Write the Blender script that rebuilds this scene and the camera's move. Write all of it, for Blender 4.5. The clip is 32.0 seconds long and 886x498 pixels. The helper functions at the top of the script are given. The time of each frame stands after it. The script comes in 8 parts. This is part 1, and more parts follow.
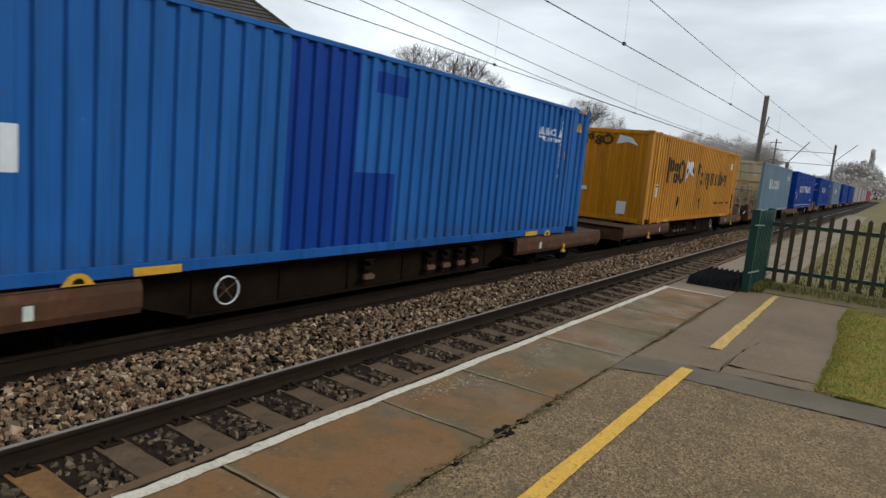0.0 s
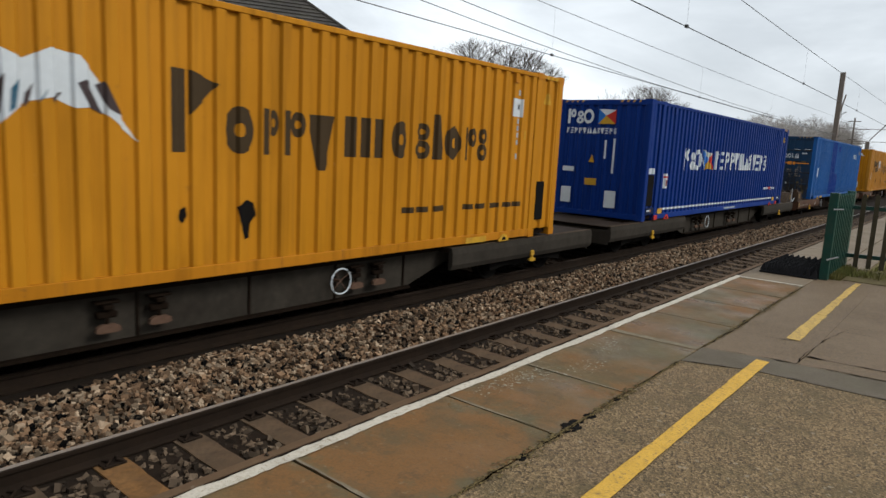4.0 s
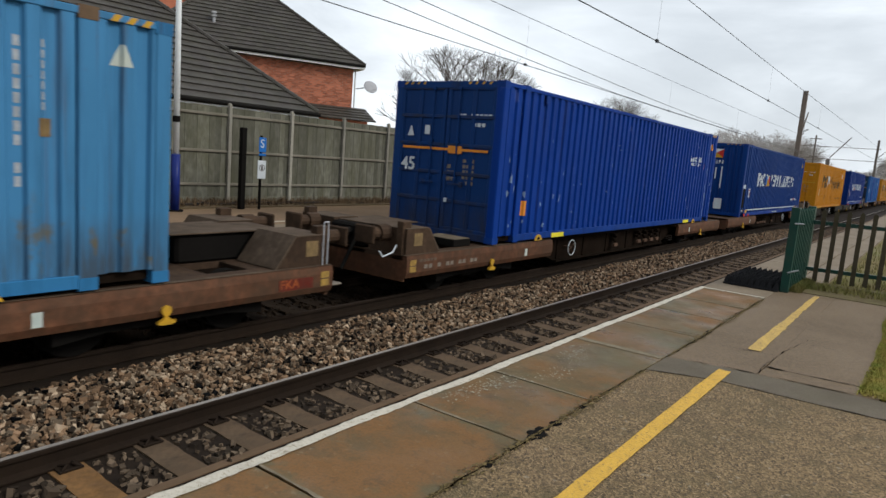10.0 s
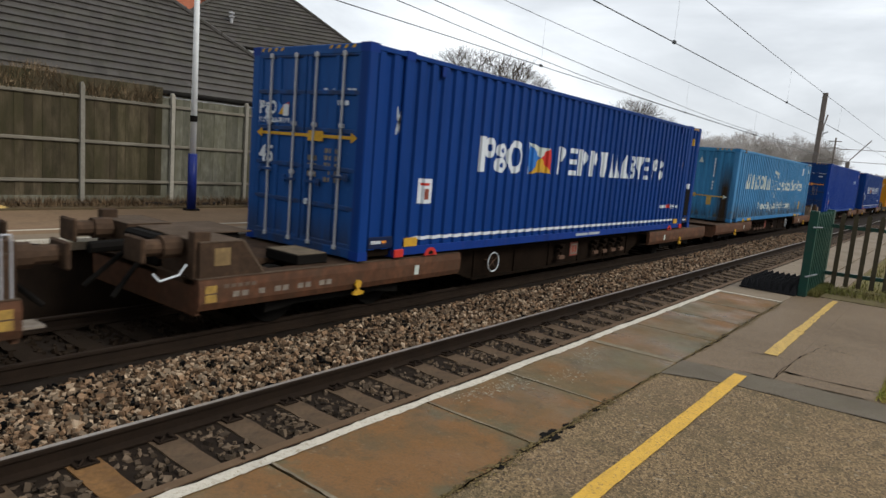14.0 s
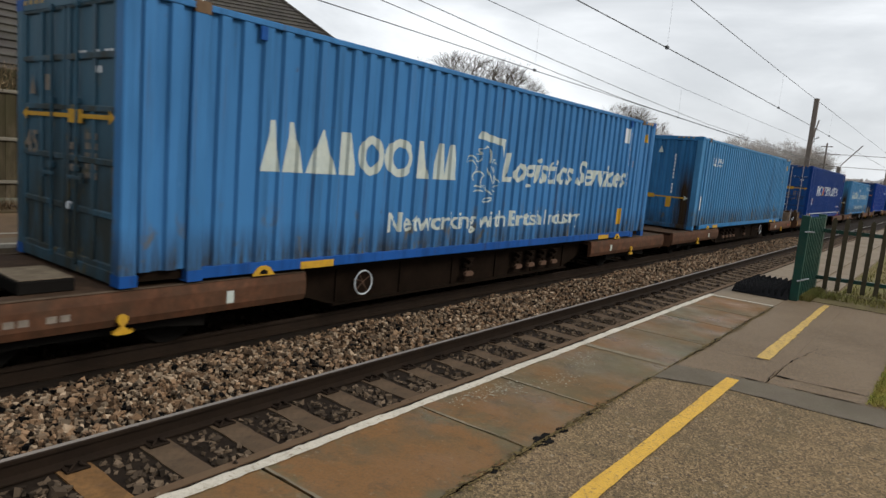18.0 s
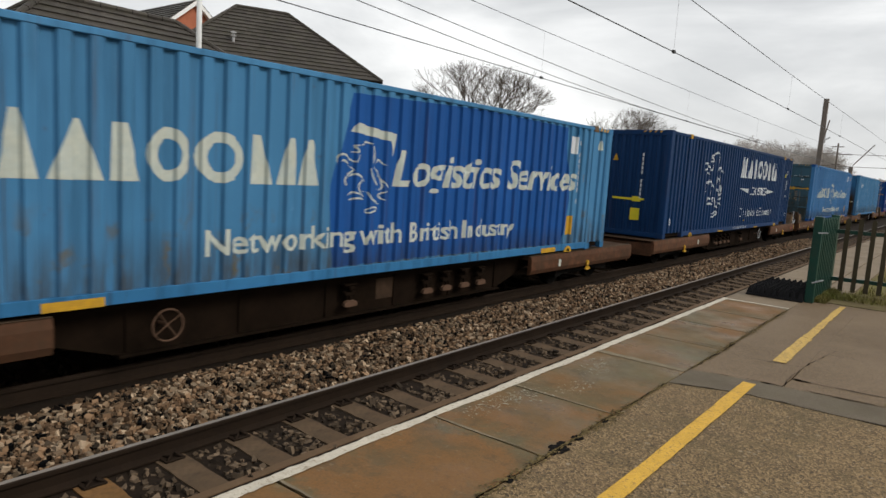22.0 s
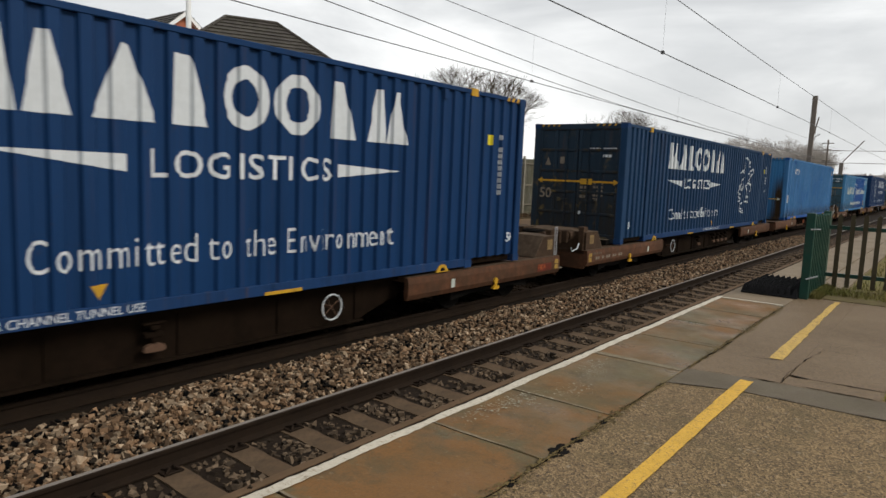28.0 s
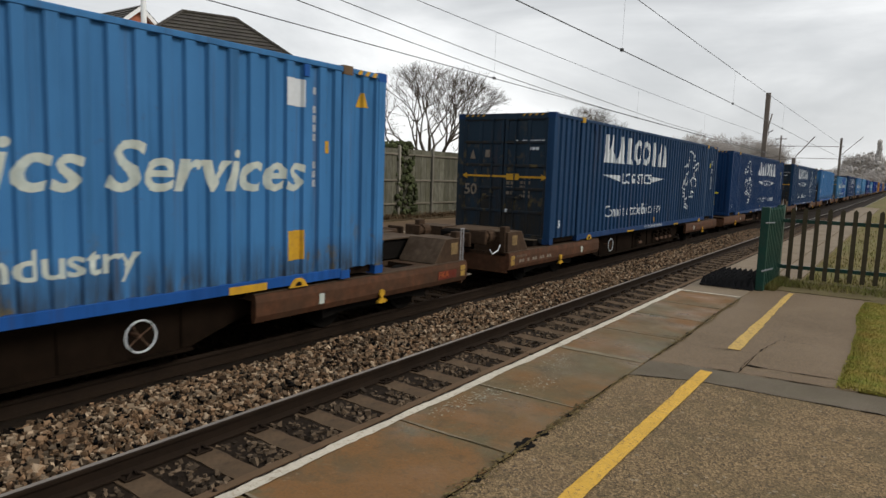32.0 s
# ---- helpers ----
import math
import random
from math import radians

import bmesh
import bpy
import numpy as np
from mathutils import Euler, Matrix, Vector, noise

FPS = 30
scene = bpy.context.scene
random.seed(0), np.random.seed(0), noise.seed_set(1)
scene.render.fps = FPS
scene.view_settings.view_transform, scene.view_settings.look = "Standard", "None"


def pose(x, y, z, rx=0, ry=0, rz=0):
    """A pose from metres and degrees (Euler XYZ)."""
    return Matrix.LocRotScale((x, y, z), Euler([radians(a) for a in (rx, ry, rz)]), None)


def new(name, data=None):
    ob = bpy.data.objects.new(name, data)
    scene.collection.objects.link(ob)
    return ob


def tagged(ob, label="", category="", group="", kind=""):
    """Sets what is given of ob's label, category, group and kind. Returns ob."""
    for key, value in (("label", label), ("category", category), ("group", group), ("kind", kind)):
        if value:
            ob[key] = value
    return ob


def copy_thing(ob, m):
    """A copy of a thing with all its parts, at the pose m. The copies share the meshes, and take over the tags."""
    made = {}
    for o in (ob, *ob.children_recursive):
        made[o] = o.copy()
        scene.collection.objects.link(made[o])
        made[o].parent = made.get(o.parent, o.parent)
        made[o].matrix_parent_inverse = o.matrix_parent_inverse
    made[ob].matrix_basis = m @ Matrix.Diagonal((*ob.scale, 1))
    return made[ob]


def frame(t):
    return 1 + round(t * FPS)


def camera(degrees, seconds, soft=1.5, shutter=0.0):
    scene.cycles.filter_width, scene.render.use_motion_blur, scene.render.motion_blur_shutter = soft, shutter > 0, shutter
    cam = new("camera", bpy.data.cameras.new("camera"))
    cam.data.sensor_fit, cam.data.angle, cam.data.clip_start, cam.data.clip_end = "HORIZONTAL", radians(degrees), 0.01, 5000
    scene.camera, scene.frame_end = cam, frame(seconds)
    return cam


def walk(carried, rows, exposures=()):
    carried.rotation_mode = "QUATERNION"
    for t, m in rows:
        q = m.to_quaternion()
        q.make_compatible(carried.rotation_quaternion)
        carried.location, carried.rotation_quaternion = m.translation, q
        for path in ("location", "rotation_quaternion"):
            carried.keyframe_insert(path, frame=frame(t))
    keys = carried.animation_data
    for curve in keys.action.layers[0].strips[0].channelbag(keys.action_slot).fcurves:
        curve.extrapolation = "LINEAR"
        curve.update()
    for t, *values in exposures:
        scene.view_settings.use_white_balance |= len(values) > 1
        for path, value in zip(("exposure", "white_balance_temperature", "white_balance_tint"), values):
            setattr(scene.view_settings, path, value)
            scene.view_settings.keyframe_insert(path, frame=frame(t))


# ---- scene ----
EYE = (0.0, 0.0, 1.6)
cam = camera(68.0, 32.0, soft=1.5, shutter=0.12)
# seconds and the three turns of the camera, which is held in the hand on the platform
TURNS = [
    (0, 82.01, -5.18, 34.48),
    (0.5, 82.58, -4.33, 34.42),
    (1, 83.54, -4.31, 35.06),
    (1.5, 82.95, -4.18, 35.16),
    (2, 82.26, -3.69, 34.91),
    (2.5, 82.13, -2.82, 34.87),
    (3, 81.46, -2.54, 35.12),
    (3.5, 81.12, -2.66, 37.42),
    (4, 81.22, -2.91, 39.56),
    (4.5, 81.57, -3.15, 39.37),
    (6.5, 82.28, -3.68, 37.99),
    (7, 82.32, -3.87, 38.25),
    (7.5, 82.14, -3.97, 37.86),
    (8, 81.69, -4.08, 37.62),
    (8.5, 81.36, -4.27, 37.19),
    (9, 81.97, -4.45, 37.02),
    (9.5, 81.75, -4.42, 37.14),
    (10, 81.89, -4.44, 37.16),
    (10.5, 81.95, -4.50, 37.44),
    (11, 81.59, -4.47, 37.75),
    (11.5, 81.73, -4.41, 37.66),
    (12, 81.82, -4.41, 37.42),
    (12.5, 81.75, -4.47, 37.55),
    (13, 81.76, -4.44, 37.37),
    (13.5, 81.94, -4.61, 37.39),
    (14, 81.86, -4.73, 38.44),
    (14.5, 81.23, -4.48, 40.48),
    (16.5, 82.71, -4.96, 40.15),
    (17, 82.72, -5.41, 38.94),
    (17.5, 81.97, -5.18, 38.54),
    (18, 82.24, -4.91, 37.90),
    (18.5, 82.81, -4.86, 36.70),
    (19, 83.38, -4.54, 36.42),
    (19.5, 83.62, -4.45, 36.24),
    (20, 83.63, -4.03, 36.07),
    (20.5, 83.62, -4.03, 36.18),
    (21, 83.46, -3.92, 36.17),
    (21.5, 83.36, -3.92, 36.43),
    (22, 82.99, -3.58, 38.66),
    (22.5, 83.48, -3.90, 40.90),
    (23, 83.18, -3.77, 39.88),
    (23.5, 83.72, -3.62, 39.69),
    (24, 84.24, -3.66, 39.50),
    (24.5, 84.22, -3.49, 39.45),
    (26.5, 84.60, -2.40, 36.62),
    (27, 83.19, -2.03, 35.73),
    (27.5, 83.20, -2.11, 35.91),
    (28, 83.48, -2.26, 38.05),
    (28.5, 82.92, -2.58, 39.97),
    (29, 83.33, -2.40, 39.29),
    (29.5, 83.17, -2.56, 39.09),
    (30, 82.90, -2.31, 38.98),
    (30.5, 83.25, -2.28, 36.30),
    (31, 83.74, -2.34, 35.06),
    (31.5, 83.90, -1.86, 34.75),
    (32, 83.33, -1.92, 34.91),
]
# seconds, stops, kelvin and tint of the camera's own picture control
LIGHT = [(0, 0.28, 6200, 8), (2, 0.19, 6200, 8), (4, 0.35, 6250, 8), (8, 0.35, 6200, 8), (12, 0.43, 6300, 9), (17, 0.37, 6450, 10), (21, 0.34, 6650, 10), (24, 0.36, 6850, 11), (27, 0.34, 6750, 10), (30, 0.36, 6700, 10), (32, 0.25, 6650, 10)]
walk(cam, [(t, pose(*EYE, rx, ry, rz)) for t, rx, ry, rz in TURNS], LIGHT)

# ---- sky and light: overcast winter day ----
SUN_UP, SUN_ROUND = 38.0, 72.0
world = bpy.data.worlds.new("overcast_sky")
scene.world = world
world.use_nodes = True
wn, wl = world.node_tree.nodes, world.node_tree.links
wn.clear()


def wnode(kind, **values):
    n = wn.new(kind)
    for k, v in values.items():
        n.inputs[k].default_value = v
    return n


w_out = wn.new("ShaderNodeOutputWorld")
w_sky = wn.new("ShaderNodeTexSky")
w_sky.sky_type = "NISHITA"
w_sky.sun_disc = False
w_sky.sun_elevation = radians(SUN_UP)
w_sky.sun_rotation = radians(SUN_ROUND)
w_sky.air_density = 1.0
w_sky.dust_density = 4.0
w_co = wn.new("ShaderNodeTexCoord")
w_map = wn.new("ShaderNodeMapping")
w_map.inputs["Scale"].default_value = (1.3, 1.3, 4.2)
w_map.inputs["Location"].default_value = (0.55, 0.2, 0.35)
w_noise = wnode("ShaderNodeTexNoise", Scale=1.3, Detail=7.0, Roughness=0.55, Distortion=0.4)
w_ramp = wn.new("ShaderNodeValToRGB")
w_ramp.color_ramp.elements[0].position = 0.36
w_ramp.color_ramp.elements[0].color = (0.575, 0.605, 0.635, 1)
w_ramp.color_ramp.elements[1].position = 0.66
w_ramp.color_ramp.elements[1].color = (1.14, 1.17, 1.195, 1)
w_a = wnode("ShaderNodeBackground", Strength=0.10)
w_b = wnode("ShaderNodeBackground", Strength=0.82)
w_mix = wnode("ShaderNodeMixShader", Fac=0.9)
wl.new(w_co.outputs["Generated"], w_map.inputs["Vector"])
wl.new(w_map.outputs["Vector"], w_noise.inputs["Vector"])
wl.new(w_noise.outputs["Fac"], w_ramp.inputs["Fac"])
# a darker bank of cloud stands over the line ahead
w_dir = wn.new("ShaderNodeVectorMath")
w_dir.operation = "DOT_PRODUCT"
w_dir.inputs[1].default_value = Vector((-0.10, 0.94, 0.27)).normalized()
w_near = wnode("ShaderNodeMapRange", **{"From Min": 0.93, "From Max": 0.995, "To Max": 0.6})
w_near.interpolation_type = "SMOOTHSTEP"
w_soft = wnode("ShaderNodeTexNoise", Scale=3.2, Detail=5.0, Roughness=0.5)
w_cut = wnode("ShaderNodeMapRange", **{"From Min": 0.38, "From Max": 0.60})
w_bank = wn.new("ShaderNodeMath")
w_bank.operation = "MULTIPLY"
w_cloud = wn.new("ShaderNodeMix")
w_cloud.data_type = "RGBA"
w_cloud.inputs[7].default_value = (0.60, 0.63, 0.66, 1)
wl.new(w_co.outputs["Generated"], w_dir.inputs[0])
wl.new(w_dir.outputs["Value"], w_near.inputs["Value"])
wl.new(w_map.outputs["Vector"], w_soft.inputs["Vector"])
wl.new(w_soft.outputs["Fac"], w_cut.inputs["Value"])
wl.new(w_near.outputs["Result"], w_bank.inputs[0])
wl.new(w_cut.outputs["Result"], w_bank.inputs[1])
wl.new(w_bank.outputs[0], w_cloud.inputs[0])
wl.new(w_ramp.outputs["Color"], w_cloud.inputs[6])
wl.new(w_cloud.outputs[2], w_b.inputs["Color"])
wl.new(w_sky.outputs["Color"], w_a.inputs["Color"])
wl.new(w_a.outputs["Background"], w_mix.inputs[1])
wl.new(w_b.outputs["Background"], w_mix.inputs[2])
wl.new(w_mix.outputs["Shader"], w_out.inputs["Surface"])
sun = new("sun", bpy.data.lights.new("sun", "SUN"))
sun.data.energy = 1.75
sun.data.angle = radians(20)
sun.data.color = (1.0, 0.96, 0.9)
sun.matrix_world = pose(0, 0, 30, 90 - SUN_UP, 0, 180 - SUN_ROUND)

# ---- materials ----
def mat(name, base, rough=0.7, metal=0.0, vary=0.25, grain=30.0, stain=1.5, bump=0.15, dirt=None, dirt_amount=0.0,
        island=0.0, spec=0.12, stretch=(1, 1, 1), dark=0.5, obj_random=0.0, chips=None, chip_scale=70.0, chip_amount=0.5, other=None, standing=False):
    """A surface with variation at two scales: fine grain and broad stains, with a second colour of dirt."""
    m = bpy.data.materials.new(name)
    m.use_nodes = True
    n, l = m.node_tree.nodes, m.node_tree.links
    b = n["Principled BSDF"]
    b.inputs["Metallic"].default_value = metal
    b.inputs["Specular IOR Level"].default_value = spec
    co = n.new("ShaderNodeTexCoord")
    mp = n.new("ShaderNodeMapping")
    mp.inputs["Scale"].default_value = stretch
    l.new(n.new("ShaderNodeNewGeometry").outputs["Position"] if standing else co.outputs["Object"], mp.inputs["Vector"])

    def tex(scale, detail=4.0, rough_=0.6):
        t = n.new("ShaderNodeTexNoise")
        t.inputs["Scale"].default_value = scale
        t.inputs["Detail"].default_value = detail
        t.inputs["Roughness"].default_value = rough_
        l.new(mp.outputs["Vector"], t.inputs["Vector"])
        return t.outputs["Fac"]

    def mix(fac, a, c, kind="MIX"):
        x = n.new("ShaderNodeMix")
        x.data_type, x.blend_type = "RGBA", kind
        for sock, v in ((x.inputs[0], fac), (x.inputs[6], a), (x.inputs[7], c)):
            if isinstance(v, (int, float, tuple)):
                sock.default_value = v
            else:
                l.new(v, sock)
        return x.outputs[2]

    def ramp(v, lo, hi):
        r = n.new("ShaderNodeMapRange")
        r.inputs["From Min"].default_value, r.inputs["From Max"].default_value = lo, hi
        l.new(v, r.inputs["Value"])
        return r.outputs["Result"]

    def times(v, k):
        x = n.new("ShaderNodeMath")
        x.operation = "MULTIPLY"
        x.inputs[1].default_value = k
        l.new(v, x.inputs[0])
        return x.outputs[0]

    fine, broad = tex(grain), tex(stain, 6.0)
    base4 = (*base, 1)
    lowc = (*(c * dark for c in base), 1)
    col = mix(times(ramp(fine, 0.3, 0.7), vary), base4, lowc)
    col = mix(times(ramp(broad, 0.42, 0.7), vary), col, lowc)
    if dirt:
        spots = tex(stain * 2.7, 8.0, 0.7)
        col = mix(times(ramp(spots, 0.5 - 0.2 * dirt_amount, 0.72), min(1.0, dirt_amount)), col, (*dirt, 1))
    if chips:
        vo = n.new("ShaderNodeTexVoronoi")
        vo.inputs["Scale"].default_value = chip_scale
        l.new(co.outputs["Object"], vo.inputs["Vector"])
        sep = n.new("ShaderNodeSeparateColor")
        l.new(vo.outputs["Color"], sep.inputs["Color"])
        col = mix(times(ramp(sep.outputs[0], 0.35, 0.95), chip_amount), col, (*chips, 1))
        col = mix(times(ramp(sep.outputs[1], 0.55, 1.0), chip_amount), col, lowc)
    if island:
        g = n.new("ShaderNodeNewGeometry")
        hs = n.new("ShaderNodeHueSaturation")
        l.new(ramp(g.outputs["Random Per Island"], 0.0, 1.0), hs.inputs["Value"])
        hs.inputs["Value"].default_value = 1.0
        if other:
            k = n.new("ShaderNodeMath")
            k.operation = "MULTIPLY"
            k.inputs[1].default_value = 17.3
            fr = n.new("ShaderNodeMath")
            fr.operation = "FRACT"
            l.new(g.outputs["Random Per Island"], k.inputs[0])
            l.new(k.outputs[0], fr.inputs[0])
            col = mix(ramp(fr.outputs[0], 0.55, 0.75), col, (*other, 1))
        mr = n.new("ShaderNodeMapRange")
        mr.inputs["To Min"].default_value, mr.inputs["To Max"].default_value = 1 - island, 1 + island
        l.new(g.outputs["Random Per Island"], mr.inputs["Value"])
        l.new(mr.outputs["Result"], hs.inputs["Value"])
        l.new(col, hs.inputs["Color"])
        col = hs.outputs["Color"]
    if obj_random:
        oi = n.new("ShaderNodeObjectInfo")
        hs = n.new("ShaderNodeHueSaturation")
        mr = n.new("ShaderNodeMapRange")
        mr.inputs["To Min"].default_value, mr.inputs["To Max"].default_value = 1 - obj_random, 1 + obj_random
        l.new(oi.outputs["Random"], mr.inputs["Value"])
        l.new(mr.outputs["Result"], hs.inputs["Value"])
        l.new(col, hs.inputs["Color"])
        col = hs.outputs["Color"]
    l.new(col, b.inputs["Base Color"])
    rr = n.new("ShaderNodeMapRange")
    rr.inputs["To Min"].default_value, rr.inputs["To Max"].default_value = max(0.03, rough - 0.15), min(1.0, rough + 0.12)
    l.new(broad, rr.inputs["Value"])
    l.new(rr.outputs["Result"], b.inputs["Roughness"])
    if bump:
        bp = n.new("ShaderNodeBump")
        bp.inputs["Strength"].default_value = bump
        bp.inputs["Distance"].default_value = 0.01
        l.new(fine, bp.inputs["Height"])
        l.new(bp.outputs["Normal"], b.inputs["Normal"])
    return m


def nodes_of(name):
    m = bpy.data.materials.new(name)
    m.use_nodes = True
    n, l = m.node_tree.nodes, m.node_tree.links
    co = n.new("ShaderNodeTexCoord")
    # every object takes its own stretch of the pattern
    oi = n.new("ShaderNodeObjectInfo")
    far = n.new("ShaderNodeMath")
    far.operation = "MULTIPLY"
    far.inputs[1].default_value = 60.0
    own = n.new("ShaderNodeVectorMath")
    l.new(oi.outputs["Random"], far.inputs[0])
    l.new(co.outputs["Object"], own.inputs[0])
    l.new(far.outputs[0], own.inputs[1])

    def noise_at(scale, stretch=(1, 1, 1), detail=5.0, rough=0.6, shift_by=0.0):
        mp = n.new("ShaderNodeMapping")
        mp.inputs["Scale"].default_value = stretch
        mp.inputs["Location"].default_value = (shift_by, shift_by * 1.7, shift_by * 0.6)
        l.new(own.outputs["Vector"], mp.inputs["Vector"])
        t = n.new("ShaderNodeTexNoise")
        t.inputs["Scale"].default_value = scale
        t.inputs["Detail"].default_value = detail
        t.inputs["Roughness"].default_value = rough
        l.new(mp.outputs["Vector"], t.inputs["Vector"])
        return t.outputs["Fac"]

    def cut(v, lo, hi, k=1.0):
        r = n.new("ShaderNodeMapRange")
        r.inputs["From Min"].default_value, r.inputs["From Max"].default_value = lo, hi
        r.inputs["To Max"].default_value = k
        l.new(v, r.inputs["Value"])
        return r.outputs["Result"]

    def blend(fac, a, c):
        x = n.new("ShaderNodeMix")
        x.data_type = "RGBA"
        for sock, v in ((x.inputs[0], fac), (x.inputs[6], a), (x.inputs[7], c)):
            if isinstance(v, tuple):
                sock.default_value = (*v, 1) if len(v) == 3 else v
            elif isinstance(v, (int, float)):
                sock.default_value = v
            else:
                l.new(v, sock)
        return x.outputs[2]
    return m, n, l, noise_at, cut, blend


def paint(name, base, worn=0.3, rust=(0.075, 0.040, 0.022), foot=None, columns=None, scuffs=0.0):
    """Weathered container paint: chalky fading, streaks that run down, scuffs and rust spots.
    foot: height, strength and colour of road dirt; columns: strength and colour of rust runs below the hinges."""
    m, n, l, noise_at, cut, blend = nodes_of(name)
    b = n["Principled BSDF"]
    chalk = tuple(min(0.8, 1.28 * c + 0.006 * sum(base)) for c in base)
    col = blend(cut(noise_at(0.55, (1, 1, 0.8), 6), 0.40, 0.68, 0.30 + 0.35 * worn), base, chalk)
    col = blend(cut(noise_at(1.6, (1, 3.2, 0.16), 5, 0.7, 3.1), 0.48, 0.70, 0.28 + 0.35 * min(1.0, worn)), col, tuple(c * 0.45 for c in base))
    col = blend(cut(noise_at(2.4, (1, 4.0, 0.10), 6, 0.7, 8.2), 0.58, 0.74, 0.65 * min(1.2, worn)), col, rust)
    col = blend(cut(noise_at(5.5, (1, 1, 1), 8, 0.75, 5.0), 0.63, 0.72, 0.65 * min(1.2, worn)), col, rust)
    col = blend(cut(noise_at(9.0, (1, 1, 0.6), 6, 0.7, 1.3), 0.68, 0.72, 0.35 * min(1.0, worn)), col, tuple(min(0.7, c * 1.5 + 0.10) for c in base))

    def times(u, v):
        x = n.new("ShaderNodeMath")
        x.operation = "MULTIPLY"
        l.new(u, x.inputs[0])
        l.new(v, x.inputs[1])
        return x.outputs[0]
    if foot or columns:
        co = n.new("ShaderNodeTexCoord")
        sep = n.new("ShaderNodeSeparateXYZ")
        l.new(co.outputs["Object"], sep.inputs[0])
    if foot:
        high, k, dirt = foot
        low = cut(sep.outputs["Z"], high, high * 0.35)
        col = blend(times(low, cut(noise_at(2.0, (1.6, 3.4, 0.35), 6, 0.7, 2.2), 0.34, 0.58, k)), col, dirt)
        if worn >= 0.75:
            spots = times(cut(sep.outputs["Z"], high * 1.5, high * 0.7), cut(noise_at(3.6, (1, 1, 0.7), 5, 0.6, 12.0), 0.58, 0.68, 0.75))
            col = blend(spots, col, (0.105, 0.078, 0.028))
    if scuffs:
        marks = times(cut(noise_at(0.45, (1, 1, 1), 3, 0.5, 16.0), 0.50, 0.60), cut(noise_at(4.5, (1, 1.3, 0.5), 7, 0.7, 19.0), 0.60, 0.64, scuffs))
        col = blend(marks, col, tuple(min(0.6, 1.2 * c + 0.13) for c in base))
    if columns:
        k, dirt = columns
        ab = n.new("ShaderNodeMath")
        ab.operation = "ABSOLUTE"
        l.new(sep.outputs["X"], ab.inputs[0])
        band = times(cut(ab.outputs[0], 0.58, 0.82), cut(ab.outputs[0], 1.16, 0.98))
        band = times(band, cut(sep.outputs["Z"], 2.1, 1.2))
        col = blend(times(band, cut(noise_at(3.0, (2.6, 1, 0.12), 6, 0.7, 6.6), 0.20, 0.48, k)), col, dirt)
    l.new(col, b.inputs["Base Color"])
    r = n.new("ShaderNodeMath")
    r.inputs[1].default_value = 0.42
    l.new(cut(noise_at(1.1, (1, 1, 0.5), 4), 0.2, 0.8, 0.30), r.inputs[0])
    l.new(r.outputs[0], b.inputs["Roughness"])
    b.inputs["Specular IOR Level"].default_value = 0.09
    bp = n.new("ShaderNodeBump")
    bp.inputs["Strength"].default_value = 0.22
    bp.inputs["Distance"].default_value = 0.02
    l.new(noise_at(2.2, (1, 1, 1), 3), bp.inputs["Height"])
    l.new(bp.outputs["Normal"], b.inputs["Normal"])
    return m


def worn_line(name, base, ground, lo):
    """Thick road paint, cracked and worn through to the ground in flecks and patches."""
    m, n, l, noise_at, cut, blend = nodes_of(name)
    b = n["Principled BSDF"]
    col = blend(cut(noise_at(4.0, (1, 1, 1), 6, 0.7), 0.40, 0.66, 0.55), base, tuple(c * 0.66 for c in base))
    col = blend(cut(noise_at(90.0, (1, 1, 1), 3, 0.6, 3.0), 0.46, 0.70, 0.45), col, tuple(c * 0.5 for c in base))
    col = blend(cut(noise_at(34.0, (1, 1, 1), 9, 0.80, 7.0), lo, lo + 0.06, 0.85), col, ground)
    col = blend(cut(noise_at(7.0, (1, 1, 1), 9, 0.8, 2.0), lo + 0.04, lo + 0.16, 0.6), col, ground)
    l.new(col, b.inputs["Base Color"])
    b.inputs["Roughness"].default_value = 0.65
    b.inputs["Specular IOR Level"].default_value = 0.15
    bp = n.new("ShaderNodeBump")
    bp.inputs["Strength"].default_value = 0.5
    bp.inputs["Distance"].default_value = 0.008
    l.new(noise_at(70.0, (1, 1, 1), 4, 0.7), bp.inputs["Height"])
    l.new(bp.outputs["Normal"], b.inputs["Normal"])
    return m


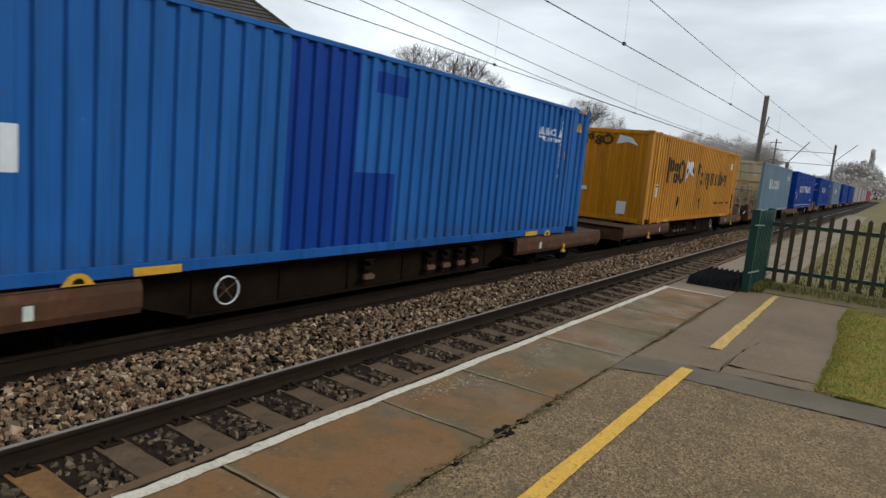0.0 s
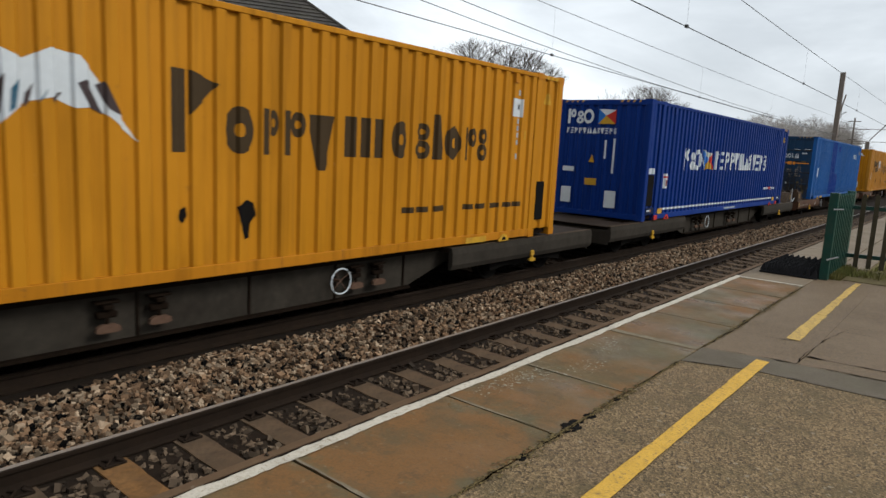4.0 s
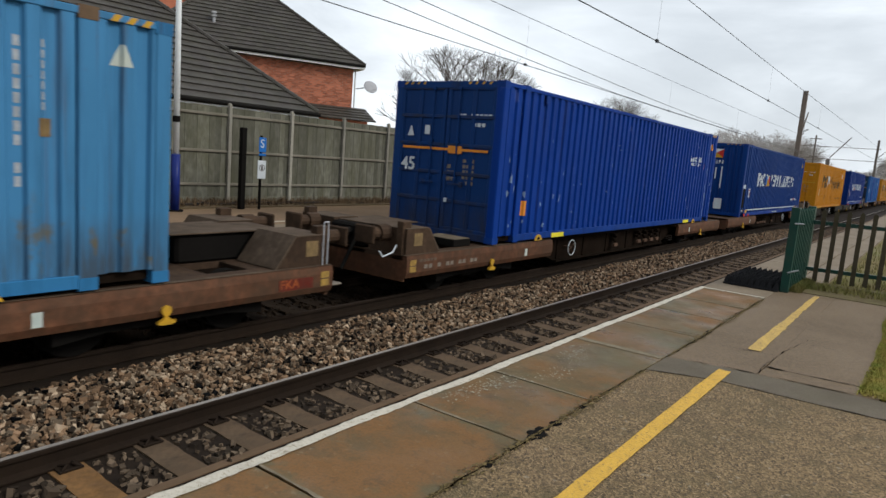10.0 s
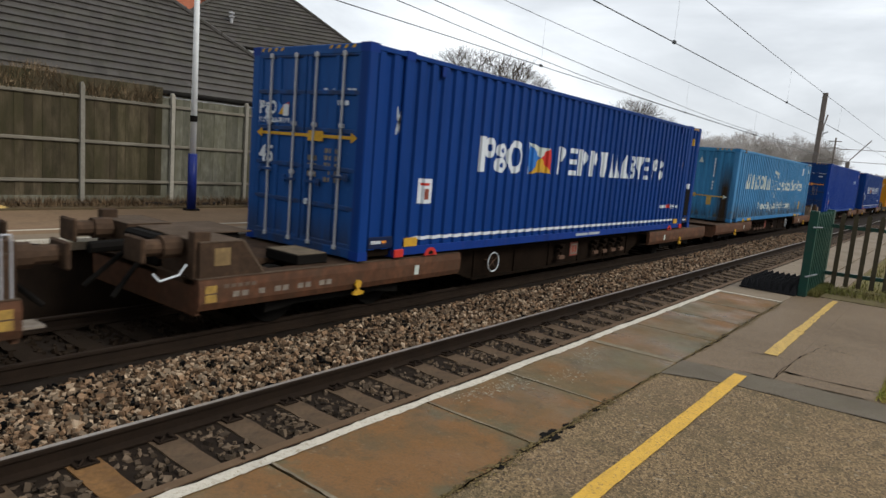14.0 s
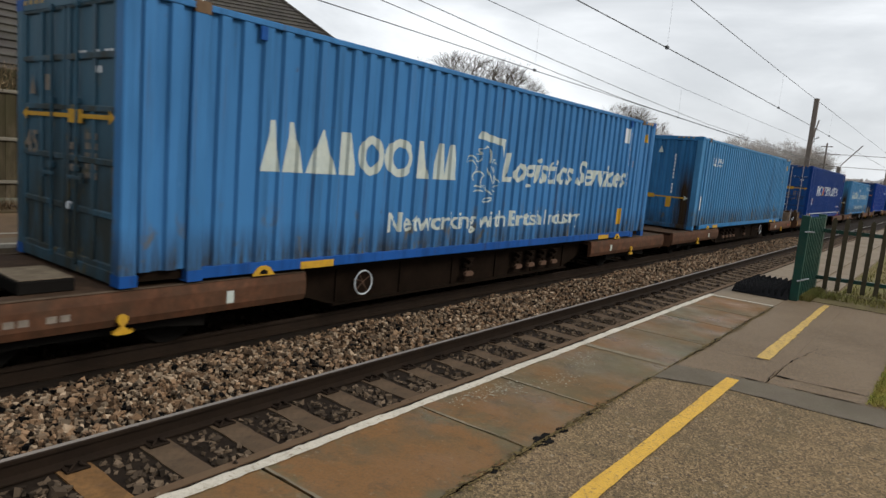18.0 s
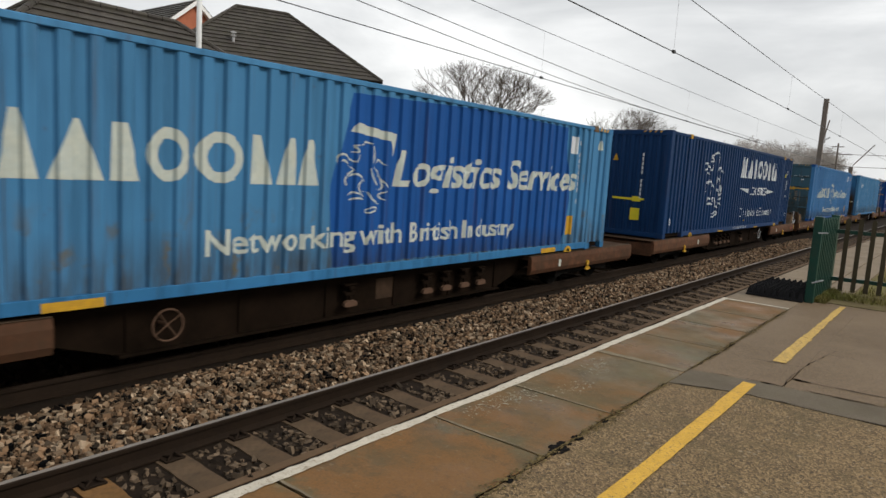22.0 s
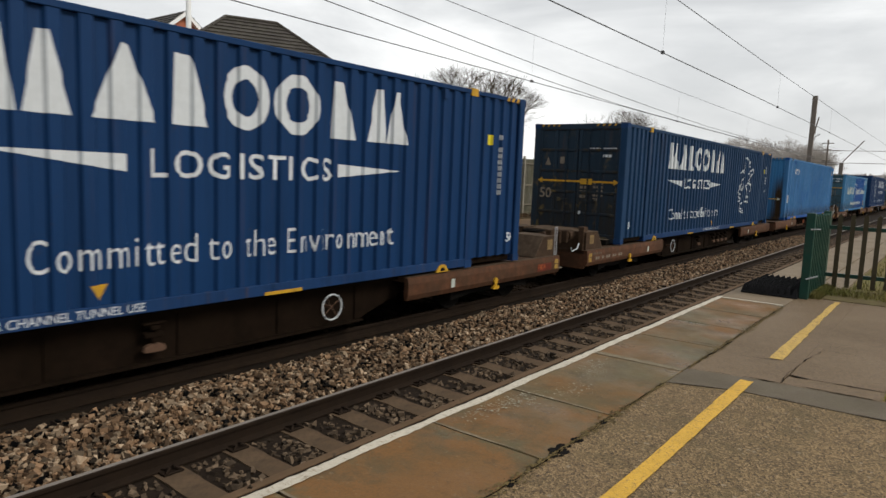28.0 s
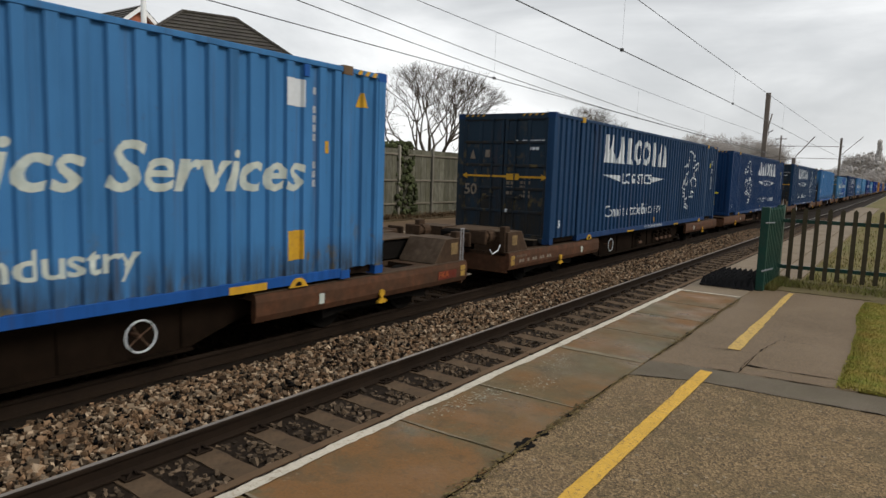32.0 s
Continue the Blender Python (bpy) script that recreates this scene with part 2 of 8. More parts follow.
def coping_stone():
    """Damp sandstone slabs: orange-brown with grey-green and pale lichen patches."""
    m, n, l, noise_at, cut, blend = nodes_of("slab")
    b = n["Principled BSDF"]
    col = blend(cut(noise_at(0.9, (1, 1, 1), 4, 0.55, 2.0), 0.46, 0.70), (0.162, 0.083, 0.031), (0.110, 0.095, 0.052))
    col = blend(cut(noise_at(2.6, (1, 1, 1), 8, 0.7, 6.0), 0.48, 0.66, 0.75), col, (0.082, 0.066, 0.036))
    col = blend(cut(noise_at(0.35, (1, 1, 1), 2, 0.5, 11.0), 0.50, 0.64, 0.5), col, (0.150, 0.080, 0.030))
    # slab colour turns darker olive grey towards the joints, in uneven tongues
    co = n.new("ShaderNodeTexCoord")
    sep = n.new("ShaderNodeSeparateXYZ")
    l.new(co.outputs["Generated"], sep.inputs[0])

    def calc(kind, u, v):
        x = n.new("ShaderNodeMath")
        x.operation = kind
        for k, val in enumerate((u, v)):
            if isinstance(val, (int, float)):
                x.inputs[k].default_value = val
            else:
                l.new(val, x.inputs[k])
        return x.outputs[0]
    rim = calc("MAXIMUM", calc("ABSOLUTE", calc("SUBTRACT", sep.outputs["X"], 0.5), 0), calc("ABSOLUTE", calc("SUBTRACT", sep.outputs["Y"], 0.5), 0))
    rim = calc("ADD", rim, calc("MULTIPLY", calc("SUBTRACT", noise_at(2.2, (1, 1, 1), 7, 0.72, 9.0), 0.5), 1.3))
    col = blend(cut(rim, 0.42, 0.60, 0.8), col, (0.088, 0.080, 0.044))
    col = blend(cut(noise_at(5.5, (1, 1, 1), 9, 0.78, 14.0), 0.55, 0.66, 0.6), col, (0.060, 0.042, 0.024))
    col = blend(cut(noise_at(16.0, (1, 1, 1), 6, 0.7, 4.0), 0.60, 0.68, 0.45), col, (0.21, 0.17, 0.11))
    col = blend(cut(noise_at(60.0, (1, 1, 1), 3, 0.6, 4.0), 0.45, 0.7, 0.35), col, (0.06, 0.045, 0.028))
    l.new(col, b.inputs["Base Color"])
    r = n.new("ShaderNodeMath")
    r.inputs[1].default_value = 0.26
    b.inputs["Specular IOR Level"].default_value = 0.10
    l.new(cut(noise_at(1.7, (1, 1, 1), 6, 0.6, 1.0), 0.35, 0.65, 0.42), r.inputs[0])
    l.new(r.outputs[0], b.inputs["Roughness"])
    bp = n.new("ShaderNodeBump")
    bp.inputs["Strength"].default_value = 0.25
    bp.inputs["Distance"].default_value = 0.006
    l.new(noise_at(30.0, (1, 1, 1), 6, 0.7), bp.inputs["Height"])
    l.new(bp.outputs["Normal"], b.inputs["Normal"])
    return m


def old_asphalt():
    """Worn asphalt: fine chippings in brown binder, with stray pale chips, dark pits and broad stains."""
    m, n, l, noise_at, cut, blend = nodes_of("asphalt")
    b = n["Principled BSDF"]
    co = n.new("ShaderNodeTexCoord")

    def cells(scale):
        vo = n.new("ShaderNodeTexVoronoi")
        vo.inputs["Scale"].default_value = scale
        l.new(co.outputs["Object"], vo.inputs["Vector"])
        sep = n.new("ShaderNodeSeparateColor")
        l.new(vo.outputs["Color"], sep.inputs["Color"])
        return vo, sep
    fine, fine_c = cells(95.0)
    stray, stray_c = cells(48.0)
    col = blend(cut(noise_at(1.1, (1, 1, 1), 6, 0.65), 0.36, 0.66), (0.178, 0.120, 0.060), (0.124, 0.087, 0.045))
    col = blend(cut(fine_c.outputs[0], 0.35, 0.98, 0.95), col, (0.285, 0.198, 0.105))
    col = blend(cut(fine_c.outputs[1], 0.45, 0.95, 0.9), col, (0.044, 0.032, 0.020))
    col = blend(cut(noise_at(3.4, (1, 1, 1), 8, 0.72, 5.0), 0.48, 0.66, 0.75), col, (0.090, 0.069, 0.035))
    col = blend(cut(noise_at(0.5, (1, 1, 1), 3, 0.6, 9.0), 0.50, 0.66, 0.35), col, (0.165, 0.110, 0.072))
    col = blend(cut(stray_c.outputs[0], 0.988, 0.993, 0.5), col, (0.30, 0.25, 0.18))
    col = blend(cut(stray_c.outputs[1], 0.968, 0.978, 0.5), col, (0.026, 0.021, 0.016))
    l.new(col, b.inputs["Base Color"])
    b.inputs["Roughness"].default_value = 0.82
    b.inputs["Specular IOR Level"].default_value = 0.18
    bp = n.new("ShaderNodeBump")
    bp.inputs["Strength"].default_value = 0.9
    bp.inputs["Distance"].default_value = 0.006
    l.new(fine.outputs["Distance"], bp.inputs["Height"])
    l.new(bp.outputs["Normal"], b.inputs["Normal"])
    return m


M = {
    "asphalt": old_asphalt(),
    "asphalt_patch": mat("asphalt_patch", (0.150, 0.103, 0.060), 0.7, spec=0.25, vary=0.85, grain=60, stain=0.8, bump=0.4, dark=0.55, chips=(0.215, 0.152, 0.088), chip_scale=95, chip_amount=0.5),
    "tarmac_strip": mat("tarmac_strip", (0.125, 0.099, 0.068), 0.6, vary=0.7, grain=80, stain=1.6, bump=0.25, dark=0.55, dirt=(0.085, 0.072, 0.043), dirt_amount=0.6),
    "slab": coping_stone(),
    "white_line": worn_line("white_line", (0.50, 0.455, 0.375), (0.20, 0.165, 0.115), 0.545),
    "yellow_line": worn_line("yellow_line", (0.58, 0.345, 0.055), (0.17, 0.115, 0.055), 0.54),
    "concrete": mat("concrete", (0.20, 0.155, 0.105), 0.7, vary=0.5, grain=20, stain=1.0, bump=0.2),
    "sleeper": mat("sleeper", (0.086, 0.060, 0.038), 0.85, vary=0.6, grain=20, stain=2.0, bump=0.3, dirt=(0.13, 0.082, 0.048), dirt_amount=0.6),
    "ballast": mat("ballast", (0.142, 0.086, 0.049), 0.85, vary=0.45, grain=25, stain=0.8, bump=0.3, dirt=(0.082, 0.060, 0.038), dirt_amount=0.6, island=1.15, other=(0.180, 0.134, 0.090)),
    "ballast_dark": mat("ballast_dark", (0.082, 0.058, 0.038), 0.85, vary=0.4, grain=25, stain=0.8, bump=0.3, dirt=(0.12, 0.09, 0.062), dirt_amount=0.4, island=0.8),
    "sleeper_tan": mat("sleeper_tan", (0.24, 0.125, 0.045), 0.85, vary=0.7, grain=20, stain=2.6, bump=0.3, dark=0.4, dirt=(0.085, 0.052, 0.030), dirt_amount=0.7),
    # shade between stones and below the train is put into this near-black brown
    "ballast_bed_shaded": mat("ballast_bed_shaded", (0.019, 0.0125, 0.0078), 0.95, vary=0.7, grain=14, stain=1.0, bump=1.0),
    "rail_head": mat("rail_head", (0.27, 0.24, 0.21), 0.42, metal=0.2, spec=0.4, vary=0.4, grain=8, stain=2, bump=0.02, stretch=(1, 0.05, 1)),
    "rail_side": mat("rail_side", (0.016, 0.0105, 0.007), 0.8, spec=0.08, vary=0.4, grain=20, stain=1.5, bump=0.15, dirt=(0.028, 0.017, 0.010), dirt_amount=0.4),
    "rust": mat("rust", (0.085, 0.050, 0.030), 0.8, vary=0.5, grain=25, stain=2, bump=0.2, dirt=(0.09, 0.06, 0.045), dirt_amount=0.6),
    "steel_strip": mat("steel_strip", (0.125, 0.082, 0.048), 0.8, vary=0.4, grain=18, stain=2, bump=0.2, dirt=(0.12, 0.07, 0.045), dirt_amount=0.5),
    "wagon_brown": mat("wagon_brown", (0.135, 0.056, 0.028), 0.75, vary=0.9, grain=9, stain=1.1, dark=0.35, bump=0.12, dirt=(0.045, 0.028, 0.017), dirt_amount=0.95, obj_random=0.18),
    # a paler brown for edges, caps, slopes and lids of the wagon ends
    "wagon_edge": mat("wagon_edge", (0.120, 0.085, 0.058), 0.85, vary=0.7, grain=12, stain=2.2, dark=0.4, bump=0.12, dirt=(0.040, 0.026, 0.016), dirt_amount=0.9),
    "wagon_deck": mat("wagon_deck", (0.078, 0.046, 0.027), 0.8, vary=0.8, grain=12, stain=1.3, dark=0.35, bump=0.12, dirt=(0.026, 0.016, 0.010), dirt_amount=0.8, obj_random=0.15),
    "wagon_grey": mat("wagon_grey", (0.036, 0.024, 0.015), 0.7, vary=0.5, grain=12, stain=0.8, bump=0.1, dirt=(0.012, 0.008, 0.006), dirt_amount=0.8),
    # shade below the overhanging boxes is put into this lowered base colour
    "underframe_shaded": mat("underframe_shaded", (0.0095, 0.0062, 0.0040), 0.9, spec=0.03, vary=0.6, grain=15, stain=1.2, bump=0.15, dirt=(0.018, 0.011, 0.007), dirt_amount=0.6),
    # bogies and wheels use this black too, with their shade in the colour
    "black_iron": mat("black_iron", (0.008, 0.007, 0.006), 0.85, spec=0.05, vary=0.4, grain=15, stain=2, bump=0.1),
    "rubber": mat("rubber", (0.010, 0.010, 0.011), 0.8, spec=0.12, vary=0.3, grain=25, stain=3, bump=0.2),
    "yellow_paint": mat("yellow_paint", (0.50, 0.28, 0.022), 0.55, vary=0.3, grain=15, stain=4, bump=0.05, dirt=(0.12, 0.08, 0.05), dirt_amount=0.4),
    "red_paint": mat("red_paint", (0.42, 0.030, 0.022), 0.55, vary=0.3, grain=15, stain=4, bump=0.05),
    "white_paint": mat("white_paint", (0.52, 0.55, 0.57), 0.5, vary=0.22, grain=12, stain=2.5, bump=0.03, dark=0.6),
    "cream_paint": mat("cream_paint", (0.46, 0.49, 0.43), 0.55, vary=0.3, grain=12, stain=2, bump=0.03, dirt=(0.25, 0.36, 0.42), dirt_amount=0.4),
    "black_paint": mat("black_paint", (0.045, 0.028, 0.012), 0.55, vary=0.2, grain=12, stain=2, bump=0.03),
    "orange_paint": mat("orange_paint", (0.62, 0.23, 0.03), 0.55, vary=0.3, grain=12, stain=3, bump=0.03),
    "fence_green": mat("fence_green", (0.012, 0.048, 0.036), 0.4, vary=0.3, grain=18, stain=2.5, bump=0.05, dirt=(0.05, 0.045, 0.03), dirt_amount=0.3),
    "fence_brown": mat("fence_brown", (0.045, 0.040, 0.024), 0.5, vary=0.4, grain=18, stain=2.5, bump=0.05, dirt=(0.08, 0.055, 0.03), dirt_amount=0.6),
    "door_navy": mat("door_navy", (0.006, 0.012, 0.040), 0.6, vary=0.3, grain=12, stain=3, bump=0.05),
    "handle_plate": mat("handle_plate", (0.16, 0.13, 0.09), 0.8, vary=0.5, grain=14, stain=5, bump=0.1, dirt=(0.05, 0.035, 0.025), dirt_amount=0.7),
    "mark_white": mat("mark_white", (0.40, 0.42, 0.43), 0.6, vary=0.5, grain=14, stain=4, bump=0.03, dirt=(0.12, 0.16, 0.22), dirt_amount=0.6),
    "timber_brown": mat("timber_brown", (0.135, 0.104, 0.066), 0.88, vary=1.0, grain=3.5, stain=0.45, bump=0.35, dark=0.3, dirt=(0.032, 0.030, 0.013), dirt_amount=1.0, stretch=(2.4, 2.4, 0.7), obj_random=0.3, standing=True),
    "dead_stems": mat("dead_stems", (0.235, 0.170, 0.100), 0.9, vary=0.5, grain=8, stain=1.5, bump=0.2, island=0.6),
    "lemon_paint": mat("lemon_paint", (0.66, 0.56, 0.035), 0.5, vary=0.3, grain=12, stain=2, bump=0.03),
    "bramble": mat("bramble", (0.130, 0.086, 0.048), 0.9, vary=0.5, grain=8, stain=1.5, bump=0.2, island=0.5),
    # for the track below the train: its shade is put into these colours
    "sleeper_shaded": mat("sleeper_shaded", (0.022, 0.0145, 0.009), 0.9, spec=0.08, vary=0.5, grain=20, stain=2.0, bump=0.3),
    "rail_brown_shaded": mat("rail_brown_shaded", (0.024, 0.0155, 0.0105), 0.85, vary=0.4, grain=8, stain=2, bump=0.02, stretch=(1, 0.05, 1)),
    "faded_cream": mat("faded_cream", (0.24, 0.205, 0.165), 0.7, vary=0.6, grain=14, stain=4, bump=0.03, dirt=(0.06, 0.045, 0.035), dirt_amount=0.7),
    "dead_grass": mat("dead_grass", (0.17, 0.135, 0.050), 0.85, vary=0.5, grain=4, stain=0.5, bump=0.1, dirt=(0.11, 0.14, 0.030), dirt_amount=0.8, island=0.4),
    "joint_mortar": mat("joint_mortar", (0.215, 0.178, 0.122), 0.85, vary=0.6, grain=30, stain=5, bump=0.2, dirt=(0.11, 0.085, 0.05), dirt_amount=0.7),
    "wagon_dust": mat("wagon_dust", (0.040, 0.034, 0.026), 0.9, spec=0.1, vary=0.6, grain=10, stain=0.9, bump=0.1, dirt=(0.016, 0.012, 0.009), dirt_amount=0.7),
    "flag_teal": mat("flag_teal", (0.020, 0.085, 0.135), 0.6, vary=0.4, grain=10, stain=3, bump=0.03, dirt=(0.25, 0.25, 0.25), dirt_amount=0.4),
    "flag_dark": mat("flag_dark", (0.055, 0.040, 0.040), 0.6, vary=0.4, grain=10, stain=3, bump=0.03),
    "joint_moss": mat("joint_moss", (0.13, 0.095, 0.040), 0.95, vary=0.5, grain=30, stain=3, bump=0.3, dirt=(0.06, 0.045, 0.02), dirt_amount=0.6, island=0.5),
    "number_tan": mat("number_tan", (0.135, 0.100, 0.072), 0.8, vary=0.6, grain=14, stain=4, bump=0.03, dirt=(0.06, 0.035, 0.022), dirt_amount=0.8),
    "chip_pale": mat("chip_pale", (0.20, 0.27, 0.40), 0.7, vary=0.5, grain=14, stain=4, bump=0.03),
    "faded_yellow": mat("faded_yellow", (0.40, 0.25, 0.055), 0.7, vary=0.6, grain=14, stain=4, bump=0.05, dirt=(0.09, 0.055, 0.03), dirt_amount=0.8),
    "yellow_worn": worn_line("yellow_worn", (0.52, 0.345, 0.095), (0.15, 0.11, 0.065), 0.52),
    "verge_earth": mat("verge_earth", (0.105, 0.080, 0.042), 0.95, vary=0.6, grain=25, stain=2, bump=0.8, dirt=(0.15, 0.14, 0.05), dirt_amount=0.5),
    "timber_pale": mat("timber_pale", (0.210, 0.190, 0.150), 0.85, vary=0.6, grain=6, stain=1.0, bump=0.3, dirt=(0.10, 0.085, 0.06), dirt_amount=0.7, stretch=(4, 0.5, 4)),
    "handle_grey": mat("handle_grey", (0.110, 0.064, 0.042), 0.8, vary=0.5, grain=14, stain=3, bump=0.1),
    "label_red": mat("label_red", (0.13, 0.020, 0.012), 0.6, vary=0.5, grain=14, stain=3, bump=0.05, dirt=(0.05, 0.03, 0.02), dirt_amount=0.6),
    "owner_red": mat("owner_red", (0.25, 0.055, 0.035), 0.7, vary=0.5, grain=14, stain=3, bump=0.05, dirt=(0.09, 0.05, 0.035), dirt_amount=0.7),
    "plate_tan": mat("plate_tan", (0.235, 0.160, 0.070), 0.75, vary=0.6, grain=14, stain=5, bump=0.1, dirt=(0.08, 0.05, 0.03), dirt_amount=0.7),
    "sand": mat("sand", (0.52, 0.36, 0.13), 0.95, vary=0.5, grain=30, stain=4, bump=0.5, dirt=(0.20, 0.13, 0.06), dirt_amount=0.5),
    "mark_orange": mat("mark_orange", (0.30, 0.075, 0.022), 0.6, vary=0.5, grain=14, stain=3, bump=0.05, dirt=(0.05, 0.03, 0.02), dirt_amount=0.6),
    "timber": mat("timber", (0.195, 0.188, 0.150), 0.85, vary=0.9, grain=5, stain=0.5, bump=0.35, dark=0.4, dirt=(0.070, 0.068, 0.040), dirt_amount=0.9, stretch=(2.2, 2.2, 0.8), obj_random=0.22, standing=True),
    "concrete_post": mat("concrete_post", (0.275, 0.255, 0.21), 0.8, vary=0.6, grain=20, stain=1.2, bump=0.2, obj_random=0.3, standing=True),
    "brick_far": mat("brick_far", (0.40, 0.140, 0.080), 0.85, vary=0.4, grain=20, stain=1.5, bump=0.2, island=0.35),
    "mortar": mat("mortar", (0.27, 0.20, 0.16), 0.9, vary=0.3, grain=20, stain=2, bump=0.1),
    "roof_tile": mat("roof_tile", (0.058, 0.051, 0.046), 0.55, vary=0.5, grain=9, stain=0.7, bump=0.25, island=0.16, dirt=(0.050, 0.050, 0.030), dirt_amount=0.5),
    "fascia": mat("fascia", (0.75, 0.75, 0.74), 0.45, vary=0.12, grain=10, stain=1.5, bump=0.02),
    "plastic_grey": mat("plastic_grey", (0.35, 0.35, 0.36), 0.5, vary=0.2, grain=10, stain=2, bump=0.03),
    "lamp_white": mat("lamp_white", (0.62, 0.63, 0.62), 0.4, vary=0.2, grain=8, stain=2.5, bump=0.03),
    "lamp_blue": mat("lamp_blue", (0.012, 0.022, 0.13), 0.4, vary=0.2, grain=10, stain=2, bump=0.03),
    "sign_blue": mat("sign_blue", (0.02, 0.12, 0.38), 0.4, vary=0.1, grain=10, stain=2, bump=0.0),
    "bark": mat("bark", (0.065, 0.052, 0.042), 0.9, vary=0.5, grain=15, stain=2, bump=0.4),
    "lichen": mat("lichen", (0.34, 0.325, 0.25), 0.9, vary=0.4, grain=40, stain=4, bump=0.2),
    # haze is put into the colour: distant twigs are painted paler
    "twig_hazed": mat("twig_hazed", (0.43, 0.40, 0.375), 0.95, vary=0.4, grain=1, stain=0.2, bump=0.1),
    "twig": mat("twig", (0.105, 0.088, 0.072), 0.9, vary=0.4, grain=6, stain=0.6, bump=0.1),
    # far woods are paled likewise, with haze in the base colour
    "wood_hazed": mat("wood_hazed", (0.40, 0.38, 0.365), 0.95, vary=0.4, grain=2, stain=0.3, bump=0.1, island=0.35),
    "evergreen": mat("evergreen", (0.055, 0.065, 0.028), 0.8, vary=0.4, grain=10, stain=2, bump=0.1, island=0.4),
    "grass": mat("grass", (0.175, 0.215, 0.034), 0.8, vary=0.5, grain=4, stain=1.4, bump=0.1, dirt=(0.27, 0.175, 0.05), dirt_amount=0.85, island=0.45),
    "soil": mat("soil", (0.160, 0.170, 0.030), 0.95, vary=0.6, grain=60, stain=1.4, bump=0.9, dark=0.55, dirt=(0.26, 0.155, 0.045), dirt_amount=0.85),
    "field": mat("field", (0.155, 0.120, 0.050), 0.95, vary=0.5, grain=1.2, stain=0.12, bump=0.5, dirt=(0.11, 0.125, 0.045), dirt_amount=0.6),
    "wire": mat("wire", (0.07, 0.07, 0.07), 0.5, metal=0.5, vary=0.2, grain=5, stain=1, bump=0.0),
    "mast": mat("mast", (0.19, 0.16, 0.14), 0.6, vary=0.3, grain=8, stain=1, bump=0.05),
    "litter": mat("litter", (0.085, 0.058, 0.034), 0.95, vary=0.6, grain=10, stain=2, bump=0.4, island=0.5, dirt=(0.05, 0.05, 0.02), dirt_amount=0.5),
    "far_gravel": mat("far_gravel", (0.21, 0.138, 0.082), 0.9, vary=0.5, grain=14, stain=0.7, bump=0.3, dirt=(0.10, 0.075, 0.05), dirt_amount=0.4),
    "moss": mat("moss", (0.12, 0.13, 0.03), 0.95, vary=0.5, grain=10, stain=2, bump=0.4, island=0.3),
}
BROWN_DIRT, GREY_DIRT = (0.030, 0.019, 0.010), (0.026, 0.024, 0.020)
BLUE = {
    "sky_blue": paint("container_sky_blue", (0.0120, 0.0730, 0.2350), 0.7, foot=(0.5, 0.35, GREY_DIRT)),
    "patch_blue": paint("container_patch_blue", (0.0050, 0.0310, 0.1800), 0.5),
    "patch_faint": paint("container_patch_faint", (0.0210, 0.1080, 0.2780), 0.6),
    "royal_blue": paint("container_royal_blue", (0.0030, 0.0265, 0.1320), 0.22),
    "violet_blue": paint("container_violet_blue", (0.0022, 0.0210, 0.1350), 0.22),
    "patch_mid": paint("container_patch_mid", (0.0090, 0.0640, 0.2300), 0.7, foot=(0.55, 0.6, GREY_DIRT)),
    "royal_door": paint("container_royal_door", (0.0095, 0.050, 0.170), 0.7, (0.020, 0.016, 0.013), foot=(0.6, 0.6, GREY_DIRT)),
    "deep_door": paint("container_deep_door", (0.0048, 0.028, 0.112), 0.7, (0.020, 0.016, 0.013), foot=(0.9, 0.6, GREY_DIRT)),
    "deep_blue": paint("container_deep_blue", (0.0021, 0.0275, 0.1800), 0.35, (0.11, 0.12, 0.13), scuffs=0.25),
    "navy_faded": paint("container_navy_faded", (0.0095, 0.0330, 0.0790), 0.6),
    "navy": paint("container_navy", (0.0050, 0.0270, 0.0840), 0.45),
    "cyan": paint("container_cyan", (0.044, 0.156, 0.295), 0.9, foot=(0.75, 0.75, (0.040, 0.034, 0.026))),
    "mid_blue": paint("container_mid_blue", (0.0350, 0.1300, 0.2850), 0.85, foot=(0.62, 0.85, GREY_DIRT)),
    "door_teal": paint("container_door_teal", (0.034, 0.082, 0.118), 1.0, foot=(1.75, 0.9, (0.028, 0.030, 0.024))),
    "door_black": paint("container_door_black", (0.0120, 0.0245, 0.0400), 0.9, foot=(2.0, 0.95, (0.021, 0.019, 0.016))),
    "door_dark": paint("container_door_dark", (0.0115, 0.034, 0.074), 0.9, foot=(1.7, 0.95, (0.024, 0.020, 0.016))),
    "yellow": paint("container_yellow", (0.370, 0.152, 0.0060), 0.7),
    "amber": paint("container_amber", (0.335, 0.150, 0.018), 1.1),
    "cream_end": paint("container_cream_end", (0.42, 0.36, 0.22), 0.5, foot=(1.7, 0.95, (0.12, 0.065, 0.03))),
    "pale_grey_blue": paint("container_pale_grey_blue", (0.115, 0.170, 0.215), 0.5),
    "pale_grey": paint("container_pale_grey", (0.2790, 0.2604, 0.2604), 0.5),
    "rose": paint("container_rose", (0.3100, 0.0620, 0.0744), 0.5),
    "cyan_sooty": paint("container_cyan_sooty", (0.035, 0.150, 0.280), 1.3, (0.030, 0.022, 0.014), foot=(0.6, 0.8, GREY_DIRT), columns=(1.0, BROWN_DIRT)),
    "mid_sooty": paint("container_mid_sooty", (0.026, 0.118, 0.255), 1.2, (0.030, 0.020, 0.012), foot=(0.6, 0.7, GREY_DIRT), columns=(1.2, BROWN_DIRT)),
}
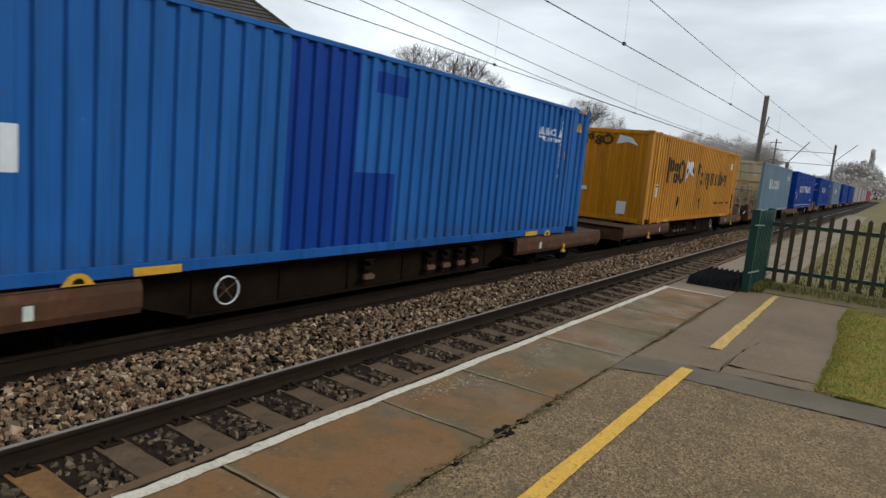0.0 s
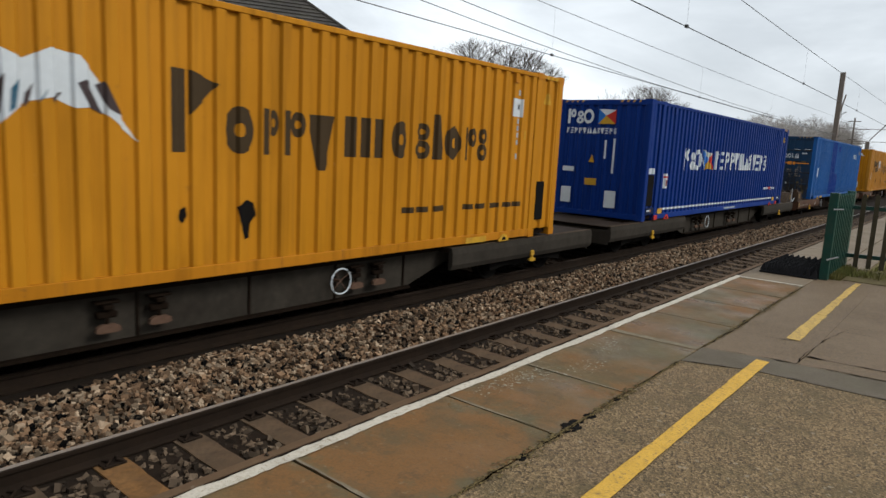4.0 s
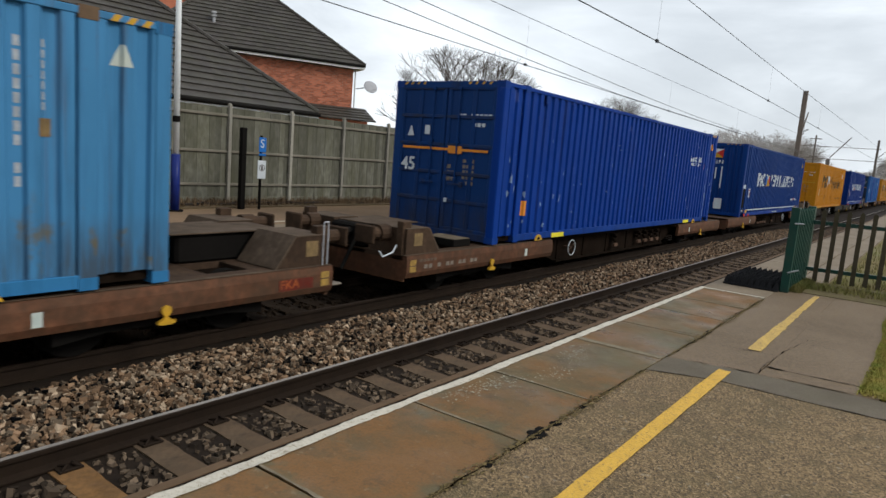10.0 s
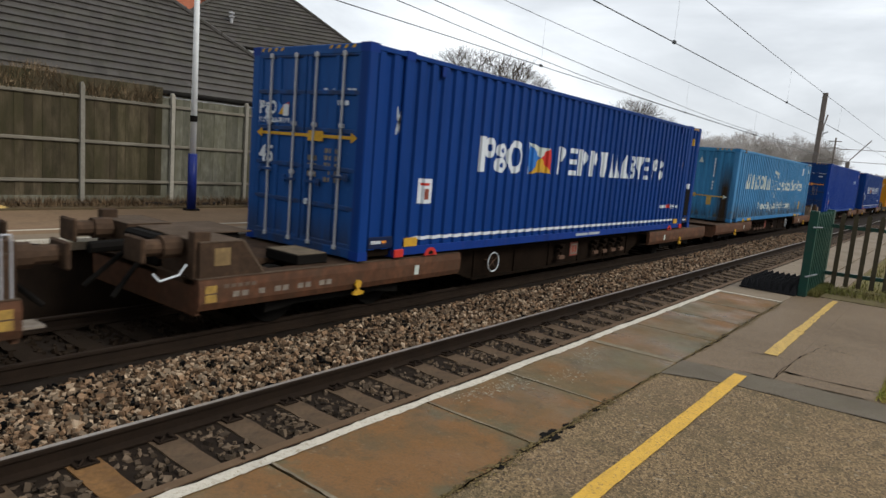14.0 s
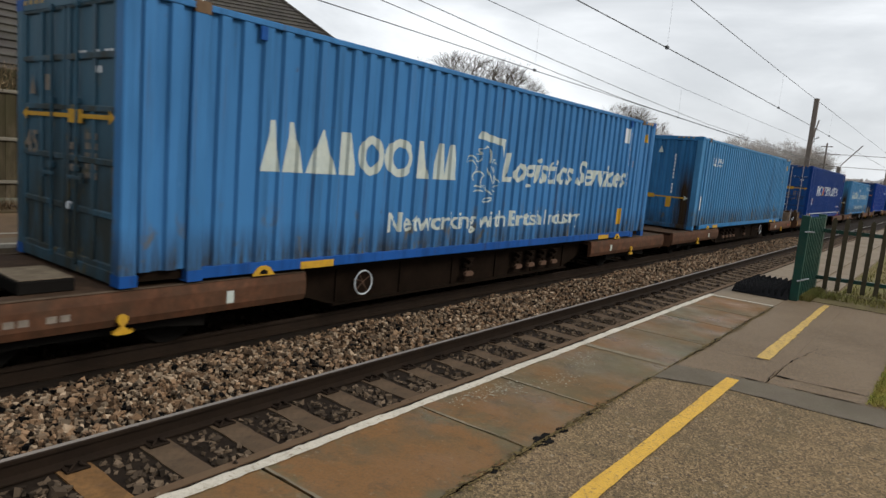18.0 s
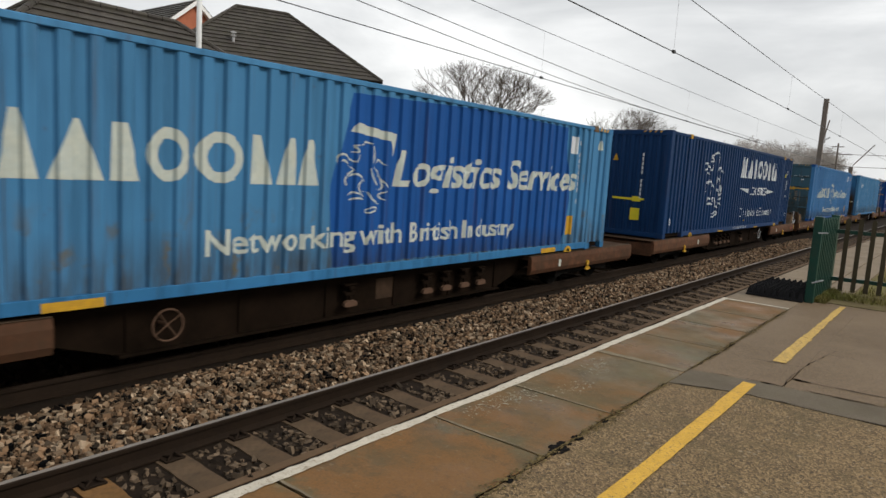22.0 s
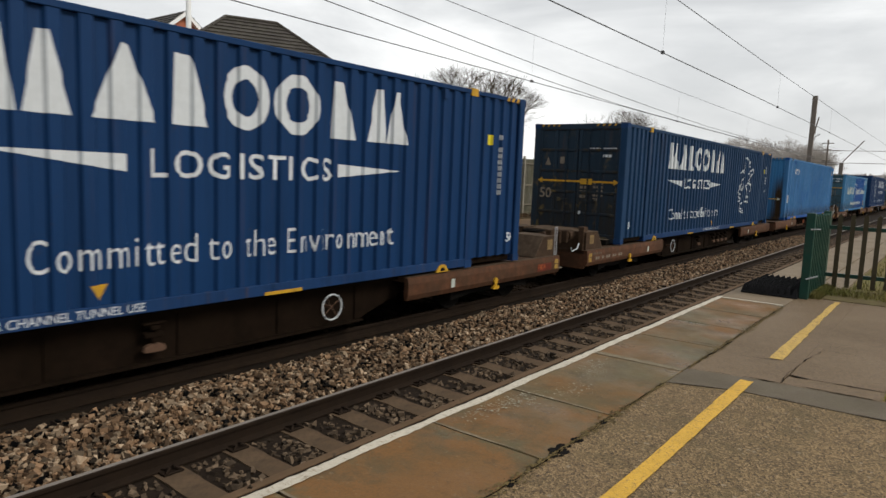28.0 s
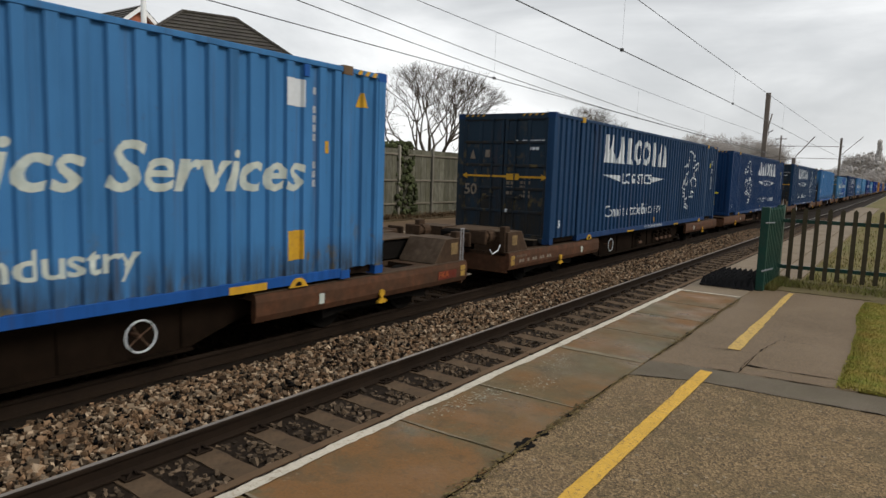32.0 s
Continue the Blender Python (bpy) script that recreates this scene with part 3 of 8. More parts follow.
RUSTY = {
    "sky_blue": paint("rusty_sky_blue", (0.009, 0.060, 0.205), 1.2), "royal_blue": paint("rusty_royal_blue", (0.005, 0.025, 0.145), 0.5),
    "deep_blue": paint("rusty_deep_blue", (0.005, 0.030, 0.160), 0.8), "navy": paint("rusty_navy", (0.009, 0.031, 0.090), 1.1),
    "cyan": paint("rusty_cyan", (0.024, 0.118, 0.250), 1.6, (0.040, 0.024, 0.014)), "mid_blue": paint("rusty_mid_blue", (0.009, 0.056, 0.205), 1.5, (0.040, 0.024, 0.014)),
    "yellow": paint("rusty_yellow", (0.340, 0.130, 0.006), 1.3), "amber": paint("rusty_amber", (0.28, 0.11, 0.006), 1.4),
}
# ---- building tools ----
def bx(bm, x0, x1, y0, y1, z0, z1, bev=0.0):
    """A box, with softened edges where bev is given."""
    r = bmesh.ops.create_cube(bm, size=1.0, matrix=Matrix.Translation(((x0 + x1) / 2, (y0 + y1) / 2, (z0 + z1) / 2))
                              @ Matrix.Diagonal((abs(x1 - x0), abs(y1 - y0), abs(z1 - z0), 1)))
    if bev:
        edges = list({e for v in r["verts"] for e in v.link_edges})
        bmesh.ops.bevel(bm, geom=edges, offset=bev, segments=1, affect="EDGES")
    return bm


def box(x0, x1, y0, y1, z0, z1, bev=0.0):
    return bx(bmesh.new(), x0, x1, y0, y1, z0, z1, bev)


def rod(bm, a, b, r, sides=8, r2=None):
    """A round bar from a to b."""
    a, b = Vector(a), Vector(b)
    d = b - a
    m = Matrix.Translation((a + b) / 2) @ d.to_track_quat("Z", "Y").to_matrix().to_4x4()
    bmesh.ops.create_cone(bm, cap_ends=True, segments=sides, radius1=r, radius2=r if r2 is None else r2, depth=d.length, matrix=m)
    return bm


def sweep(bm, pts, r, sides=5):
    """One continuous thin tube along points."""
    rings = []
    for i, p in enumerate(pts):
        d = (Vector(pts[min(i + 1, len(pts) - 1)]) - Vector(pts[max(0, i - 1)])).normalized()
        a = d.orthogonal().normalized()
        c = d.cross(a)
        rings.append([bm.verts.new(Vector(p) + a * (r * math.cos(k * math.tau / sides)) + c * (r * math.sin(k * math.tau / sides))) for k in range(sides)])
    for u, v in zip(rings, rings[1:]):
        for k in range(sides):
            bm.faces.new((u[k], u[(k + 1) % sides], v[(k + 1) % sides], v[k]))
    return bm


def prism(bm, outline, x0, x1, axis="x"):
    """A plate: an outline of two coordinates pulled along an axis."""
    def at(u, v, w):
        return {"x": (w, u, v), "y": (u, w, v), "z": (u, v, w)}[axis]
    lo = [bm.verts.new(at(u, v, x0)) for u, v in outline]
    hi = [bm.verts.new(at(u, v, x1)) for u, v in outline]
    bm.faces.new(lo), bm.faces.new(hi)
    for i in range(len(lo)):
        j = (i + 1) % len(lo)
        bm.faces.new((lo[i], lo[j], hi[j], hi[i]))
    bmesh.ops.recalc_face_normals(bm, faces=bm.faces)
    return bm


def mesh_of(name, bm, smooth=False):
    me = bpy.data.meshes.new(name)
    bm.to_mesh(me)
    bm.free()
    if smooth:
        for p in me.polygons:
            p.use_smooth = True
    return me


def piece(name, me, material, parent, m=None, label=""):
    """An object on a shared mesh, under its thing; its material is its own."""
    ob = new(name, me)
    if not me.materials:
        me.materials.append(None)
    ob.material_slots[0].link = "OBJECT"
    ob.material_slots[0].material = material
    if parent is not None:
        ob.parent = parent
    if m is not None:
        ob.matrix_basis = m
    if label:
        ob["label"] = label
    return ob


def part(name, bm, material, parent, label="", smooth=False):
    return piece(name, mesh_of(name, bm, smooth), material, parent, None, label)


def thing(name, label, category, group="", kind="", at=(0, 0, 0)):
    ob = tagged(new(name), label, category, group, kind)
    ob.empty_display_size = 0.2
    ob.location = at
    return ob


def solid(name, bm, material, label, category="", kind="", group=""):
    ob = part(name, bm, material, None)
    return tagged(ob, label, category, group, kind)


def raw(name, verts, faces, material, parent=None, smooth=False):
    me = bpy.data.meshes.new(name)
    me.from_pydata(verts, [], faces)
    me.update()
    if smooth:
        me.polygons.foreach_set("use_smooth", [True] * len(me.polygons))
    return piece(name, me, material, parent)


def lettering(text, height, shear=0.0, width=None, bold=0.0, apart=1.0):
    """A flat mesh of words in the y-z plane, reading along +y, its lower left corner at the origin."""
    cu = bpy.data.curves.new("words", "FONT")
    cu.body, cu.size, cu.shear, cu.offset = text, 1.0, shear, bold
    cu.resolution_u, cu.space_character = 3, apart
    ob = bpy.data.objects.new("words", cu)
    scene.collection.objects.link(ob)
    me = bpy.data.meshes.new_from_object(ob.evaluated_get(bpy.context.evaluated_depsgraph_get()))
    bpy.data.objects.remove(ob)
    bm = bmesh.new()
    bm.from_mesh(me)
    bpy.data.meshes.remove(me)
    bpy.data.curves.remove(cu)
    xs, ys = [v.co.x for v in bm.verts], [v.co.y for v in bm.verts]
    k = height / max(0.01, max(ys) - min(ys))
    kx = k if width is None else width / (max(xs) - min(xs))
    x0, y0 = min(xs), min(ys)
    for v in bm.verts:
        v.co = Vector((0, (v.co.x - x0) * kx, (v.co.y - y0) * k))
    return bm


def flat(bm, outline):
    """A flat face in the y-z plane."""
    bm.faces.new([bm.verts.new((0, u, v)) for u, v in outline])
    return bm


def stroke(bm, pts, w):
    """A brush stroke along points, thin at both ends."""
    n = len(pts)
    side = []
    for i, p in enumerate(pts):
        a, b = pts[max(0, i - 1)], pts[min(n - 1, i + 1)]
        d = Vector((b[0] - a[0], b[1] - a[1])).normalized()
        k = w * (0.25 + 0.75 * math.sin(math.pi * (i + 0.3) / (n - 0.4)))
        side.append(((p[0] - d.y * k, p[1] + d.x * k), (p[0] + d.y * k, p[1] - d.x * k)))
    for (a, b), (c, d) in zip(side, side[1:]):
        flat(bm, (a, c, d, b))
    return bm


def mark_shape(kind, w, h):
    """One plain painted shape in a box of w by h."""
    bm = bmesh.new()

    def poly(*pts):
        flat(bm, [(u * w, v * h) for u, v in pts])

    def disc(cu, cv, ru, rv, hole=0.0, n=18):
        for k in range(n):
            a, b = math.tau * k / n, math.tau * (k + 1) / n
            out = [(cu + ru * math.cos(t), cv + rv * math.sin(t)) for t in (a, b)]
            ins = [(cu + ru * hole * math.cos(t), cv + rv * hole * math.sin(t)) for t in (b, a)]
            poly(*(out + ins if hole else out + [(cu, cv)]))
    if kind == "peaks":
        poly((0, 0), (0.45, 0), (0.35, 1), (0.24, 1))
        poly((0.50, 0), (1, 0), (0.78, 1), (0.67, 1))
    elif kind == "wedge":
        poly((0, 0), (1, 0), (0.58, 1), (0.45, 1))
    elif kind == "pillar":
        poly((0.0, 0), (0.92, 0), (0.48, 1), (0.06, 1))
    elif kind == "ring":
        disc(0.5, 0.5, 0.5, 0.5, 0.58)
    elif kind == "slats":
        for v in (0.0, 0.41, 0.82):
            poly((0, v), (1, v), (1, v + 0.18), (0, v + 0.18))
    elif kind == "pennant":
        poly((0, 0), (0.32, 0), (0.32, 1), (0, 1))
        poly((0.38, 0.45), (1, 0.86), (0.38, 1))
    elif kind == "post_disc":
        poly((0, 0), (0.32, 0), (0.32, 1), (0, 1))
        disc(0.68, 0.70, 0.32, 0.29, 0.35)
    elif kind == "drop":
        poly((0, 1), (1, 1), (0.62, 0), (0.38, 0))
    elif kind == "stack":
        disc(0.52, 0.76, 0.42, 0.24, 0.35)
        disc(0.50, 0.26, 0.50, 0.26, 0.35)
    elif kind == "posts":
        for u in (0.0, 0.37, 0.74):
            poly((u, 0), (u + 0.26, 0), (u + 0.26, 1), (u, 1))
    else:
        disc(0.5, 0.5, 0.5, 0.5, 0.30)
    bmesh.ops.remove_doubles(bm, verts=bm.verts, dist=0.0005)
    return bm


# painted trade names as rows of plain shapes: shape, start, end, and where needed its foot and its top
NAMES = {
    "condensed": [("peaks", 0.0, 0.156), ("wedge", 0.185, 0.30), ("pillar", 0.33, 0.415), ("ring", 0.44, 0.55), ("ring", 0.567, 0.692), ("pillar", 0.73, 0.812), ("peaks", 0.845, 1.0)],
    "broad": [("peaks", 0.0, 0.165, 0.0, 1.08), ("wedge", 0.185, 0.31), ("pillar", 0.33, 0.41), ("ring", 0.42, 0.54), ("ring", 0.555, 0.712), ("pillar", 0.73, 0.815), ("peaks", 0.83, 1.0)],
    "capitals": [("pennant", 0.0, 0.054), ("slats", 0.078, 0.134), ("post_disc", 0.158, 0.219), ("post_disc", 0.25, 0.312), ("drop", 0.325, 0.403), ("peaks", 0.418, 0.514), ("wedge", 0.526, 0.611), ("stack", 0.625, 0.67), ("drop", 0.686, 0.76),
                 ("slats", 0.78, 0.838), ("post_disc", 0.868, 0.922), ("stack", 0.95, 1.0)],
    "three": [("post_disc", 0.0, 0.31), ("stack", 0.34, 0.62, 0.0, 0.86), ("ring", 0.60, 1.0)],
    "serif": [("pennant", 0.0, 0.10, 0.0, 1.62), ("disc", 0.113, 0.184), ("post_disc", 0.203, 0.246), ("post_disc", 0.257, 0.313), ("drop", 0.321, 0.403, -0.34, 0.96), ("posts", 0.433, 0.56), ("disc", 0.595, 0.65), ("stack", 0.678, 0.738),
              ("pillar", 0.757, 0.80, 0.0, 1.28), ("disc", 0.808, 0.876), ("post_disc", 0.90, 0.945), ("stack", 0.963, 1.0)],
}


def sign_shapes(name, width, height):
    """Plain shapes the size of a painted trade name, one mesh for each."""
    out = []
    for kind, a, b, *rest in NAMES[name]:
        lo, hi = rest if rest else (0.0, 1.0)
        bm = mark_shape(kind, (b - a) * width, (hi - lo) * height)
        for v in bm.verts:
            v.co.z += lo * height
        out.append((bm, a * width))
    return out


def bars(count, width, height, rng, rows=1):
    """Writing too small to read: rows of short bars."""
    bm = bmesh.new()
    rh = height / rows
    for r in range(rows):
        y, z = 0.0, height - (r + 1) * rh
        step = width / count
        for i in range(count):
            if rng.random() < 0.85:
                flat(bm, ((i * step, z + rh * 0.15), (i * step + step * 0.75, z + rh * 0.15), (i * step + step * 0.75, z + rh * 0.8), (i * step, z + rh * 0.8)))
    return bm

# ---- the plan, in metres: y runs along the railway, z = 0 is the platform ----
RAIL_TOP, SLEEPER_TOP, BED = -0.69, -0.855, -0.93
RAILS = (-3.335, -4.84, -6.77, -8.27)
EDGE, COPING = -2.58, -1.70
FAR_EDGE, FAR_TOP = -9.10, 0.10
TRAIN_X, DECK = -7.52, 0.08

# ---- ground: one sheet to the horizon, with the railway in its shallow cutting ----
profile = [(-2500, 0.0), (-60, 0.0), (-13.3, 0.06), (-9.6, 0.04), (-9.2, -0.96), (-2.75, -0.96), (-2.4, -0.06), (60, -0.1), (2500, -0.3)]
lines_y = [-2500, -200, -40, 0, 20, 60, 150, 400, 2500]
g_v = [(x, y, z) for y in lines_y for x, z in profile]
nx = len(profile)
g_f = [(j * nx + i, j * nx + i + 1, (j + 1) * nx + i + 1, (j + 1) * nx + i) for j in range(len(lines_y) - 1) for i in range(nx - 1)]
tagged(raw("ground", g_v, g_f, M["field"]), "rough winter grassland around the railway cutting", "ground", kind="structure")

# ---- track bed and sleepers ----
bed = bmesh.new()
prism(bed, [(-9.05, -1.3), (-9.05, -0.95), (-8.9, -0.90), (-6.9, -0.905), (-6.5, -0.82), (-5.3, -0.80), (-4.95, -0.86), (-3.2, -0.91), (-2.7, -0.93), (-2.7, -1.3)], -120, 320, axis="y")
solid("track_bed", bed, M["ballast_bed_shaded"], "dirty brown stone bed under two railway tracks, shade painted in", "track bed", kind="structure")
RAIL_SHAPE = [(-0.07, -0.16), (0.07, -0.16), (0.07, -0.147), (0.012, -0.125), (0.010, -0.045), (0.036, -0.032), (0.036, -0.006), (0.026, 0.0), (-0.026, 0.0), (-0.036, -0.006), (-0.036, -0.032), (-0.010, -0.045), (-0.012, -0.125), (-0.07, -0.147)]
for x in RAILS:
    t = thing("rail", "worn steel running rail with a polished head and rusty sides", "rail", "running rails", at=(x, 0, RAIL_TOP))
    part("rail_body", prism(bmesh.new(), RAIL_SHAPE, -120, 320, axis="y"), M["rail_side"], t)
    part("rail_head", box(-0.022, 0.022, -120, 320, -0.004, 0.002), M["rail_head" if x > -6 else "rail_brown_shaded"], t, "polished rail head" if x > -6 else "brown worn rail head, darkened for the train's shade")
sl_me = mesh_of("sleeper", prism(bmesh.new(), [(-1.25, -0.2), (-1.25, -0.02), (-1.2, 0.0), (-0.45, 0.0), (-0.35, -0.012), (0.35, -0.012), (0.45, 0.0), (1.2, 0.0), (1.25, -0.02), (1.25, -0.2)], -0.12, 0.12, axis="y"))
clip_bm = bmesh.new()
for k in (-0.05, 0.05):
    rod(clip_bm, (-0.05, k, 0.02), (0.03, k * 0.5, 0.045), 0.011, 6)
    rod(clip_bm, (0.03, k * 0.5, 0.045), (0.05, k * 1.3, 0.02), 0.011, 6)
bx(clip_bm, -0.05, 0.06, -0.085, 0.085, 0.0, 0.02, 0.004)
clip_me = mesh_of("rail_clip", clip_bm)
tracks = []
for i, xc in enumerate(((RAILS[0] + RAILS[1]) / 2, (RAILS[2] + RAILS[3]) / 2)):
    tr = thing("sleepers", "row of concrete sleepers set in ballast", "sleepers", "sleepers", "structure", at=(xc, 0, SLEEPER_TOP))
    tracks.append(tr)
    for k in range(-40 if i == 0 else -24, 90 if i == 0 else 40):
        y = 2.05 + 0.618 * k
        # sleepers below the train get a shade-darkened copy of the colour
        piece("sleeper", sl_me, M["sleeper_tan" if i == 0 and k == 0 else "sleeper" if i == 0 else "sleeper_shaded"], tr, pose(0, y, 0), "rust-stained tan sleeper" if i == 0 and k == 0 else "")
        if i == 0 and k < 30:
            piece("rail_clip", clip_me, M["rail_side"], tr, pose(-0.65, y, 0.0))
rr = random.Random(5)
# rusty flat strip along the near track's middle, placed to fit the camera's view
strip = thing("cable_strip", "rusty brown strip along the near track, placed for the view", "cover strip", kind="structure", at=(-4.03, 0, SLEEPER_TOP))
part("cover", box(-0.045, 0.04, -40, 90, -0.01, 0.018, 0.004), M["steel_strip"], strip)
# dark strip stands for the platform edge's shadow, put into colour
part("side_flange", box(0.04, 0.08, -40, 90, -0.02, 0.006), M["rail_side"], strip)

# ---- near platform ----
plat = thing("platform", "old station platform with stone coping, asphalt and painted lines", "platform", kind="structure")
core = bmesh.new()
prism(core, [(COPING, -14), (7, -14), (7, 5.50), (0.2, 5.48), (-0.6, 5.42), (-1.2, 5.40), (COPING, 5.20)], -1.2, 0.0, axis="z")
part("asphalt_surface", core, M["asphalt"], plat, "coarse brown-grey worn asphalt")
STRIPS = [
    ("tarmac_strip", [(-1.70, 5.20), (-1.2, 5.40), (-0.6, 5.42), (0.2, 5.48), (7, 5.50), (7, 5.98), (0.2, 5.95), (-0.7, 5.88), (-1.25, 5.82), (-1.70, 5.72)], 0.005, "dark smooth tarmac strip across the platform"),
    ("asphalt_patch", [(-1.70, 5.722), (-1.25, 5.822), (-1.0, 5.85), (-0.98, 6.62), (-1.70, 6.50)], 0.003, "smooth grey asphalt repair"),
    ("asphalt_patch", [(-1.70, 6.502), (-0.98, 6.622), (-0.98, 10.9), (-1.70, 10.9)], 0.001, "smooth grey asphalt repair"),
    ("asphalt_patch", [(-0.998, 5.852), (-0.7, 5.882), (-0.14, 5.93), (-0.14, 6.24), (-0.978, 6.16)], 0.002, "smooth brown-grey asphalt"),
    ("asphalt_patch", [(-0.978, 6.162), (-0.14, 6.242), (-0.14, 10.9), (-0.978, 10.9)], 0.003, "smooth brown-grey asphalt"),
]
for kind, outline, z, label in STRIPS:
    part("asphalt_patch", prism(bmesh.new(), outline, -1.0, z, axis="z"), M[kind], plat, label)
part("platform_core", box(EDGE + 0.12, COPING, -14, 60, -1.2, -0.12), M["concrete"], plat, "rough concrete retaining wall")
part("platform_core", box(COPING, -1.3, 10.9, 60, -1.2, -0.02), M["concrete"], plat, "pale concrete platform end")
# coping slabs
SLABS = [-13.6, -12.3, -11.1, -9.9, -8.7, -7.4, -6.2, -5.0, -3.8, -2.6, -1.4, -0.25, 0.86, 1.98, 3.23, 4.18, 5.64, 6.70, 7.75, 8.75, 9.82, 11.0, 12.2, 13.4, 14.6, 15.8, 17.0, 18.2, 19.4, 20.6, 22, 24, 26, 28, 30, 33, 36, 39, 42, 46, 50, 55, 60]
for a, b in zip(SLABS, SLABS[1:]):
    bm = box(EDGE, COPING - 0.015, a + 0.008, b - 0.008, -0.12, 0.0, 0.006)
    for v in bm.verts:
        v.co.z += 0.004 * noise.noise(Vector((v.co.x * 3, v.co.y * 1.7, 0.3)))
        v.co.x += 0.006 * noise.noise(Vector((0.2, v.co.y * 2.3, 4.3)))
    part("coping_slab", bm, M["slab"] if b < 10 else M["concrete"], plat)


def painted(bounds, material, name, label, z0=0.003, wob=0.012, step=0.06, seed=0.0):
    """A hand-worn painted line: a strip with ragged edges lying on the platform."""
    x0, x1, y0, y1 = bounds
    bm = bmesh.new()
    along_y = (y1 - y0) > (x1 - x0)
    n = max(2, int(max(y1 - y0, x1 - x0) / step))
    last = None
    for i in range(n + 1):
        f = i / n
        m = f * max(y1 - y0, x1 - x0)
        a, b = (wob * (0.9 * noise.noise(Vector((m * 2.1, seed + q, 0.5))) + 0.6 * noise.noise(Vector((m * 6.3, seed + q, 3.5))) + 0.5 * noise.noise(Vector((m * 19.0, seed + q, 7.5)))) for q in (0.0, 7.7))
        if along_y:
            y = y0 + (y1 - y0) * f
            cur = (bm.verts.new((x0 + a, y, z0)), bm.verts.new((x1 + b, y, z0)))
        else:
            x = x0 + (x1 - x0) * f
            cur = (bm.verts.new((x, y0 + a, z0)), bm.verts.new((x, y1 + b, z0)))
        if last:
            bm.faces.new((last[0], last[1], cur[1], cur[0]))
        last = cur
    bmesh.ops.recalc_face_normals(bm, faces=bm.faces)
    r = bmesh.ops.extrude_face_region(bm, geom=list(bm.faces))
    for v in r["geom"]:
        if isinstance(v, bmesh.types.BMVert):
            v.co.z += 0.0015
    bmesh.ops.recalc_face_normals(bm, faces=bm.faces)
    part(name, bm, material, plat, label)


painted((EDGE - 0.002, EDGE + 0.068, -12, 9.9), M["white_line"], "white_line", "worn white edge line", 0.004, 0.015, 0.02, 1.0)
painted((-1.265, -1.166, -12, 5.72), M["yellow_line"], "yellow_line", "worn yellow safety line", 0.008, 0.006, 0.05, 3.0)
painted((-1.245, -1.13, 6.67, 8.05), M["yellow_worn"], "yellow_line", "worn yellow safety line", 0.006, 0.012, 0.05, 5.0)
painted((-1.235, -1.155, 8.06, 10.75), M["yellow_worn"], "yellow_line", "worn yellow safety line", 0.006, 0.016, 0.05, 6.0)
painted((EDGE + 0.07, COPING - 0.02, 5.60, 5.69), M["joint_mortar"], "pale_joint", "pale mortar joint", 0.004, 0.012, 0.05, 9.0)
painted((EDGE + 0.07, COPING - 0.02, 9.80, 9.86), M["white_line"], "white_cross_line", "white line across the coping", 0.004, 0.008, 0.05, 11.0)
painted((EDGE + 0.07, COPING - 0.02, 8.72, 8.75), M["joint_mortar"], "pale_joint", "pale mortar joint", 0.004, 0.01, 0.05, 13.0)
painted((EDGE + 0.07, COPING - 0.02, 1.975, 1.995), M["joint_mortar"], "pale_joint", "pale mortar joint", 0.004, 0.012, 0.05, 15.0)
painted((EDGE + 0.07, COPING - 0.02, 3.223, 3.236), M["joint_mortar"], "pale_joint", "pale mortar joint", 0.004, 0.012, 0.05, 17.0)
painted((EDGE + 0.07, COPING - 0.02, 4.173, 4.187), M["joint_mortar"], "pale_joint", "pale mortar joint", 0.004, 0.010, 0.05, 19.0)


def crack(pts, w, name="crack", material="rubber", words="dark open crack", z=0.009):
    """An open joint, or a pale worn one, wandering from point to point."""
    bm = bmesh.new()
    last = None
    path = []
    for (xa, ya), (xb, yb) in zip(pts, pts[1:]):
        k = max(2, int(math.hypot(xb - xa, yb - ya) / 0.05))
        path += [(xa + (xb - xa) * i / k, ya + (yb - ya) * i / k) for i in range(k)]
    path.append(pts[-1])
    for i, (x, y) in enumerate(path):
        x += 0.018 * noise.noise(Vector((i * 0.45, w * 100, x)))
        y += 0.018 * noise.noise(Vector((i * 0.45, w * 100 + 5, y)))
        k = w * max(0.12, 0.35 + 1.6 * noise.noise(Vector((i * 0.33, w * 300, x))))
        cur = (bm.verts.new((x - k, y - k, z)), bm.verts.new((x + k, y + k, z)))
        if last:
            bm.faces.new((last[0], last[1], cur[1], cur[0]))
        last = cur
    bmesh.ops.solidify(bm, geom=list(bm.faces), thickness=0.002)
    part(name, bm, M[material], plat, words)


crack([(COPING, 2.2), (COPING + 0.01, 3.2), (COPING - 0.01, 4.1), (COPING, 5.15)], 0.005)
crack([(COPING, 5.7), (COPING + 0.02, 6.9), (COPING - 0.02, 8.3), (COPING, 9.8)], 0.007)
crack([(-1.70, 5.20), (-1.2, 5.40), (-0.6, 5.42), (0.2, 5.48), (2.0, 5.49)], 0.009)
crack([(-1.70, 5.72), (-1.25, 5.83), (-0.7, 5.885)], 0.007)
crack([(-1.15, 5.845), (-0.7, 5.89), (0.2, 5.955), (2.0, 5.985)], 0.011, "worn_joint", "joint_mortar", "pale worn joint", 0.008)
crack([(-0.86, 7.4), (-0.55, 7.42)], 0.006)
crack([(-0.95, 10.88), (-0.5, 10.86), (0.4, 10.82)], 0.012)
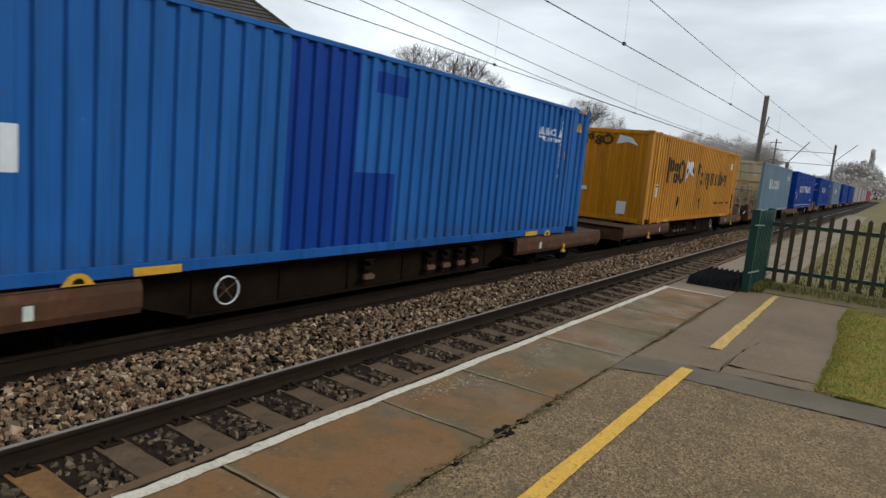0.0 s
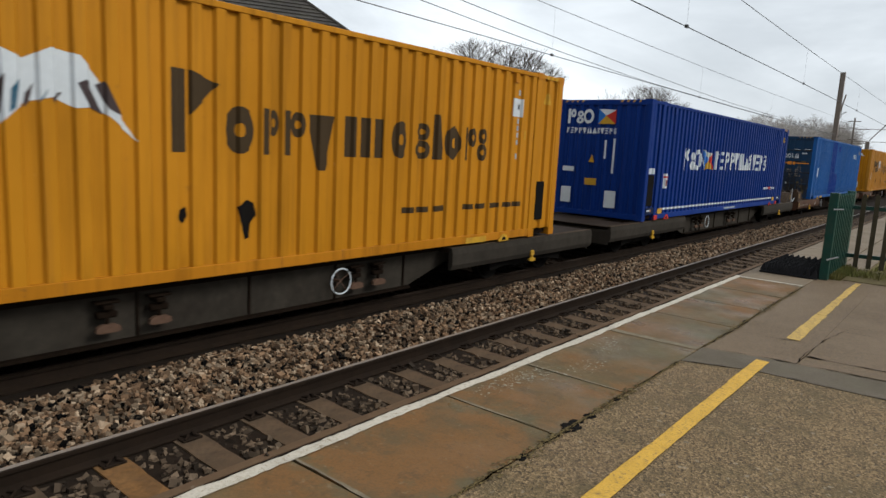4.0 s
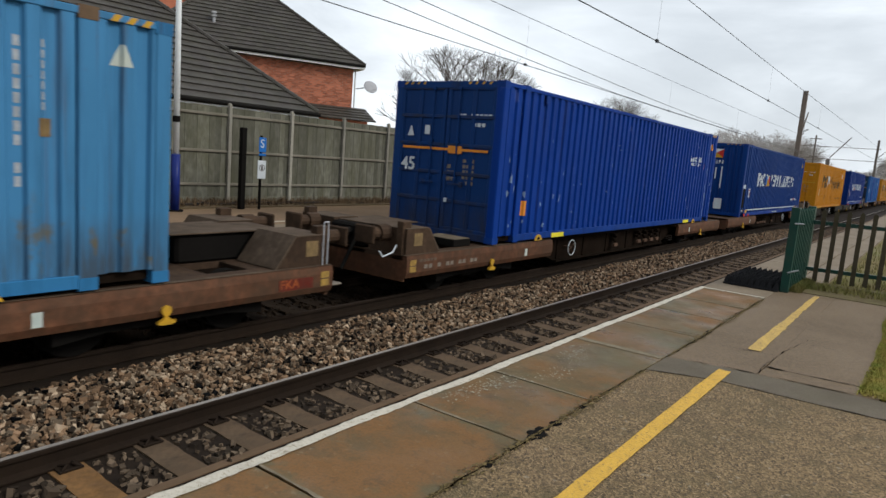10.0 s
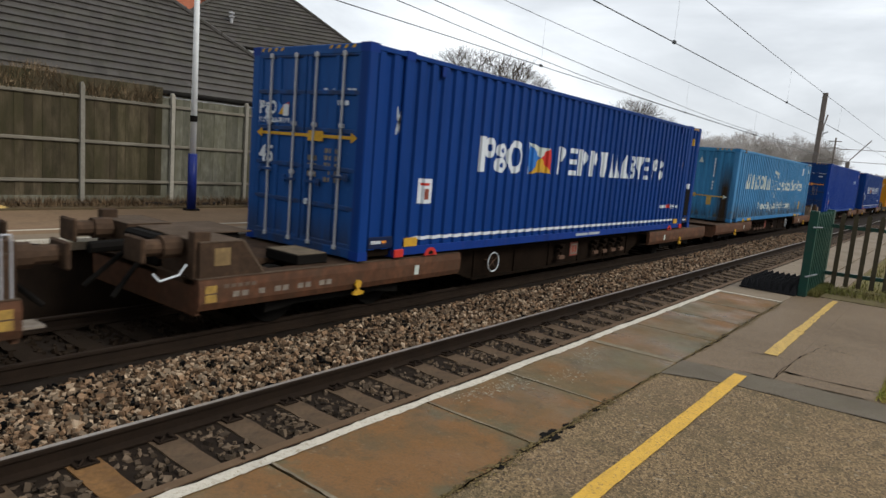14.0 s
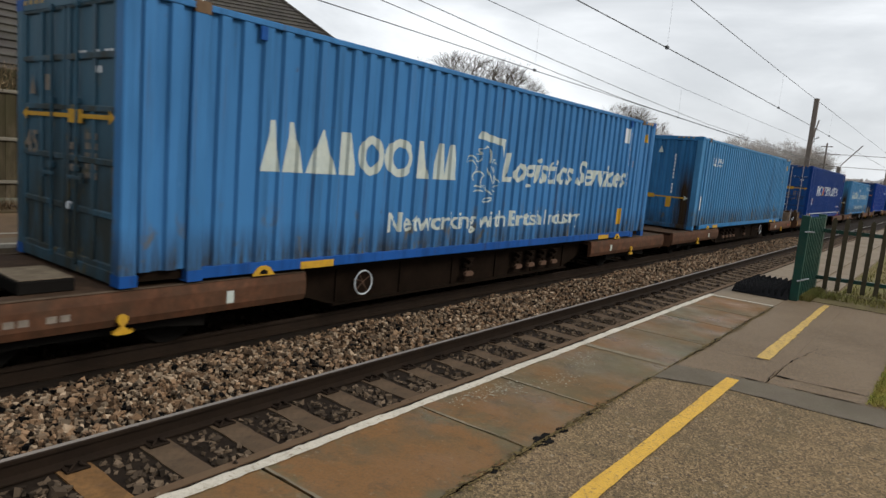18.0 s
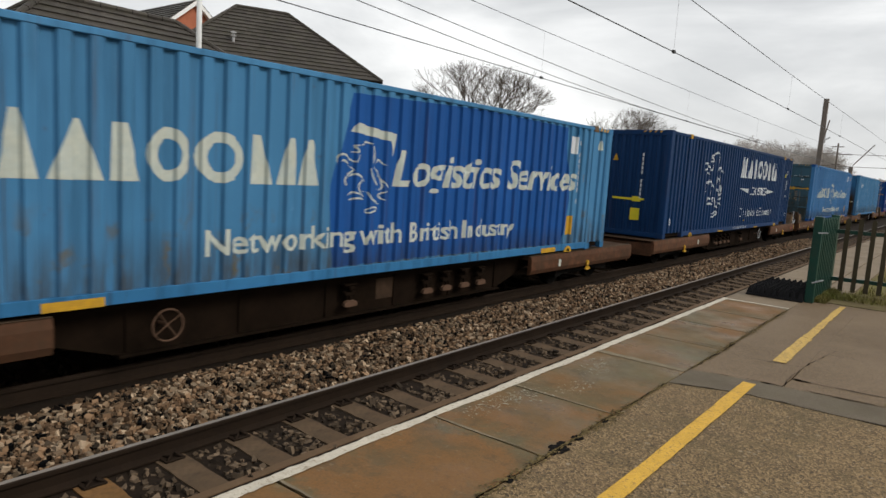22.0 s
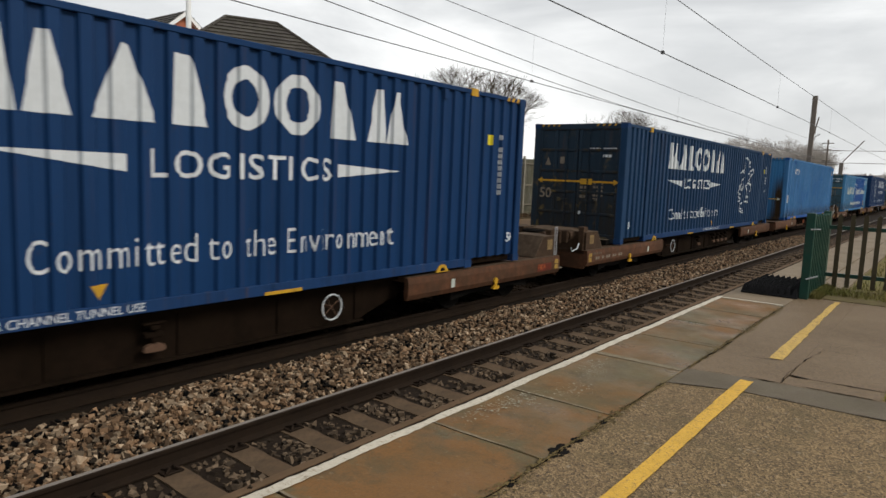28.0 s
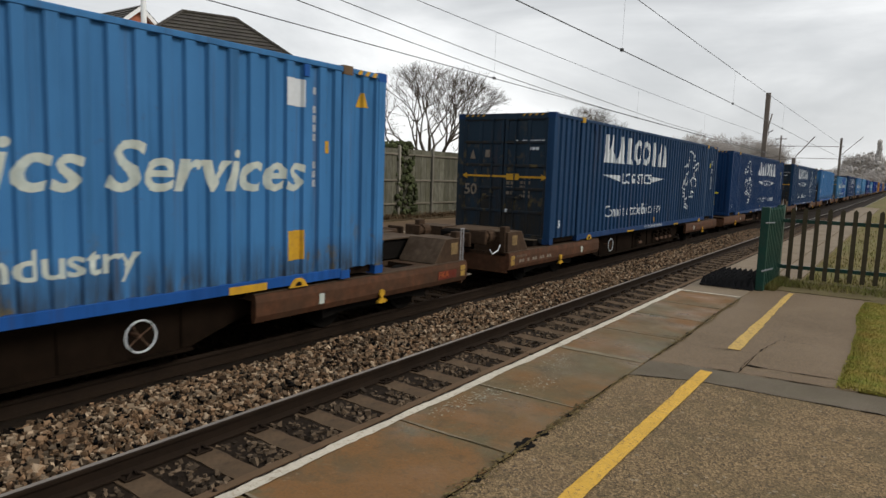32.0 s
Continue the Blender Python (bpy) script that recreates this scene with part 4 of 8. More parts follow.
crack([(-0.99, 5.87), (-1.0, 6.2), (-0.97, 6.62)], 0.004)
crack([(-1.52, 6.55), (-1.2, 6.60), (-1.0, 6.66)], 0.008)
crack([(-0.97, 6.16), (-0.6, 6.18), (-0.20, 6.23)], 0.012)
crack([(-0.98, 6.7), (-0.86, 7.6), (-0.62, 7.8)], 0.005)
crack([(-2.1, 6.72), (-1.85, 6.76), (-1.72, 6.80)], 0.008)
for cy, k in ((3.40, 1.0), (3.62, 0.5), (4.02, 0.35), (2.85, 0.45), (7.05, 0.5)):
    # each hole is a flat near-black blob; its shade is put into colour
    hole = bmesh.new()
    for i in range(int(12 * k) + 3):
        a, r = i * 2.4, (0.015 + 0.045 * rr.random()) * k
        bmesh.ops.create_icosphere(hole, subdivisions=1, radius=(0.012 + 0.018 * rr.random()) * (0.4 + 0.6 * k), matrix=Matrix.Translation((-1.70 + r * math.cos(a) * 0.8, cy + 1.9 * r * math.sin(a), 0.003)) @ Matrix.Diagonal((1, 1.6, 0.10, 1)))
    part("broken_edge", hole, M["black_iron"], plat, "crumbled hole at the coping, its shade painted black")
mv, mf = [], []
for k in range(2600):
    y = 0.5 + 9.2 * rr.random()
    if 5.15 < y < 5.75:
        continue
    x = -1.70 + rr.gauss(0, 0.016) * (1 + 0.8 * math.sin(y * 5.0))
    r = 0.003 + 0.007 * rr.random()
    base = len(mv)
    mv += [(x + r * math.cos(a) * (0.6 + 0.7 * rr.random()), y + 1.4 * r * math.sin(a), 0.006 + 0.004 * rr.random()) for a in (0.3, 1.5, 2.8, 4.0, 5.2)]
    mf.append(tuple(range(base, base + 5)))
tagged(raw("joint_moss", mv, mf, M["joint_moss"]), "brown moss and grit in the joint behind the coping", "moss", kind="stuff")

# pale lichen flecks on the damp slabs
lv, lf = [], []
for k in range(900):
    cx, cy = rr.choice(((-2.36, 3.85), (-2.30, 4.02), (-2.26, 5.05), (-2.34, 5.25), (-2.40, 3.60), (-2.15, 4.5)))
    x, y, r = rr.gauss(cx, 0.060), rr.gauss(cy, 0.12), 0.0015 + 0.009 * rr.random() ** 4
    if not (EDGE + 0.1 < x < COPING - 0.05):
        continue
    base = len(lv)
    lv += [(x + r * (0.6 + 0.8 * rr.random()) * math.cos(a), y + r * (0.6 + 0.8 * rr.random()) * math.sin(a), 0.0075) for a in (0.3, 1.3, 2.4, 3.4, 4.5, 5.5)]
    lf.append(tuple(range(base, base + 6)))
tagged(raw("lichen", lv, lf, M["lichen"]), "pale lichen flecks on the coping slabs", "lichen", kind="stuff")

# anti-trespass mat: rows of rubber points across the platform end
matt = thing("trespass_mat", "black rubber anti-trespass mat with pyramid points", "rubber mat", at=(0, 0, 0))
part("base", box(-2.45, -1.68, 10.55, 12.1, 0.0, 0.03, 0.008), M["rubber"], matt)
pyr = bmesh.new()
bmesh.ops.create_cone(pyr, cap_ends=True, segments=4, radius1=0.058, radius2=0.012, depth=0.11, matrix=Matrix.Translation((0, 0, 0.085)) @ Matrix.Rotation(radians(45), 4, "Z"))
pyr_me = mesh_of("point", pyr)
for i in range(9):
    for j in range(18):
        piece("point", pyr_me, M["rubber"], matt, pose(-2.40 + 0.085 * i, 10.6 + 0.086 * j, 0.0 + 0.01 * rr.random()))

# grass beside the platform
lawn = bmesh.new()
lawn_side = [(-0.255 + 0.07 * noise.noise(Vector((0.3, y * 0.9, 2.0))) + 0.03 * noise.noise(Vector((4.3, y * 3.7, 2.0))), y) for y in (10.6 - 0.11 * k for k in range(42))]
prism(lawn, [(0.2, 5.975), (7, 5.995), (12, 5.995), (12, 10.6)] + lawn_side, -0.4, 0.012, axis="z")
verge = bmesh.new()
prism(verge, [(-1.55, 10.905), (-0.2, 10.905), (-0.2, 10.605), (12, 10.605), (12, 13.2), (-1.55, 12.3)], -0.4, 0.010, axis="z")
solid("verge", verge, M["verge_earth"], "bare brown earth with dead tufts along the fence", "verge", kind="structure")
solid("lawn", lawn, M["soil"], "patchy mossy grass verge beside the platform", "lawn", kind="structure")


def blades(name, count, where, height, material, seed, lean=0.5, wide=0.006):
    r = np.random.RandomState(seed)
    vs, fs = [], []
    for i in range(count):
        x, y, z = where(r)
        h = height * (0.4 + 0.9 * r.rand())
        a, b = r.rand() * 6.283, (r.rand() - 0.5) * 2 * lean
        dx, dy = math.cos(a), math.sin(a)
        tx, ty = -dy * h * b, dx * h * b
        k = len(vs)
        vs += [(x - dx * wide, y - dy * wide, z), (x + dx * wide, y + dy * wide, z), (x + tx + dx * wide * 0.3, y + ty + dy * wide * 0.3, z + h)]
        fs.append((k, k + 1, k + 2))
    ob = raw(name, vs, fs, material)
    return ob


def lawn_at(r):
    while True:
        y = 5.93 + r.rand() * 4.75
        x = -0.25 + 0.07 * noise.noise(Vector((0.3, y * 0.9, 2.0))) - 0.04 * r.rand() ** 2 + r.rand() ** 2.0 * 5
        if y > 5.96 + 0.02 * r.randn():
            return x, y, 0.008


tagged(blades("grass", 75000, lawn_at, 0.021, M["grass"], 3, 1.5, 0.0032), "short damp green and yellow grass", "grass", kind="stuff")
def weed_at(r):
    u = r.rand()
    if u < 0.6:
        return -1.55 + 3.5 * r.rand() ** 1.3, 11.3 + 0.75 * r.rand(), 0.0
    return -1.62 + 0.2 * r.rand(), 10.8 + 1.4 * r.rand(), 0.0
tagged(blades("weeds", 5000, weed_at, 0.09, M["dead_grass"], 4, 1.1, 0.006), "brown and yellowed weeds along the fence foot", "weeds", kind="stuff")


def rough_at(r):
    y = 12.6 + 30 * r.rand() ** 1.6
    return -1.25 + (2.5 + 0.25 * y) * r.rand(), y, -0.08


tagged(blades("rough_grass", 16000, rough_at, 0.10, M["dead_grass"], 14, 0.9, 0.012), "rough brown and green winter grass beyond the fence", "grass", kind="stuff")


# ---- palisade fence and gate at the platform end ----
pale_me = mesh_of("pale", prism(bmesh.new(), [(-0.033, 0.0), (0.033, 0.0), (0.033, 1.13), (0.0, 1.17), (-0.033, 1.13)], -0.008, 0.008, axis="y"))
fence = thing("palisade_fence", "green steel palisade fence weathered to brown on its pales", "fence", at=(0, 0, 0))
for k in range(42):
    x = -1.42 + 0.172 * k
    piece("pale", pale_me, M["fence_brown"], fence, pose(x, 12.05 + 0.02 * k, 0.06, 0, 0, 3))
for z in (0.24, 1.00):
    b = bmesh.new()
    prism(b, [(-1.6, 12.07), (6.0, 12.97), (6.0, 13.03), (-1.6, 12.13)], z - 0.03, z + 0.03, axis="z")
    part("fence_rail", b, M["fence_green"], fence)
for x in (0.95, 3.7):
    part("fence_post", box(x - 0.05, x + 0.05, 12.13 + 0.118 * (x + 1.5), 12.23 + 0.118 * (x + 1.5), 0, 1.2, 0.004), M["fence_green"], fence)
gate = thing("gate", "dark green steel palisade gate standing open along the platform", "gate", at=(-1.62, 10.7, 0))
part("gate_post", box(-0.055, 0.055, -0.06, 0.06, 0, 1.25, 0.006), M["fence_green"], gate)
part("gate_post", box(-0.055, 0.055, 1.44, 1.56, 0, 1.25, 0.006), M["fence_green"], gate)
gp_me = mesh_of("gate_pale", prism(bmesh.new(), [(-0.033, 0.0), (0.033, 0.0), (0.033, 1.13), (0.0, 1.17), (-0.033, 1.13)], -0.008, 0.008, axis="x"))
for k in range(9):
    piece("gate_pale", gp_me, M["fence_green"], gate, pose(0.05, 0.14 + 0.155 * k, 0.07))
for z in (0.22, 1.02):
    part("gate_rail", box(-0.03, 0.03, 0.05, 1.45, z - 0.03, z + 0.03), M["fence_green"], gate)
b = bmesh.new()
rod(b, (0.02, -0.09, 0.30), (0.16, -0.09, 0.36), 0.012)
part("latch", b, M["plastic_grey"], gate, "galvanised sliding bolt")
b = bmesh.new()
rod(b, (0.02, -0.09, 1.02), (0.14, -0.09, 1.03), 0.010)
part("latch", b, M["plastic_grey"], gate, "galvanised sliding bolt")

# ---- far platform ----
farp = thing("far_platform", "far station platform with a white edge and brown gravel surface", "platform", kind="structure")
part("platform_body", box(-13.0, FAR_EDGE - 0.55, -60, 26, -1.2, FAR_TOP), M["far_gravel"], farp)
fe = bmesh.new()
for k in range(86):
    bx(fe, FAR_EDGE - 0.55, FAR_EDGE, -60 + k + 0.008, -59 + k - 0.008, -0.05, FAR_TOP + 0.004, 0.006)
part("far_coping", fe, M["concrete"], farp)
part("far_wall", box(FAR_EDGE - 0.5, FAR_EDGE - 0.1, -60, 26, -1.2, -0.05), M["rail_side"], farp, "dark platform wall")
part("white_line", box(FAR_EDGE - 0.09, FAR_EDGE + 0.002, -60, 26, FAR_TOP - 0.04, FAR_TOP + 0.008), M["white_line"], farp)
part("white_line", box(FAR_EDGE - 0.98, FAR_EDGE - 0.91, -60, 26, FAR_TOP - 0.01, FAR_TOP + 0.004), M["white_line"], farp)
part("gravel_strip", box(-13.15, -12.3, -60, 26, -0.2, FAR_TOP + 0.03), M["litter"], farp, "bare earth strip under the fence")

# lamp post
lamp = thing("platform_lamp_post", "white tapered lamp post with a dark blue painted foot", "lamp post", at=(-12.0, 7.2, FAR_TOP))
b = bmesh.new()
rod(b, (0, 0, 1.1), (0, 0, 5.6), 0.062, 12, 0.045)
part("shaft", b, M["lamp_white"], lamp, "white shaft", True)
b = bmesh.new()
rod(b, (0, 0, 0), (0, 0, 1.12), 0.085, 12)
part("foot", b, M["lamp_blue"], lamp, "dark blue foot", True)
b = bmesh.new()
rod(b, (0, 0, 0), (0, 0, 0.03), 0.16, 12)
part("base_plate", b, M["black_iron"], lamp)
b = bmesh.new()
rod(b, (0, 0, 1.74), (0, 0, 1.86), 0.07, 12)
part("collar", b, M["black_iron"], lamp, "thin dark band")
b = bmesh.new()
rod(b, (0, 0, 5.6), (0.5, 0, 5.75), 0.03, 8)
bx(b, 0.4, 0.95, -0.12, 0.12, 5.7, 5.82, 0.03)
part("lantern", b, M["plastic_grey"], lamp)

# a low heap of pale yellow sand by the fence
heap = bmesh.new()
bmesh.ops.create_icosphere(heap, subdivisions=4, radius=1.0, matrix=Matrix.Diagonal((0.32, 0.85, 0.10, 1)))
for v in heap.verts:
    v.co.z = max(-0.02, v.co.z * (1 + 0.9 * noise.noise(v.co * 4.1)) + 0.02 * noise.noise(v.co * 13.0))
    v.co.x += 0.10 * noise.noise(v.co * 3.0)
sand = thing("sand_heap", "low heap of pale yellow sand beside the fence", "sand", at=(-12.55, 3.35, FAR_TOP + 0.01))
part("heap", heap, M["sand"], sand, "", True)

# a black hose lies along the fence foot
rh = random.Random(19)
hose = thing("hose", "black rubber hose lying loose along the fence foot", "hose", at=(-12.75, 0, FAR_TOP + 0.05))
part("hose_length", sweep(bmesh.new(), [(0.10 * math.sin(k * 0.9) + 0.05 * math.sin(k * 2.3), 6.6 + 0.16 * k, 0.02 * math.sin(k * 1.3)) for k in range(34)], 0.028, 8), M["rubber"], hose, "", True)
for k in range(14):
    y, a = rh.uniform(1.5, 16.0), rh.uniform(0, math.pi)
    st = thing("fallen_stick", "dry brown fallen stick by the fence", "stick", "fallen sticks", at=(-12.75 + 0.3 * rh.random(), y, FAR_TOP + 0.05))
    n = rh.uniform(0.15, 0.5)
    b = bmesh.new()
    rod(b, (-n * math.cos(a), -n * math.sin(a), 0.0), (0, 0, 0.03), 0.012, 5)
    rod(b, (0, 0, 0.03), (n * math.cos(a + 0.3), n * math.sin(a + 0.3), 0.05), 0.009, 5, 0.004)
    part("stick", b, M["bark"], st)

# sign: blue plate with an S over a white plate
sign = thing("stop_sign", "small blue S plate over a white warning plate on a post", "sign", at=(-12.0, 9.22, FAR_TOP))
b = bmesh.new()
rod(b, (0, 0, 0), (0, 0, 1.62), 0.03, 10)
part("post", b, M["black_iron"], sign)
part("blue_plate", box(0.035, 0.05, -0.09, 0.10, 1.26, 1.58, 0.006), M["sign_blue"], sign, "blue plate")
b = lettering("S", 0.18)
for v in b.verts:
    v.co += Vector((0.0535, -0.055, 1.36))
part("letter", b, M["white_paint"], sign, "white letter S")
part("lower_strip", box(0.035, 0.05, -0.09, 0.10, 1.18, 1.23, 0.004), M["sign_blue"], sign)
part("white_plate", box(0.035, 0.05, -0.11, 0.11, 0.68, 1.08, 0.006), M["white_paint"], sign, "white plate with a dark ring")
b = bmesh.new()
for i in range(16):
    a0, a1 = i * math.tau / 16, (i + 1) * math.tau / 16
    flat(b, [(0.075 * math.cos(a0), 0.075 * math.sin(a0)), (0.075 * math.cos(a1), 0.075 * math.sin(a1)), (0.06 * math.cos(a1), 0.06 * math.sin(a1)), (0.06 * math.cos(a0), 0.06 * math.sin(a0))])
flat(b, [(-0.02, -0.05), (0.02, -0.05), (0.02, 0.05), (-0.02, 0.05)])
for v in b.verts:
    v.co += Vector((0.0535, 0, 0.92))
part("pictogram", b, M["black_paint"], sign)
bol = thing("timber_post", "short dark timber post beside the sign", "post", at=(-12.1, 8.82, FAR_TOP))
part("post", box(-0.06, 0.06, -0.06, 0.06, 0, 1.76, 0.01), M["black_iron"], bol)

# close-boarded fence
FENCE_X = -13.2
tf = thing("timber_fence", "weathered close-boarded timber fence with concrete posts", "fence", at=(FENCE_X, 0, FAR_TOP))
bd_me = mesh_of("board", box(-0.012, 0.012, -0.076, 0.076, 0.16, 2.20, 0.003))
tall_me = mesh_of("board", box(-0.012, 0.012, -0.076, 0.076, 0.16, 2.40, 0.003))
post_me = mesh_of("fence_post", prism(bmesh.new(), [(-0.038, 0), (0.038, 0), (0.038, 2.24), (0.0, 2.30), (-0.038, 2.28)], 0.02, 0.10, axis="x"))
y = -3.9
while y < 27:
    piece("board", tall_me if y < 7.2 else bd_me, M["timber_brown" if y < 7.2 else "timber"], tf, pose(0.006 * (int(y * 7) % 2), y, 0.012 * rr.random() - 0.006, 0, 0, 0.8 * rr.random()))
    y += 0.151
for k in range(18):
    y = -5.2 + 1.80 * k
    piece("fence_post", post_me, M["concrete_post"], tf, pose(0, y, 0))
for z in (0.45, 1.20, 2.02):
    part("arris_rail", box(0.015, 0.055, -4, 27, z - 0.032, z + 0.032, 0.01), M["timber_pale"], tf)
part("gravel_board", box(-0.02, 0.02, -4, 27, -0.05, 0.17), M["timber"], tf)


# ---- houses behind the fence ----
def tiled_slope(a, b, c, d, course=0.31, lift=0.05):
    """A roof slope of tile courses: a-b is the eave, d-c the ridge; each course laps the one below."""
    bm = bmesh.new()
    a, b, c, d = map(Vector, (a, b, c, d))
    nrm = (b - a).cross(d - a).normalized()
    if nrm.z < 0:
        nrm = -nrm
    n = max(2, int(((d + c) / 2 - (a + b) / 2).length / course))
    for i in range(n):
        f0, f1 = i / n, min(1.0, (i + 1.12) / n)
        p, q = a.lerp(d, f0), b.lerp(c, f0)
        r, s = b.lerp(c, f1), a.lerp(d, f1)
        cols = max(1, int((q - p).length / 0.30))
        off = 0.5 * (i % 2)
        edges = [0.0] + [min(1.0, (k + off) / cols) for k in range(1 if off == 0 else 0, cols + 1) if 0 < (k + off) / cols < 1] + [1.0]
        for u0, u1 in zip(edges, edges[1:]):
            if u1 - u0 < 1e-4:
                continue
            g = 0.0008 / max(0.5, (q - p).length)
            lowl, lowr = p.lerp(q, u0 + g), p.lerp(q, u1 - g)
            upr, upl = s.lerp(r, u1 - g), s.lerp(r, u0 + g)
            v = [bm.verts.new(lowl + nrm * lift), bm.verts.new(lowr + nrm * lift), bm.verts.new(upr), bm.verts.new(upl), bm.verts.new(lowl - nrm * 0.01), bm.verts.new(lowr - nrm * 0.01)]
            bm.faces.new(v[:4])
            bm.faces.new((v[4], v[5], v[1], v[0]))
    return bm


def hip_roof(t, x0, x1, y0, y1, z0, rise, run):
    """Four tiled slopes over a rectangle, with its ridge along the longer side y, and ridge caps."""
    xm = (x0 + x1) / 2
    A, B, C, D = (x1, y0, z0), (x1, y1, z0), (x0, y1, z0), (x0, y0, z0)
    E, F = (xm, y0 + run, z0 + rise), (xm, y1 - run, z0 + rise)
    roof = part("roof", tiled_slope(A, B, F, E), M["roof_tile"], t, "dark grey concrete roof tiles")
    roof["kind"] = "stuff"
    part("roof_slope", tiled_slope(C, D, E, F), M["roof_tile"], t)
    part("roof_slope", tiled_slope(B, C, F, F), M["roof_tile"], t)
    part("roof_slope", tiled_slope(D, A, E, E), M["roof_tile"], t)
    for p, q in ((E, F), (A, E), (B, F), (C, F), (D, E)):
        b = bmesh.new()
        p, q = Vector(p), Vector(q)
        n = max(1, int((q - p).length / 0.42))
        for i in range(n):
            rod(b, p.lerp(q, i / n) + Vector((0, 0, 0.02)), p.lerp(q, (i + 0.96) / n) + Vector((0, 0, 0.025)), 0.10, 8, 0.09)
        part("ridge_tiles", b, M["roof_tile"], t)
    b = bmesh.new()
    bx(b, x0 - 0.02, x0 + 0.12, y0, y1, z0 - 0.20, z0 - 0.02)
    bx(b, x1 - 0.12, x1 + 0.02, y0, y1, z0 - 0.20, z0 - 0.02)
    bx(b, x0 + 0.12, x1 - 0.12, y0 - 0.02, y0 + 0.10, z0 - 0.20, z0 - 0.02)
    bx(b, x0 + 0.12, x1 - 0.12, y1 - 0.10, y1 + 0.02, z0 - 0.20, z0 - 0.02)
    part("fascia", b, M["fascia"], t, "white fascia board")
    b = bmesh.new()
    rod(b, (x1 + 0.07, y0, z0 - 0.05), (x1 + 0.07, y1, z0 - 0.05), 0.055, 8)
    part("gutter", b, M["black_iron"], t, "black gutter")


def bricks(u0, u1, z0, z1, axis_y=True, x=0.0, seed=1):
    """A stretch of wall in separate courses of brick, proud of the mortar."""
    bm = bmesh.new()
    rnd = random.Random(seed)
    z, k = z0, 0
    while z < z1 - 0.07:
        u = u0 - (0.1125 if k % 2 else 0.0)
        while u < u1:
            a, b_ = max(u, u0) + 0.005, min(u + 0.215, u1) - 0.003
            if b_ - a > 0.03:
                o = 0.004 * rnd.random()
                vs = [(x + 0.006 + o, a, z), (x + 0.006 + o, b_, z), (x + 0.006 + o, b_, z + 0.065), (x + 0.006 + o, a, z + 0.065)]
                back = [(x - 0.02, p[1], p[2]) for p in vs]
                f = [bm.verts.new(p) for p in vs]
                g = [bm.verts.new(p) for p in back]
                bm.faces.new(f)
                for i in range(4):
                    bm.faces.new((f[i], g[i], g[(i + 1) % 4], f[(i + 1) % 4]))
            u += 0.225
        z += 0.075
        k += 1
    return bm


bung = thing("bungalow", "single-storey brick house with a dark tiled hipped roof", "house")
part("wall", box(-23.2, -16.8, 4.3, 14.4, 0, 2.55), M["brick_far"], bung, "red brick wall")
hip_roof(bung, -23.6, -16.4, 3.9, 14.8, 2.62, 2.95, 3.6)

house = thing("brick_house", "two-storey red brick house with dark hipped roof and white fascia", "house")
hip_roof(house, -8.0, 0.0, -10.6, 0.0, 5.75, 3.4, 4.0)
part("wall", box(-7.6, -0.42, -10.2, -0.45, 0, 5.55), M["mortar"], house, "mortar behind the brick facing")
part("brick_facing", bricks(-10.2, -0.45, 2.6, 5.55, x=-0.42), M["brick_far"], house, "orange-red facing bricks")
b = bmesh.new()
rod(b, (-0.36, -0.35, 0), (-0.36, -0.35, 5.6), 0.04, 8)
part("downpipe", b, M["lamp_white"], house, "white downpipe")
b = bmesh.new()
rod(b, (-1.4, -7.1, 6.7), (-1.4, -7.1, 7.45), 0.07, 8)
bx(b, -1.52, -1.28, -7.22, -6.98, 7.35, 7.42)
bx(b, -1.52, -1.28, -7.22, -6.98, 7.2, 7.25)
part("roof_vent", b, M["plastic_grey"], house, "pale roof vent")
part("porch_roof", tiled_slope((1.3, -5.5, 2.95), (1.3, 0.25, 2.95), (-0.4, 0.25, 3.65), (-0.4, -5.5, 3.65)), M["roof_tile"], house, "lean-to tiled roof")
part("porch_wall", box(-0.4, 1.05, -5.2, -0.1, 0, 2.95), M["brick_far"], house)
dish = bmesh.new()
bmesh.ops.create_uvsphere(dish, u_segments=16, v_segments=8, radius=0.36, matrix=Matrix.Translation((0.05, 0.35, 4.75)) @ Matrix.Rotation(radians(60), 4, "Y") @ Matrix.Diagonal((1, 1, 0.16, 1)))
rod(dish, (0.05, 0.35, 4.75), (-0.35, -0.3, 4.6), 0.025)
rod(dish, (0.05, 0.35, 4.6), (0.5, 0.5, 4.6), 0.012)
part("satellite_dish", dish, M["plastic_grey"], house, "grey satellite dish")
house.matrix_basis = pose(-24.0, 24.6, 0, 0, 0, -25)

gable = thing("gabled_house", "brick house with a white-edged gable and dark roof", "house", at=(-36.0, 21.3, 0))
b = bmesh.new()
prism(b, [(-2.2, 0), (2.2, 0), (2.2, 8.35), (0, 10.15), (-2.2, 8.35)], -7.0, 0.0, axis="x")
part("wall", b, M["brick_far"], gable, "orange brick gable wall")
part("roof", tiled_slope((0.3, -2.75, 7.98), (-7, -2.75, 7.98), (-7, 0, 10.28), (0.3, 0, 10.28)), M["roof_tile"], gable)
part("roof_slope", tiled_slope((0.3, 2.75, 7.98), (-7, 2.75, 7.98), (-7, 0, 10.28), (0.3, 0, 10.28)), M["roof_tile"], gable)
for s in (-1, 1):
    b = bmesh.new()
    prism(b, [(0, 10.26), (s * 2.75, 7.94), (s * 2.75, 7.68), (0, 10.0)], 0.06, 0.32, axis="x")
    part("bargeboard", b, M["fascia"], gable, "white bargeboard")
